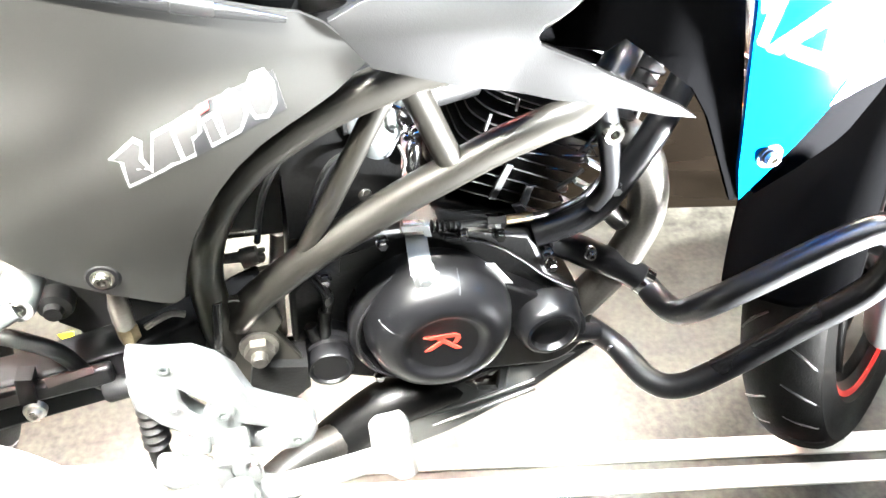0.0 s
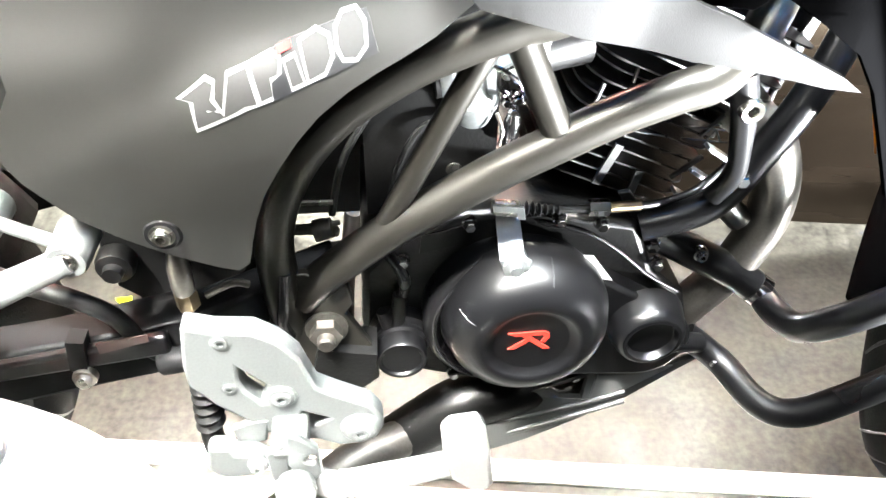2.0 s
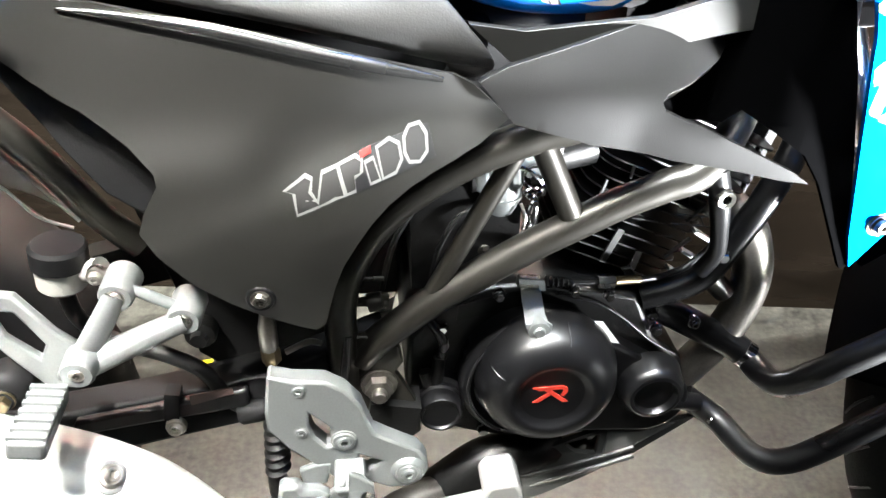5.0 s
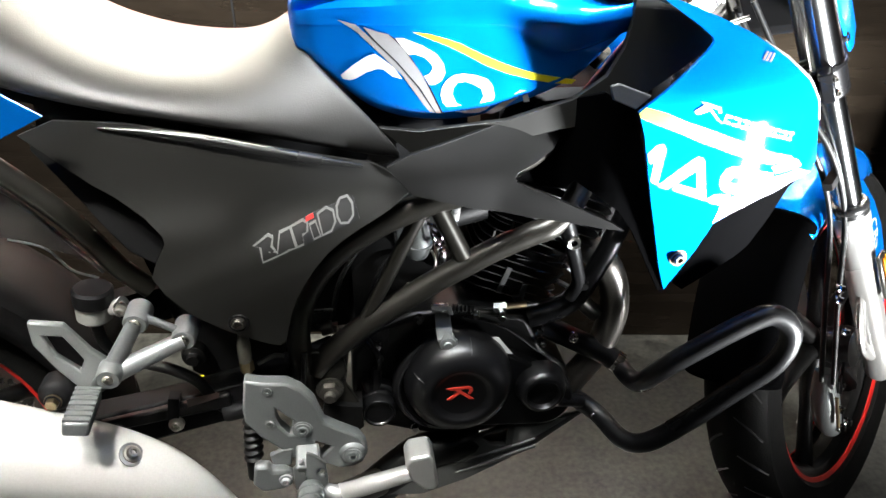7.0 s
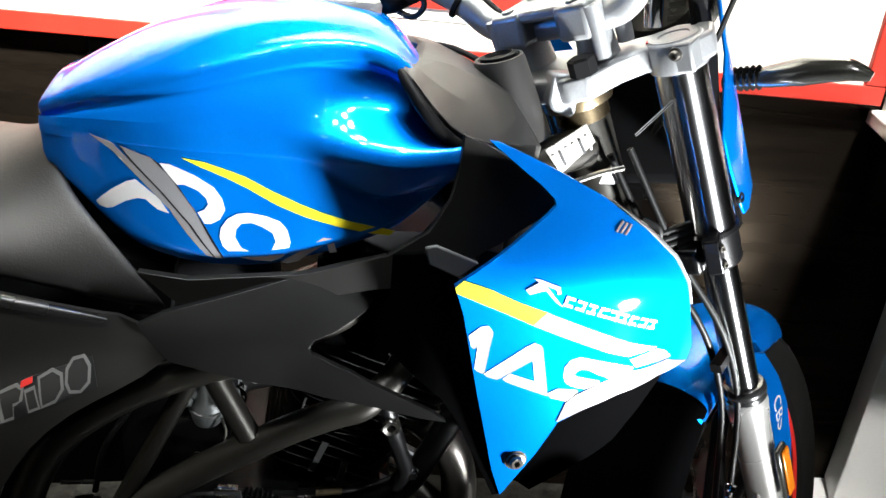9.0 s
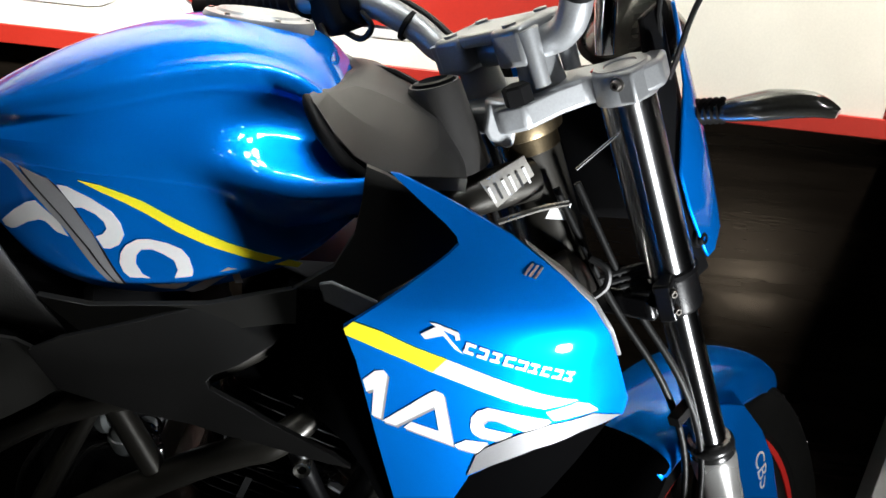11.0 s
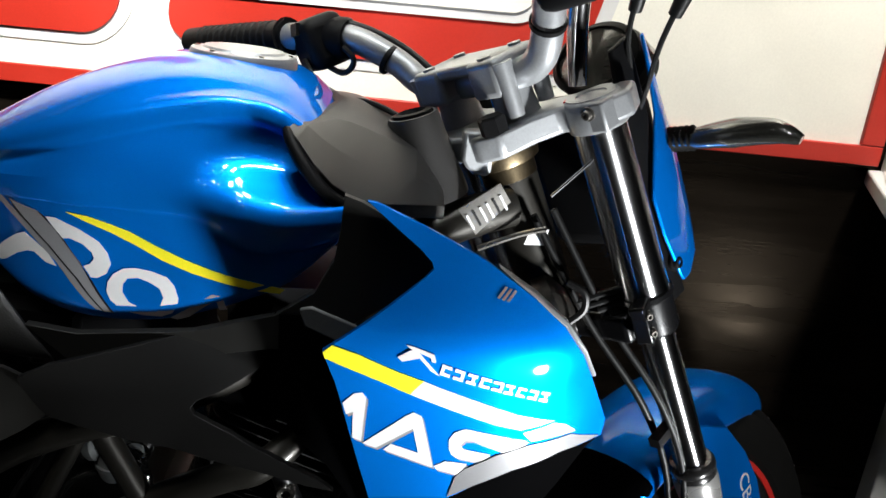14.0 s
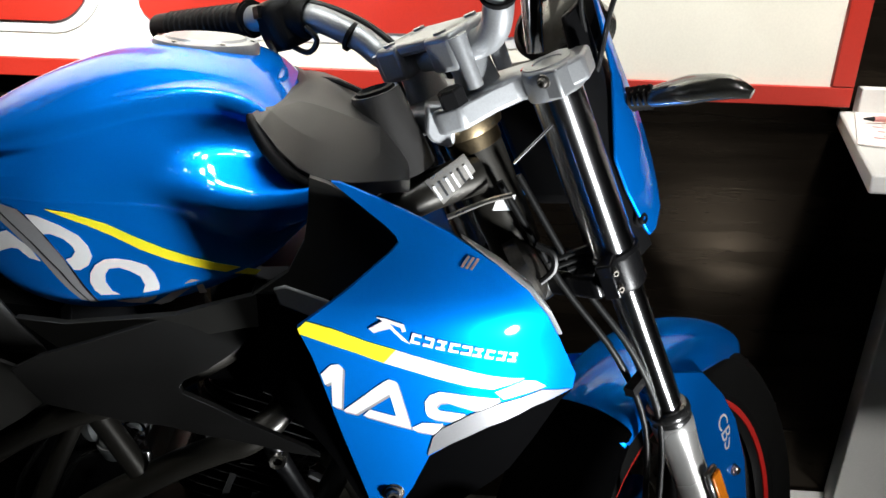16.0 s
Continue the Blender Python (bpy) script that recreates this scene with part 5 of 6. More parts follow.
clevis = soften(part("peg_clevis", block_mesh(bmesh.new(), (0.026, 0.030, 0.018), pose(-0.083, -0.224, 0.396, 18, 0, 0)), CASTING, plate, "forked hinge of the footrest"), 0.003)
skin("hinge_ear", [(-0.083, 0.419), (-0.074, 0.414), (-0.063, 0.401), (-0.062, 0.371), (-0.068, 0.363), (-0.079, 0.367), (-0.086, 0.384)], -0.240, 0.006, CASTING, clevis, "", 0.3, [[(-0.069 + 0.0045 * math.cos(k * math.pi / 4), 0.389 + 0.0055 * math.sin(k * math.pi / 4)) for k in range(8)]], 0.0018)
skin("hinge_ear", [(-0.100, 0.394), (-0.086, 0.408), (-0.085, 0.371), (-0.099, 0.361)], -0.238, 0.006, CASTING, clevis, "", 0.3, (), 0.0015)
skin("pedal_hinge", [(-0.147, 0.367), (-0.143, 0.391), (-0.139, 0.394), (-0.126, 0.393), (-0.123, 0.385), (-0.110, 0.384), (-0.102, 0.377), (-0.102, 0.362), (-0.115, 0.356), (-0.137, 0.354)], -0.228, 0.014, CASTING, plate, "", 0.3, (), 0.004)
skin("pedal_tab", [(-0.126, 0.398), (-0.112, 0.404), (-0.098, 0.405), (-0.103, 0.380), (-0.124, 0.380)], -0.215, 0.006, CASTING, plate, "", 0.3, (), 0.002)
bolt(plate, (-0.110, -0.2285, 0.372), 0.0050, ALU)
peg = part("rider_peg", lathe_mesh(bmesh.new(), [(0.0, 0.0), (0.0125, 0.0), (0.0140, 0.003), (0.0140, 0.085), (0.012, 0.09), (0, 0.09)], facing(-0.081, -0.243, 0.371), 24), CASTING, plate, "ribbed aluminium footrest")
for k in range(6):
    lathe("peg_rib", [(0.0138, -0.0022), (0.0152, -0.0010), (0.0152, 0.0010), (0.0138, 0.0022)], facing(-0.081, -0.252 - 0.012 * k, 0.371), CASTING, peg, "", 24)
hex_nut(peg, (-0.081, -0.334, 0.371), 0.009, CHROME, name="peg_screw", length=0.004)
pedal = tube("brake_pedal", [(-0.090, -0.225, 0.372), (-0.060, -0.235, 0.350), (-0.015, -0.242, 0.365), (0.030, -0.245, 0.380)], [0.010, 0.011, 0.0105, 0.0095], SATIN, bike, "plated rear brake pedal", 14, 5, 0.7)
soften(part("pedal_tip", skin_mesh([(0.024, 0.407), (0.030, 0.416), (0.052, 0.418), (0.057, 0.408), (0.061, 0.374), (0.057, 0.366), (0.045, 0.366), (0.030, 0.383)], lambda x, z: -0.262, 0.035, 0.3), SATIN, pedal), 0.004, 3)
switch = part("brake_switch", lathe_mesh(bmesh.new(), [(0.0, 0.034), (0.0042, 0.033), (0.0050, 0.022), (0.0074, 0.008), (0.0074, -0.008), (0.0064, -0.014), (0, -0.014)], pose(-0.139, -0.190, 0.527, 0, 2), 20), EXHAUST, bike, "shiny brake light switch boot")
lathe("switch_nut", [(0.0078, -0.026), (0.0078, -0.014), (0.0070, -0.013)], pose(-0.139, -0.190, 0.5275), BRASS, switch, "dull brass nut", 6)
tube("spring_hook", [(-0.128, -0.185, 0.505), (-0.110, -0.182, 0.512), (-0.100, -0.180, 0.508)], 0.0026, EXHAUST, switch, "", 8)
tube("frame_wire", [(-0.079, -0.163, 0.500), (-0.083, -0.168, 0.470), (-0.085, -0.166, 0.452), (-0.082, -0.160, 0.435)], 0.0042, GLOSS, bike, "plated hose clip", 10)
rod = tube("brake_rod", [(-0.142, -0.19, 0.44), (-0.148, -0.19, 0.405), (-0.150, -0.19, 0.345)], [0.009, 0.008, 0.009], CASE, bike, "dark brake rod with rubber boot", 12, 3)
for k in range(6):
    lathe("boot_rib", [(0.0080, -0.0035), (0.0118, 0.0), (0.0080, 0.0035)], pose(-0.1430 - 0.0010 * k, -0.190, 0.432 - 0.011 * k, 0, -6), CASE, rod, "", 18)

# pillion bracket
pb = new("pillion_bracket")
pb.parent = bike
pb["label"] = "cast aluminium pillion footrest bracket"
for a, b, r0, r1 in (((-0.238, -0.205, 0.584), (-0.266, -0.226, 0.540), 0.0088, 0.0110), ((-0.195, -0.205, 0.559), (-0.266, -0.226, 0.538), 0.0088, 0.0110), ((-0.232, -0.200, 0.588), (-0.196, -0.198, 0.564), 0.0042, 0.0042), ((-0.266, -0.226, 0.540), (-0.284, -0.212, 0.520), 0.0100, 0.0085)):
    tube("arm", [a, b], [r0, r1], CASTING, pb, "", 14, 1, 0.75)
for x, z in ((-0.2375, 0.5835), (-0.1945, 0.5595)):
    lathe("boss", [(0.0070, 0.004), (0.0110, 0.004), (0.0124, 0.001), (0.0132, -0.026), (0.0, -0.026)], facing(x, -0.205, z), CASTING, pb, "", 28)
    bolt(pb, (x, -0.206, z), 0.0056, STEEL, length=0.003)
skin("loop", [(-0.336, 0.598), (-0.304, 0.592), (-0.284, 0.558), (-0.268, 0.541), (-0.262, 0.520), (-0.285, 0.505), (-0.303, 0.510), (-0.323, 0.541), (-0.337, 0.570)], -0.212, 0.008, CASTING, pb, "", 0.3, [[(-0.325, 0.581), (-0.307, 0.578), (-0.293, 0.548), (-0.300, 0.535), (-0.319, 0.556)]], 0.002)
lathe("hub", [(0.0055, 0.008), (0.0105, 0.008), (0.0122, 0.005), (0.0130, -0.012), (0.0, -0.012)], facing(-0.264, -0.234, 0.543), CASTING, pb, "", 28)
bolt(pb, (-0.264, -0.2400, 0.543), 0.0050, STEEL, length=0.003)
foot = part("pillion_peg", block_mesh(bmesh.new(), (0.024, 0.062, 0.015), pose(-0.282, -0.272, 0.532, -6, 12, 4)), CASTING, pb, "ribbed aluminium pillion footrest")
soften(foot, 0.003)
for k in range(7):
    part("peg_rib", block_mesh(bmesh.new(), (0.0235, 0.004, 0.003), pose(-0.282, -0.272, 0.532, -6, 12, 4) @ pose(0, -0.0265 + 0.0088 * k, 0.0080)), CASTING, foot)
lathe("exhaust_mount", [(0.0, 0.008), (0.008, 0.008), (0.009, 0.004), (0.012, 0.003), (0.016, 0.0), (0.018, -0.006), (0.018, -0.022)], facing(-0.327, -0.222, 0.512), BLACK, pb, "rubber exhaust mount", 28)
hex_nut(pb, (-0.327, -0.229, 0.512), 0.006, BRASS)

# brake fluid reservoir
res = lathe("reservoir", [(0.0, -0.016), (0.014, -0.016), (0.018, -0.012), (0.019, 0.008), (0.0, 0.008)], pose(-0.288, -0.165, 0.582, 0, 8), MILKY, bike, "milky brake fluid reservoir", 28)
lathe("reservoir_cap", [(0.0, 0.024), (0.018, 0.024), (0.0205, 0.021), (0.0205, 0.006)], pose(-0.288, -0.165, 0.582, 0, 8), BLACK, res, "black screw cap", 28)
tube("reservoir_lug", [(-0.270, -0.168, 0.580), (-0.256, -0.172, 0.585)], [0.008, 0.010], MILKY, res, "", 12, 1)
bolt(res, (-0.257, -0.182, 0.586), 0.005)
tube("brake_hose", [(-0.292, -0.160, 0.566), (-0.290, -0.158, 0.53), (-0.265, -0.158, 0.505), (-0.225, -0.170, 0.497), (-0.198, -0.172, 0.478), (-0.184, -0.172, 0.447), (-0.170, -0.175, 0.437)], 0.0065, HOSE, bike, "black rubber brake hose", 12)
lathe("hose_coupling", [(0.0085, -0.012), (0.010, -0.010), (0.010, 0.010), (0.0085, 0.012), (0, 0.012)], pose(-0.163, -0.178, 0.436, 0, 80), BLACK, bike)

# swingarm, rear wheel, shock
arm = part("swingarm", skin_mesh([(-0.05, 0.470), (-0.158, 0.464), (-0.330, 0.437), (-0.66, 0.345), (-0.66, 0.285), (-0.36, 0.372), (-0.162, 0.420), (-0.05, 0.40)], lambda x, z: -0.172 + lerp(x, [(-0.35, 0.0), (-0.16, 0.0), (-0.05, 0.05)]), 0.035, 0.1), BLACK, bike, "black steel swingarm")
soften(arm, 0.005, 3)
skin("guard_strip", [(-0.165, 0.462), (-0.31, 0.437), (-0.32, 0.420), (-0.165, 0.443)], -0.180, 0.010, ENGINE, arm, "", 0.3, (), 0.003)
bolt(arm, (-0.228, -0.184, 0.429), 0.0058, STEEL)
part("hose_clip", block_mesh(bmesh.new(), (0.012, 0.014, 0.030), pose(-0.228, -0.176, 0.450, 0, 10)), BLACK, arm)
skin("red_label", [(-0.212, 0.462), (-0.176, 0.468), (-0.176, 0.461), (-0.212, 0.451)], -0.1822, 0.001, FADED, arm, "faded red label", 0.3, (), 0)
skin("inner_guard", [(-0.250, 0.600), (-0.226, 0.494), (-0.222, 0.462), (-0.222, 0.438), (-0.208, 0.425), (-0.199, 0.384), (-0.09, 0.375), (-0.09, 0.56)], -0.098, 0.006, BLACK, bike, "black inner mudguard", 0.3)
lathe("linkage_pin", [(0.0, 0.012), (0.007, 0.012), (0.008, 0.006), (0.0135, 0.004), (0.015, 0.0), (0.015, -0.02)], facing(-0.214, -0.108, 0.468), CASE, bike, "dark linkage pivot", 24)
skin("yellow_sticker", [(-0.217, 0.446), (-0.204, 0.447), (-0.207, 0.435), (-0.213, 0.433)], -0.1205, 0.001, YELLOW, bike, "small yellow sticker", 0.3, (), 0)
part("swingarm", skin_mesh([(-0.05, 0.470), (-0.158, 0.464), (-0.330, 0.437), (-0.66, 0.345), (-0.66, 0.285), (-0.36, 0.372), (-0.162, 0.420), (-0.05, 0.40)], lambda x, z: 0.10, 0.035, 0.1), BLACK, bike, "black steel swingarm")
shock = tube("rear_shock", [(-0.10, -0.0, 0.70), (-0.21, -0.0, 0.42)], 0.018, CASE, bike, "rear shock absorber", 14, 1)
for k in range(9):
    q = Vector((-0.11, 0, 0.675)).lerp(Vector((-0.195, 0, 0.46)), k / 8)
    lathe("spring_coil", [(0.027, -0.004), (0.032, 0.0), (0.027, 0.004)], Matrix.Translation(q) @ Vector((-0.11, 0, -0.28)).to_track_quat("Z", "Y").to_matrix().to_4x4(), CASE, shock, "", 20)


def wheel(name, parent, m, R, half, rim, label, stripe):
    """A cast wheel turning about the y axis of m."""
    w = new(name)
    w.parent = parent
    w["label"] = label
    roll = m @ pose(0, 0, 0, 90)
    prof = []
    for k in range(15):
        a = math.pi * (k / 14) - math.pi / 2
        prof.append((rim + (R - rim) * (0.12 + 0.88 * math.cos(a) ** 0.55 if abs(math.cos(a)) > 1e-6 else 0.0), half * math.sin(a) * (1.0 if abs(a) < 1.3 else 0.85)))
    prof = [(rim - 0.006, -half * 0.72)] + prof + [(rim - 0.006, half * 0.72)]
    tyre = lathe("tyre", prof, roll, RUBBER, w, "black treaded tyre", 72)
    for k in range(30):
        for s in (-1, 1):
            a = 2 * math.pi * (k + 0.5 * (s > 0)) / 30
            pts = [(0.18, 0.0), (0.55, 0.10), (0.80, 0.22)]
            q = []
            for u, d in pts:
                r = rim + (R - rim) * (0.12 + 0.88 * (1 - u * u) ** 0.275) - 0.0008
                q.append(m @ Vector((r * math.cos(a + d * 0.6), s * half * u, r * math.sin(a + d * 0.6))))
            tube("groove", q, [0.0016, 0.0022, 0.0016], DECALBLACK, tyre, "", 5, 3)
    lathe("rim", [(rim - 0.022, -half * 0.50), (rim - 0.010, -half * 0.68), (rim, -half * 0.74), (rim + 0.003, -half * 0.70), (rim + 0.002, -half * 0.62), (rim - 0.022, -half * 0.2), (rim - 0.022, half * 0.2), (rim + 0.002, half * 0.62), (rim + 0.003, half * 0.70), (rim, half * 0.74), (rim - 0.010, half * 0.68), (rim - 0.022, half * 0.50)], roll, CASE, w, "black cast rim", 72)
    if stripe:
        for s in (-1, 1):
            lathe("rim_stripe", [(rim - 0.013, s * half * 0.665), (rim - 0.013, s * half * 0.70), (rim - 0.006, s * half * 0.745), (rim - 0.006, s * half * 0.715)], roll, RED, w, "red rim stripe", 72)
    lathe("hub", [(0.0, -0.06), (0.03, -0.06), (0.034, -0.045), (0.028, -0.02), (0.028, 0.02), (0.034, 0.045), (0.03, 0.06), (0, 0.06)], roll, CASE, w, "", 28)
    for k in range(6):
        a = 2 * math.pi * k / 6 + 0.3
        d = Vector((math.cos(a), 0, math.sin(a)))
        tube("spoke", [m @ (d * 0.026), m @ (d * (rim * 0.55) + Vector((0, 0.004, 0))), m @ (d * (rim - 0.018))], [0.016, 0.011, 0.014], CASE, w, "", 10, 3)
    lathe("brake_disc", [(0.085, -0.068), (0.135, -0.068), (0.135, -0.064), (0.085, -0.064), (0.085, -0.068)], roll, STEEL, w, "steel brake disc", 56)
    return w


wheel("rear_wheel", bike, pose(-0.635, 0, 0.3045), 0.305, 0.062, 0.222, "black cast rear wheel", True)
rows = []
for k in range(12):
    a = radians(20 + 12 * k)
    c = Vector((-0.635, 0, 0.305))
    rr = 0.325
    rows.append(mirrored([(c.x + (rr) * math.cos(a), 0, c.z + rr * math.sin(a)), (c.x + rr * math.cos(a), -0.04, c.z + rr * math.sin(a)), (c.x + (rr - 0.015) * math.cos(a), -0.068, c.z + (rr - 0.015) * math.sin(a)), (c.x + (rr - 0.05) * math.cos(a), -0.074, c.z + (rr - 0.05) * math.sin(a))]))
hug = smooth(part("rear_mudguard", loft_mesh(rows), BLACK, bike, "black rear mudguard"), 1)
hug.modifiers.new("sheet", "SOLIDIFY").thickness = 0.003
stand = tube("side_stand", [(-0.04, 0.13, 0.33), (-0.06, 0.20, 0.16), (-0.07, 0.26, 0.012)], 0.011, CASE, bike, "black side stand", 12, 2)
part("stand_foot", block_mesh(bmesh.new(), (0.07, 0.04, 0.010), pose(-0.07, 0.27, 0.006)), CASE, stand)

# ---- front end, turned to the left about the steering axis ----
STEM, RAKE, STEER = Vector((0.395, 0, 0.907)), 24.0, 40.0
UNTURNED = Matrix.Translation(STEM) @ pose(0, 0, 0, 0, -RAKE, 0)
FORK = UNTURNED @ pose(0, 0, 0, 0, 0, STEER)      # x ahead of the stem, y left, z up along it
HALF, OFF, TRAIL = 0.095, 0.031, 0.045


def fp(x, y, z):
    return FORK @ Vector((x, y, z))


tube("head_tube", [UNTURNED @ Vector((0, 0, -0.025)), UNTURNED @ Vector((0, 0, -0.165))], 0.027, FRAME, bike, "bronze grey steering head", 24, 1)
lathe("head_race", [(0.024, -0.050), (0.028, -0.048), (0.028, -0.034), (0.034, -0.032), (0.0355, -0.024), (0.0350, -0.016), (0.030, -0.013), (0.024, -0.012)], UNTURNED, BRASS, bike, "greased steering bearing cup", 28)
tube("frame_gusset", [UNTURNED @ Vector((-0.01, -0.02, -0.07)), (0.33, -0.06, 0.815), (0.25, -0.10, 0.75)], [0.020, 0.019, 0.016], FRAME, bike, "frame tube at the steering head", 16)
skin("frame_plate", [(0.361, 0.845), (0.396, 0.871), (0.407, 0.855), (0.379, 0.823)], -0.0655, 0.002, STEEL, bike, "printed frame plate with plain bars", 0.2, (), 0)
for k in range(6):
    q = Vector((0.368, 0.840)) + Vector((0.0055, 0.0040)) * k
    skin("plate_bar", [(q.x, q.y), (q.x + 0.008, q.y - 0.0125), (q.x + 0.0098, q.y - 0.0112), (q.x + 0.0018, q.y + 0.0013)], -0.0668, 0.001, DECALBLACK if k in (1, 4) else WHITE, bike, "", 0.2, (), 0)

clamp = new("top_clamp")
clamp.parent = bike
clamp["label"] = "cast aluminium top fork clamp"
bm = bmesh.new()
o = [(-0.050, 0), (-0.056, -0.030), (-0.046, -0.050), (-0.012, -0.060), (0.008, -0.075), (0.012, -0.116), (0.040, -0.128), (0.068, -0.116), (0.070, -0.080), (0.050, -0.064), (0.040, -0.04), (0.036, 0)]
o = o + [(x, -y) for x, y in o[-2:0:-1]]
lo = [bm.verts.new(fp(x, y, -0.014)) for x, y in o]
hi = [bm.verts.new(fp(x, y, 0.010)) for x, y in o]
bm.faces.new(lo[::-1]), bm.faces.new(hi)
for i in range(len(o)):
    bm.faces.new((lo[i], lo[(i + 1) % len(o)], hi[(i + 1) % len(o)], hi[i]))
bmesh.ops.recalc_face_normals(bm, faces=bm.faces)
soften(part("bridge", bm, ALU, clamp), 0.004, 3)
for s in (-1, 1):
    lathe("fork_eye", [(0.0195, -0.018), (0.0258, -0.017), (0.0268, -0.013), (0.0265, 0.008), (0.0245, 0.0105), (0.0195, 0.0125)], FORK @ pose(OFF, s * HALF, 0), ALU, clamp, "", 32)
    lathe("fork_cap", [(0.0235, 0.0105), (0.0225, 0.0122), (0.014, 0.0124), (0.0135, 0.0110), (0.0, 0.0110)], FORK @ pose(OFF, s * HALF, 0), ALU, clamp, "aluminium fork cap", 28)
    part("riser", lathe_mesh(bmesh.new(), [(0.021, 0.0), (0.0185, 0.02), (0.0195, 0.036), (0.0, 0.036)], FORK @ pose(0.0, s * 0.036, 0.009) @ Matrix.Diagonal((1.15, 0.85, 1, 1)), 24), ALU, clamp, "cast handlebar riser")
    soften(part("bar_cap", block_mesh(bmesh.new(), (0.062, 0.036, 0.034), FORK @ pose(0.0, s * 0.036, 0.052)), ALU, clamp, "cast handlebar clamp"), 0.006, 3)
    for dx in (-0.021, 0.021):
        lathe("cap_column", [(0.0075, -0.036), (0.0085, 0.0), (0.0095, 0.012), (0.0, 0.012)], FORK @ pose(dx, s * 0.054, 0.052), ALU, clamp, "", 18)
        lathe("cap_screw", [(0.0, 0.002), (0.004, 0.004), (0.006, 0.004), (0.006, -0.002)], FORK @ pose(dx, s * 0.036, 0.067), ALU, clamp, "", 16)
soften(part("cap_bridge", block_mesh(bmesh.new(), (0.056, 0.10, 0.012), FORK @ pose(0, 0, 0.063)), ALU, clamp), 0.004)
lathe("stem_nut", [(0.0125, 0.0), (0.0125, 0.014), (0.010, 0.016), (0.0, 0.016)], FORK @ pose(-0.044, -0.046, 0.010), BLACK, clamp, "black hexagon nut", 6)
soften(part("pinch_block", block_mesh(bmesh.new(), (0.036, 0.034, 0.027), FORK @ pose(0.0245, -0.1040, -0.0030)), ALU, clamp, "squared end of the clamp"), 0.0025)
bolt(clamp, fp(0.0062, -0.1065, 0.0020), 0.0042, EXHAUST, fp(-1, -0.12, 0) - fp(0, 0, 0))
soften(part("clamp_lug", skin_mesh([(0.362, 0.912), (0.362, 0.886), (0.367, 0.878), (0.384, 0.872), (0.389, 0.876), (0.389, 0.893), (0.402, 0.902), (0.400, 0.912)], lambda x, z: -0.052, 0.022, 0.3), ALU, clamp), 0.003)
lathe("red_tape", [(0.006, 0.0), (0.006, 0.0015), (0.0, 0.0015)], FORK @ pose(0.022, -0.078, 0.0105), RED, clamp, "scrap of red tape", 5)

low = part("lower_clamp", lathe_mesh(bmesh.new(), [(0.03, -0.02), (0.034, -0.014), (0.034, 0.014), (0.03, 0.02)], FORK @ pose(0, 0, -0.205), 24), ENGINE, bike, "black lower fork clamp")
bm = block_mesh(bmesh.new(), (0.052, 0.19, 0.030), FORK @ pose(0.018, 0, -0.208))
soften(part("lower_bridge", bm, ENGINE, low), 0.006, 3)
for s in (-1, 1):
    leg = new("fork_leg")
    leg.parent = bike
    leg["label"] = "telescopic fork leg, chromed above and silver below"
    F = FORK @ pose(OFF, s * HALF, 0)
    lathe("upper_tube", [(0.0240, 0.0), (0.0240, -0.186), (0.0233, -0.190), (0.0165, -0.192)], F, TUBE, leg, "chromed upper tube", 32)
    lathe("lower_eye", [(0.0185, -0.182), (0.0262, -0.183), (0.0268, -0.187), (0.0245, -0.190), (0.0245, -0.222), (0.0225, -0.226), (0.016, -0.226)], F, ENGINE, leg, "", 32)
    lathe("stanchion", [(0.0176, -0.19), (0.0176, -0.43)], F, TUBE, leg, "chromed stanchion", 32)
    lathe("dust_seal", [(0.0176, -0.386), (0.0215, -0.387), (0.0242, -0.391), (0.0245, -0.396), (0.0225, -0.399), (0.0235, -0.404), (0.022, -0.407)], F, GLOSS, leg, "black rubber dust seal", 32)
    lathe("slider", [(0.0205, -0.399), (0.0232, -0.403), (0.0238, -0.414), (0.0215, -0.445), (0.0205, -0.62), (0.0215, -0.66), (0.020, -0.705), (0.016, -0.715), (0.0, -0.716)], F, SATIN, leg, "satin silver slider", 32)
    for k in (0, 1):
        bolt(leg, F @ Vector((-0.0335, s * 0.0215, -0.189 - 0.018 * k)), 0.0034, EXHAUST, FORK.to_3x3() @ Vector((-0.45, s * 0.9, 0)))
    soften(part("pinch_lug", block_mesh(bmesh.new(), (0.026, 0.016, 0.038), F @ pose(-0.0285, s * 0.0125, -0.198, 0, 0, s * -20)), ENGINE, leg, "black pinch lug"), 0.002)
    rf = part("reflector", block_mesh(bmesh.new(), (0.022, 0.007, 0.075), F @ pose(0.0, s * 0.0285, -0.512)), SMOKE, leg, "amber side reflector in a dark holder")
    soften(rf, 0.003)
    soften(part("amber_lens", block_mesh(bmesh.new(), (0.017, 0.004, 0.066), F @ pose(0.001, s * 0.0335, -0.512)), AMBER, rf, "amber lens"), 0.002)
    hex_nut(leg, F @ Vector((0, s * 0.028, -0.685)), 0.009, BLACK, FORK.to_3x3() @ Vector((0, s, 0)), "axle_nut", 0.012)
    tube("caliper_lug", [F @ Vector((-0.012, 0, -0.545)), F @ Vector((-0.030, 0, -0.575)), F @ Vector((-0.038, 0, -0.62)), F @ Vector((-0.016, 0, -0.655))], [0.010, 0.011, 0.011, 0.012], SATIN, leg, "", 12, 3, 0.6)
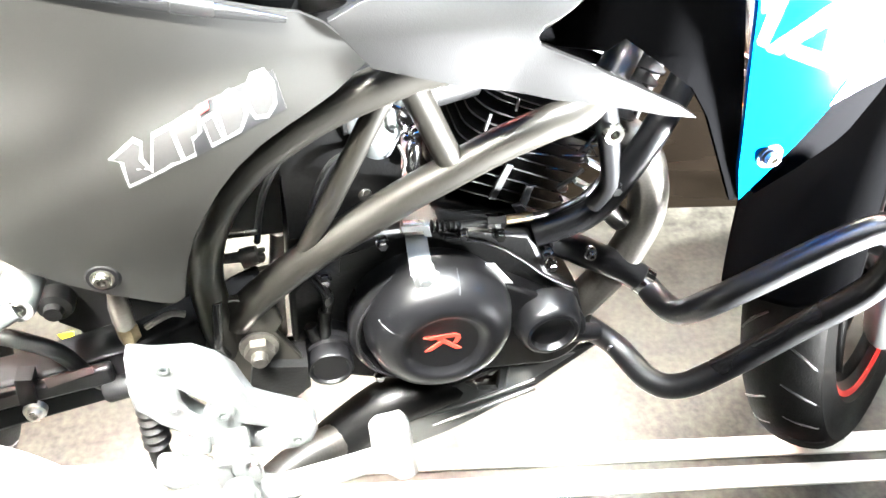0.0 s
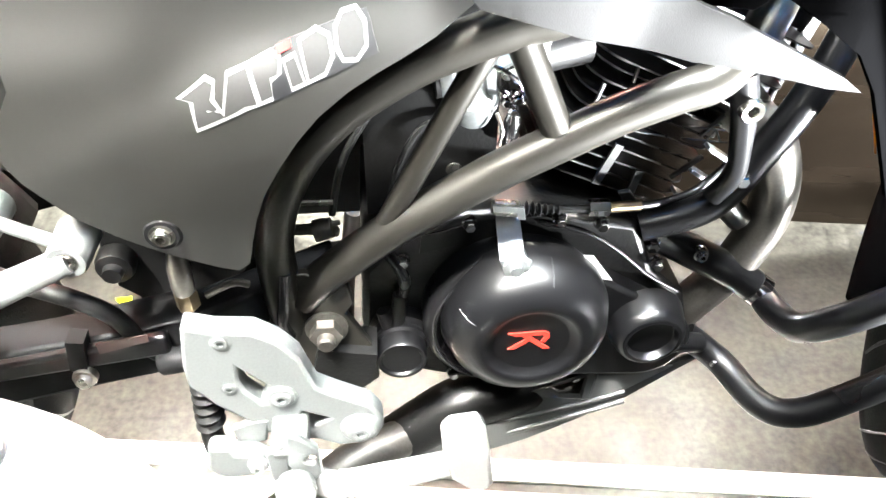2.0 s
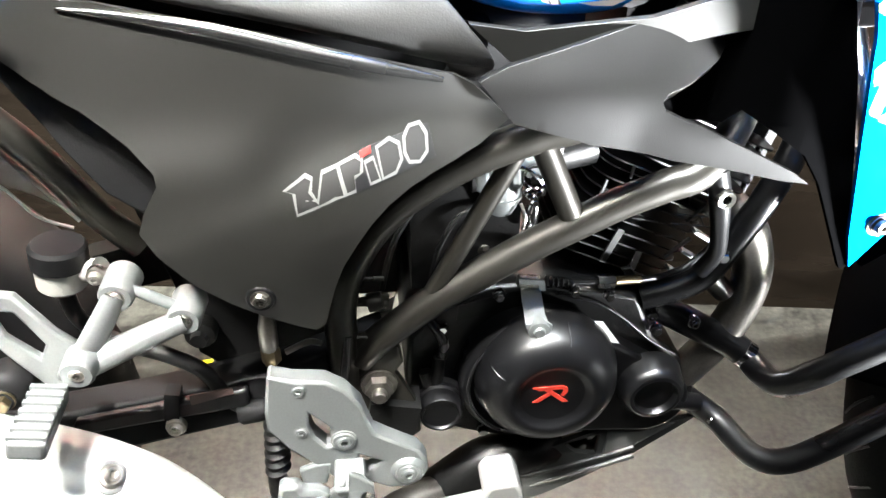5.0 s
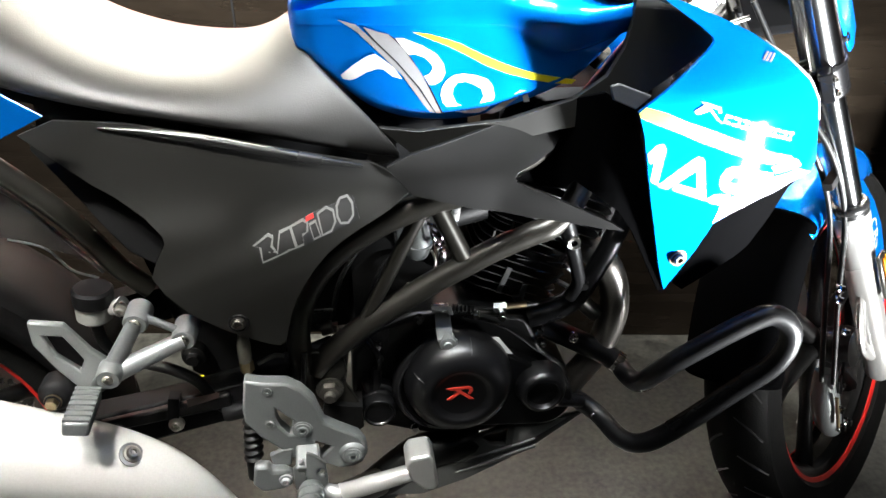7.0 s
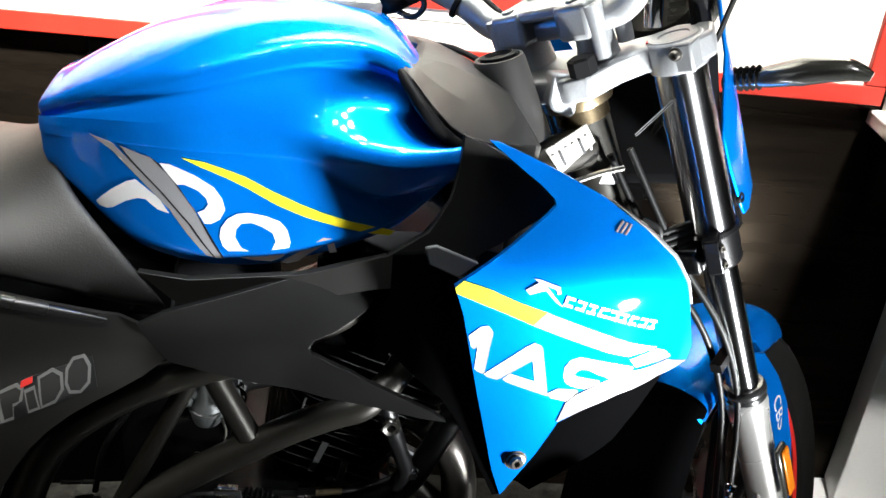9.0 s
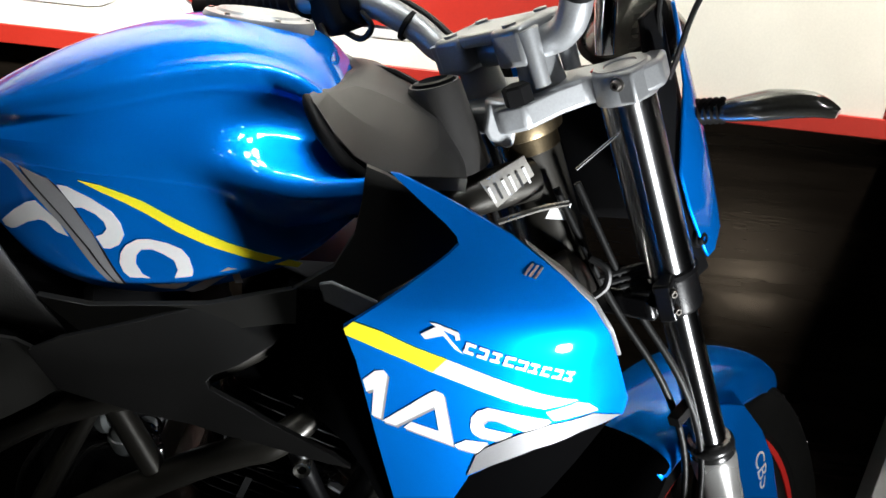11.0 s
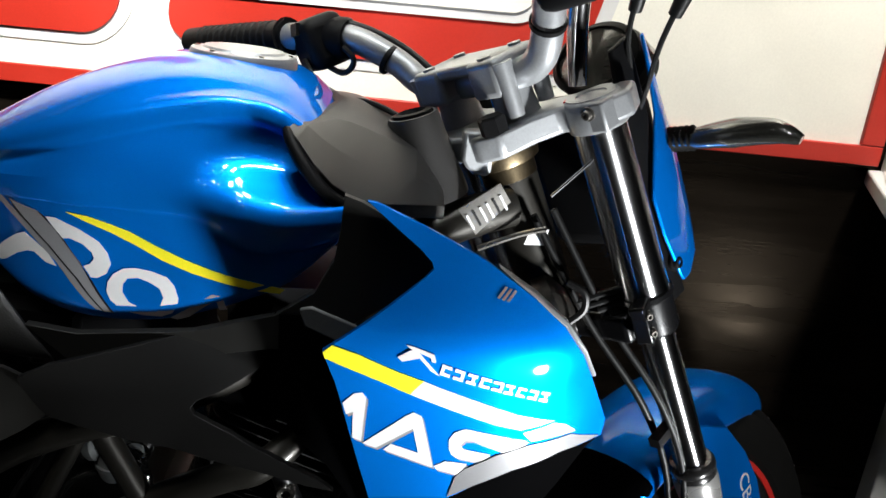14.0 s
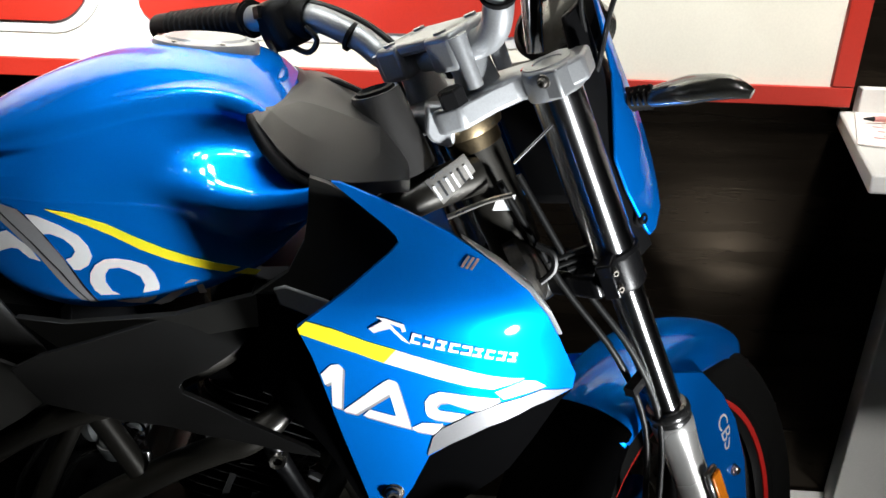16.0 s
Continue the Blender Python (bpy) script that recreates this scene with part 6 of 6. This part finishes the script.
cal = tube("brake_caliper", [fp(-0.070, -0.066, -0.615), fp(-0.086, -0.066, -0.645), fp(-0.094, -0.066, -0.685), fp(-0.088, -0.066, -0.715)], [0.016, 0.024, 0.024, 0.017], CASTING, bike, "grey cast brake caliper", 16, 4, 0.8)
for q in ((-0.078, -0.086, -0.63), (-0.098, -0.088, -0.66), (-0.086, -0.088, -0.70), (-0.102, -0.086, -0.695)):
    hex_nut(cal, fp(*q), 0.0045, CHROME, FORK.to_3x3() @ Vector((0, -1, 0)))
tube("pad_pin", [fp(-0.098, -0.088, -0.635), fp(-0.112, -0.088, -0.68)], 0.0025, BRASS, cal, "", 8, 1)
tube("banjo", [fp(-0.062, -0.088, -0.60), fp(-0.080, -0.090, -0.612), fp(-0.092, -0.090, -0.63)], 0.004, CHROME, cal, "plated hose end", 8, 2)
for q in ((-0.050, -0.100, -0.47), (-0.056, -0.098, -0.485), (-0.050, -0.095, -0.55)):
    hex_nut(cal, fp(*q), 0.004, CHROME, FORK.to_3x3() @ Vector((0, -1, 0)))

wheel("front_wheel", bike, FORK @ pose(TRAIL, 0, -0.685) @ pose(0, 0, 0, 0, RAKE), 0.295, 0.050, 0.222, "black cast front wheel with a red rim stripe", True)

# front mudguard
WM = FORK @ pose(TRAIL, 0, -0.685) @ pose(0, 0, 0, 0, RAKE)


def guard(name, a0, a1, n, rr, w, mat, parent, label, skirt, tip=0.0):
    rows = []
    for k in range(n):
        t = k / (n - 1)
        a = radians(a0 + (a1 - a0) * t)
        wd = w * (1 - tip * max(0, t - 0.6) / 0.4)
        sk = skirt * (0.6 + 0.4 * math.sin(math.pi * t))
        row = []
        for y, d in ((0, 0), (-0.4 * wd, 0.002), (-0.75 * wd, 0.010), (-0.96 * wd, 0.024), (-1.0 * wd, 0.024 + sk * 0.5), (-0.99 * wd, 0.024 + sk)):
            r = rr - d
            row.append(WM @ Vector((r * math.cos(a), y, r * math.sin(a))))
        mir = [WM @ (Matrix.Diagonal((1, -1, 1, 1)) @ (WM.inverted() @ v)) for v in row]
        rows.append([tuple(v) for v in mir[:0:-1]] + [tuple(v) for v in row])
    ob = smooth(part(name, loft_mesh(rows), mat, parent, label), 2)
    ob.modifiers.new("sheet", "SOLIDIFY").thickness = 0.003
    return ob


fender = guard("front_mudguard", 128, 58, 12, 0.317, 0.066, BLUE, bike, "metallic blue front mudguard", 0.030, 0.5)
guard("rear_flap", 170, 124, 10, 0.318, 0.066, MATTE, fender, "black rear part of the mudguard", 0.030)
for s in (-1, 1):
    bm = skin_mesh([(-0.142, 0.276), (-0.105, 0.290), (-0.028, 0.272), (0.016, 0.232), (0.046, 0.190), (0.066, 0.130), (0.068, 0.070), (0.052, 0.0), (0.020, 0.0), (-0.020, 0.13), (-0.055, 0.215), (-0.085, 0.250)], lambda x, z: -0.066 - 0.012 * min(1, max(0, (x + 0.12) / 0.1)), 0.004, 0.2)
    if s > 0:
        bm.transform(Matrix.Diagonal((1, -1, 1, 1)))
        bmesh.ops.reverse_faces(bm, faces=bm.faces)
    bm.transform(WM @ pose(0.0, s * 0.002, 0))
    soften(part("fender_cheek", bm, BLUE, fender, "blue side cheek"), 0.003, 2)
txt = bpy.data.curves.new("side_lettering", "FONT")
txt.body, txt.size, txt.extrude, txt.align_x, txt.align_y = "CBS", 0.030, 0.0006, "CENTER", "CENTER"
lettering = new("side_lettering", txt)
lettering.data.materials.append(WHITE)
lettering.parent = fender
lettering.matrix_world = WM @ pose(0.018, -0.0793, 0.182, 90, 0, 0) @ pose(0, 0, 0, 0, 0, -68)
lettering["label"] = "white lettering on the mudguard"
bolt(fender, WM @ Vector((0.036, -0.081, 0.125)), 0.005, STEEL, WM.to_3x3() @ Vector((0, -1, 0)))

# handlebar
BARZ = 0.047
GRIP0, GRIP1, POD = (-0.048, 0.200, 0.138), (-0.063, 0.375, 0.166), (-0.034, 0.163, 0.128)


def bp(q, s):
    return fp(q[0], s * q[1], q[2])


bar = tube("handlebar", [bp(GRIP1, -1), bp(GRIP0, -1), bp(POD, -1), fp(-0.022, -0.130, 0.116), fp(-0.004, -0.100, 0.082), fp(0.0, -0.078, 0.056), fp(0.0, -0.045, BARZ), fp(0.0, 0.045, BARZ), fp(0.0, 0.078, 0.056), fp(-0.004, 0.100, 0.082), fp(-0.022, 0.130, 0.116), bp(POD, 1), bp(GRIP0, 1), bp(GRIP1, 1)], 0.0135, ALU, bike, "silver tubular handlebar", 20, 6)
for s in (-1, 1):
    a, b = bp(GRIP0, s), bp(GRIP1, s)
    d = (b - a).normalized()
    grip = tube("grip", [b + d * 0.012, b, b - d * 0.012, a + d * 0.01, a], [0.011, 0.016, 0.0165, 0.0165, 0.020], BLACK, bar, "black ribbed rubber grip", 20, 2)
    for k in range(12):
        lathe("grip_rib", [(0.0160, -0.0025), (0.0178, 0.0), (0.0160, 0.0025)], Matrix.Translation(a + (b - a) * (0.12 + 0.065 * k)) @ d.to_track_quat("Z", "Y").to_matrix().to_4x4(), BLACK, grip, "", 18)
    pod = soften(part("switch_pod", block_mesh(bmesh.new(), (0.046, 0.052, 0.052), Matrix.Translation(bp(POD, s) - Vector((0, 0, 0.006))) @ FORK.to_3x3().to_4x4() @ pose(0, 0, 0, 0, 0, -s * 12)), BLACK, bar, "black switch housing"), 0.011, 3)
    part("rocker", block_mesh(bmesh.new(), (0.010, 0.016, 0.012), FORK @ pose(-0.056, s * 0.165, 0.141, 0, 20, -s * 12)), GREY, pod)
    lathe("lever_perch", [(0.019, -0.012), (0.021, -0.009), (0.021, 0.009), (0.019, 0.012)], Matrix.Translation(fp(-0.028, s * 0.142, 0.120)) @ (bp(POD, s) - fp(-0.022, s * 0.130, 0.116)).to_track_quat("Z", "Y").to_matrix().to_4x4(), BLACK, bar, "black lever perch", 20)
    tube("hand_lever", [fp(-0.012, s * 0.150, 0.118), fp(0.0, s * 0.20, 0.13), fp(-0.03, s * 0.38, 0.155)], [0.007, 0.006, 0.005], BLACK, bar, "black hand lever", 10)
    lathe("cable_tie", [(0.0140, -0.003), (0.0155, -0.002), (0.0155, 0.002), (0.0140, 0.003)], Matrix.Translation(fp(-0.008, s * 0.104, 0.085)) @ (fp(-0.022, s * 0.130, 0.116) - fp(0.0, s * 0.078, 0.056)).to_track_quat("Z", "Y").to_matrix().to_4x4(), BLACK, bar, "", 18)
tube("switch_lead", [fp(-0.062, 0.165, 0.112), fp(-0.072, 0.135, 0.075), fp(-0.06, 0.08, 0.055), fp(-0.045, 0.03, 0.01)], 0.003, HOSE, bar, "thin black switch lead", 8)
tube("switch_lead", [fp(-0.034, 0.150, 0.142), fp(-0.012, 0.122, 0.122), fp(0.012, 0.095, 0.085), fp(0.02, 0.055, 0.03)], 0.0045, HOSE, bar, "black bound lead", 10)
tube("loop_lead", [fp(-0.05, 0.165, 0.112), fp(-0.042, 0.140, 0.088), fp(-0.036, 0.122, 0.096), fp(-0.038, 0.128, 0.112)], 0.003, HOSE, bar, "", 8)

# cables and brake hose in front of the handlebar
tube("brake_line", [fp(0.03, -0.16, 0.22), fp(0.068, -0.095, 0.12), fp(0.066, -0.072, 0.062), fp(0.058, -0.062, 0.015)], 0.0075, HOSE, bike, "black brake line with a plated end", 12)
tube("line_fitting", [fp(0.068, -0.080, 0.085), fp(0.066, -0.070, 0.058), fp(0.058, -0.062, 0.014)], [0.0105, 0.010, 0.0085], STANCHION, bike, "plated hose fitting", 14, 2)
for a, b, c in (((0.085, -0.140, 0.095), (0.082, -0.110, 0.045), (0.088, -0.090, -0.010)), ((0.085, -0.185, 0.085), (0.082, -0.140, 0.034), (0.085, -0.095, -0.03))):
    tube("throttle_cable", [fp(*a), fp(*b), fp(*c), fp(0.07, -0.03, -0.10)], 0.0026, HOSE, bike, "thin black control cable", 8)
    tube("cable_boot", [fp(*a), fp(*(Vector(a).lerp(Vector(b), 0.62)))], [0.0085, 0.006], HOSE, bike, "rubber cable boot", 12, 1)
for k, (y0, y1) in enumerate(((-0.055, -0.080), (-0.070, -0.096))):
    tube("fork_hose", [fp(-0.02 + 0.012 * k, y0 + 0.02, -0.08), fp(-0.012 + 0.010 * k, y0, -0.20), fp(0.000 + 0.008 * k, y1, -0.30), fp(0.004 + 0.006 * k, y1, -0.40), fp(-0.040, y1 + 0.006, -0.50), fp(-0.095, y1 + 0.010, -0.61)], 0.0036, HOSE, bike, "black front brake hose", 10)
part("hose_clamp", block_mesh(bmesh.new(), (0.05, 0.012, 0.010), FORK @ pose(0.012, -0.092, -0.335)), BLACK, bike)
for k in range(4):
    tube("looped_lead", [fp(-0.015 + 0.004 * k, -0.05 - 0.008 * k, -0.175 - 0.006 * k), fp(0.01, -0.088, -0.170 - 0.008 * k), fp(0.02, -0.100, -0.176 - 0.008 * k)], 0.0032, HOSE, bike, "", 8)
tube("white_wire", [(0.440, -0.075, 0.865), (0.470, -0.070, 0.895), (0.492, -0.065, 0.917)], 0.0014, STANCHION, bike, "thin plated wire", 8)
tube("stay_rod", [(0.385, -0.045, 0.803), (0.420, -0.050, 0.820), (0.445, -0.052, 0.828)], 0.0028, STEEL, bike, "thin steel rod", 8)
skin("white_tag", [(0.430, 0.806), (0.434, 0.820), (0.452, 0.822), (0.449, 0.806)], lambda x, z: -0.035, 0.001, WHITE, bike, "small white paper tag", 0.2, (), 0)
lathe("horn", [(0.0, 0.010), (0.012, 0.010), (0.030, 0.002), (0.036, -0.004), (0.034, -0.018), (0.0, -0.02)], pose(0.475, -0.03, 0.745, 0, 60), EXHAUST, bike, "round horn", 28)
tube("wire_loop", [(0.470, -0.06, 0.780), (0.486, -0.065, 0.772), (0.488, -0.065, 0.755), (0.476, -0.065, 0.742)], 0.0035, HOSE, bike, "", 8)

# headlight nacelle, dash and indicator
NACELLE = Matrix.Translation((-0.012, -0.014, 0.004)) @ FORK


def npt(x, y, z):
    return NACELLE @ Vector((x, y, z))


nac = new("headlight")
nac.parent = bike
nac["label"] = "headlight in a blue nacelle"
for s in (-1, 1):
    bm = skin_mesh([(0.122, 0.030), (0.132, 0.030), (0.144, -0.020), (0.158, -0.058), (0.169, -0.095), (0.171, -0.125), (0.165, -0.155), (0.150, -0.177), (0.126, -0.190), (0.105, -0.205), (0.092, -0.206), (0.088, -0.196), (0.079, -0.149), (0.077, -0.112), (0.090, -0.084), (0.112, -0.040)], lambda x, z: -0.105 + 0.55 * max(0, x - 0.12), 0.004, 0.02)
    if s > 0:
        bm.transform(Matrix.Diagonal((1, -1, 1, 1)))
        bmesh.ops.reverse_faces(bm, faces=bm.faces)
    bm.transform(NACELLE)
    soften(part("nacelle_side", bm, BLUE, nac, "metallic blue nacelle side"), 0.003, 2)
    bm = skin_mesh([(0.080, 0.03), (0.110, 0.035), (0.110, -0.04), (0.085, -0.115), (0.095, -0.19), (0.100, -0.222), (0.070, -0.222), (0.062, -0.10)], lambda x, z: -0.098, 0.006, 0.2)
    if s > 0:
        bm.transform(Matrix.Diagonal((1, -1, 1, 1)))
        bmesh.ops.reverse_faces(bm, faces=bm.faces)
    bm.transform(NACELLE)
    soften(part("inner_bracket", bm, BLACK, nac, "black headlight bracket"), 0.002)
    blk = tube("indicator", [npt(0.130, s * 0.09, -0.074), npt(0.130, s * 0.120, -0.074), npt(0.131, s * 0.132, -0.074), npt(0.131, s * 0.165, -0.072), npt(0.131, s * 0.200, -0.074), npt(0.131, s * 0.221, -0.083)], [0.010, 0.010, 0.013, 0.0165, 0.013, 0.005], SMOKE, nac, "smoked front indicator", 16, 4, 0.7)
    for k in range(5):
        lathe("stalk_rib", [(0.009, -0.002), (0.0125, 0.0), (0.009, 0.002)], Matrix.Translation(npt(0.130, s * (0.100 + 0.006 * k), -0.074)) @ (FORK.to_3x3() @ Vector((0, 1, 0))).to_track_quat("Z", "Y").to_matrix().to_4x4(), BLACK, blk, "", 14)
bolt(nac, npt(0.090, -0.100, -0.185), 0.006, BLACK, FORK.to_3x3() @ Vector((0, -1, 0)))
soften(part("shell", block_mesh(bmesh.new(), (0.05, 0.15, 0.17), FORK @ pose(0.128, 0, -0.10)), BLACK, nac, "black headlight shell"), 0.02, 4)
part("lens", lathe_mesh(bmesh.new(), [(0.0, 0.022), (0.04, 0.018), (0.062, 0.006), (0.068, -0.004)], FORK @ pose(0.150, 0, -0.11, 0, 90), 36), SMOKE, nac, "headlight lens")
dash = part("instrument", lathe_mesh(bmesh.new(), [(0.0, 0.012), (0.052, 0.012), (0.060, 0.008), (0.062, -0.004), (0.058, -0.03), (0.0, -0.034)], FORK @ pose(0.140, -0.030, 0.012, 0, -50, 0) @ Matrix.Diagonal((0.62, 0.85, 1, 1)), 40), SMOKE, bike, "grey instrument panel")
part("instrument_rim", lathe_mesh(bmesh.new(), [(0.052, 0.0125), (0.061, 0.0085), (0.063, -0.004), (0.0635, -0.004), (0.062, 0.011), (0.053, 0.0145)], FORK @ pose(0.140, -0.030, 0.012, 0, -50, 0) @ Matrix.Diagonal((0.62, 0.85, 1, 1)), 40), BLACK, dash)
for k in range(3):
    part("display_bar", block_mesh(bmesh.new(), (0.006, 0.018, 0.001), FORK @ pose(0.140, -0.030, 0.012, 0, -50, 0) @ pose(-0.022 + 0.014 * k, -0.025, 0.0128)), BLACK, dash)

# crash bar
cb = tube("crash_bar", [(0.218, -0.086, 0.456), (0.258, -0.091, 0.433), (0.298, -0.096, 0.411), (0.318, -0.106, 0.398), (0.3245, -0.130, 0.3945), (0.3285, -0.160, 0.406), (0.334, -0.186, 0.440), (0.356, -0.201, 0.473), (0.425, -0.215, 0.528), (0.452, -0.22, 0.535), (0.470, -0.225, 0.512), (0.462, -0.222, 0.470), (0.425, -0.212, 0.425), (0.365, -0.203, 0.366), (0.330, -0.195, 0.338), (0.308, -0.175, 0.330), (0.290, -0.130, 0.335), (0.262, -0.11, 0.350)], 0.0125, ENGINE, bike, "glossy black tubular crash bar", 16)
tube("bar_sleeve", [(0.216, -0.086, 0.457), (0.258, -0.091, 0.433), (0.298, -0.096, 0.411), (0.314, -0.102, 0.401)], 0.0150, ENGINE, cb, "", 14, 3)
lathe("bar_band", [(0.0128, -0.006), (0.0150, -0.005), (0.0150, 0.005), (0.0128, 0.006)], Matrix.Translation((0.3185, -0.106, 0.3982)) @ Vector((0.6, -0.35, -0.35)).to_track_quat("Z", "Y").to_matrix().to_4x4(), CHROME, cb, "plated clamp band", 20)
bolt(cb, (0.256, -0.104, 0.443), 0.0045, CHROME)
bolt(cb, (0.283, -0.132, 0.338), 0.0045, CHROME)
tube("mount_stub", [(0.262, -0.09, 0.495), (0.288, -0.09, 0.468)], 0.011, FRAME, bike, "short frame stub", 12, 1)
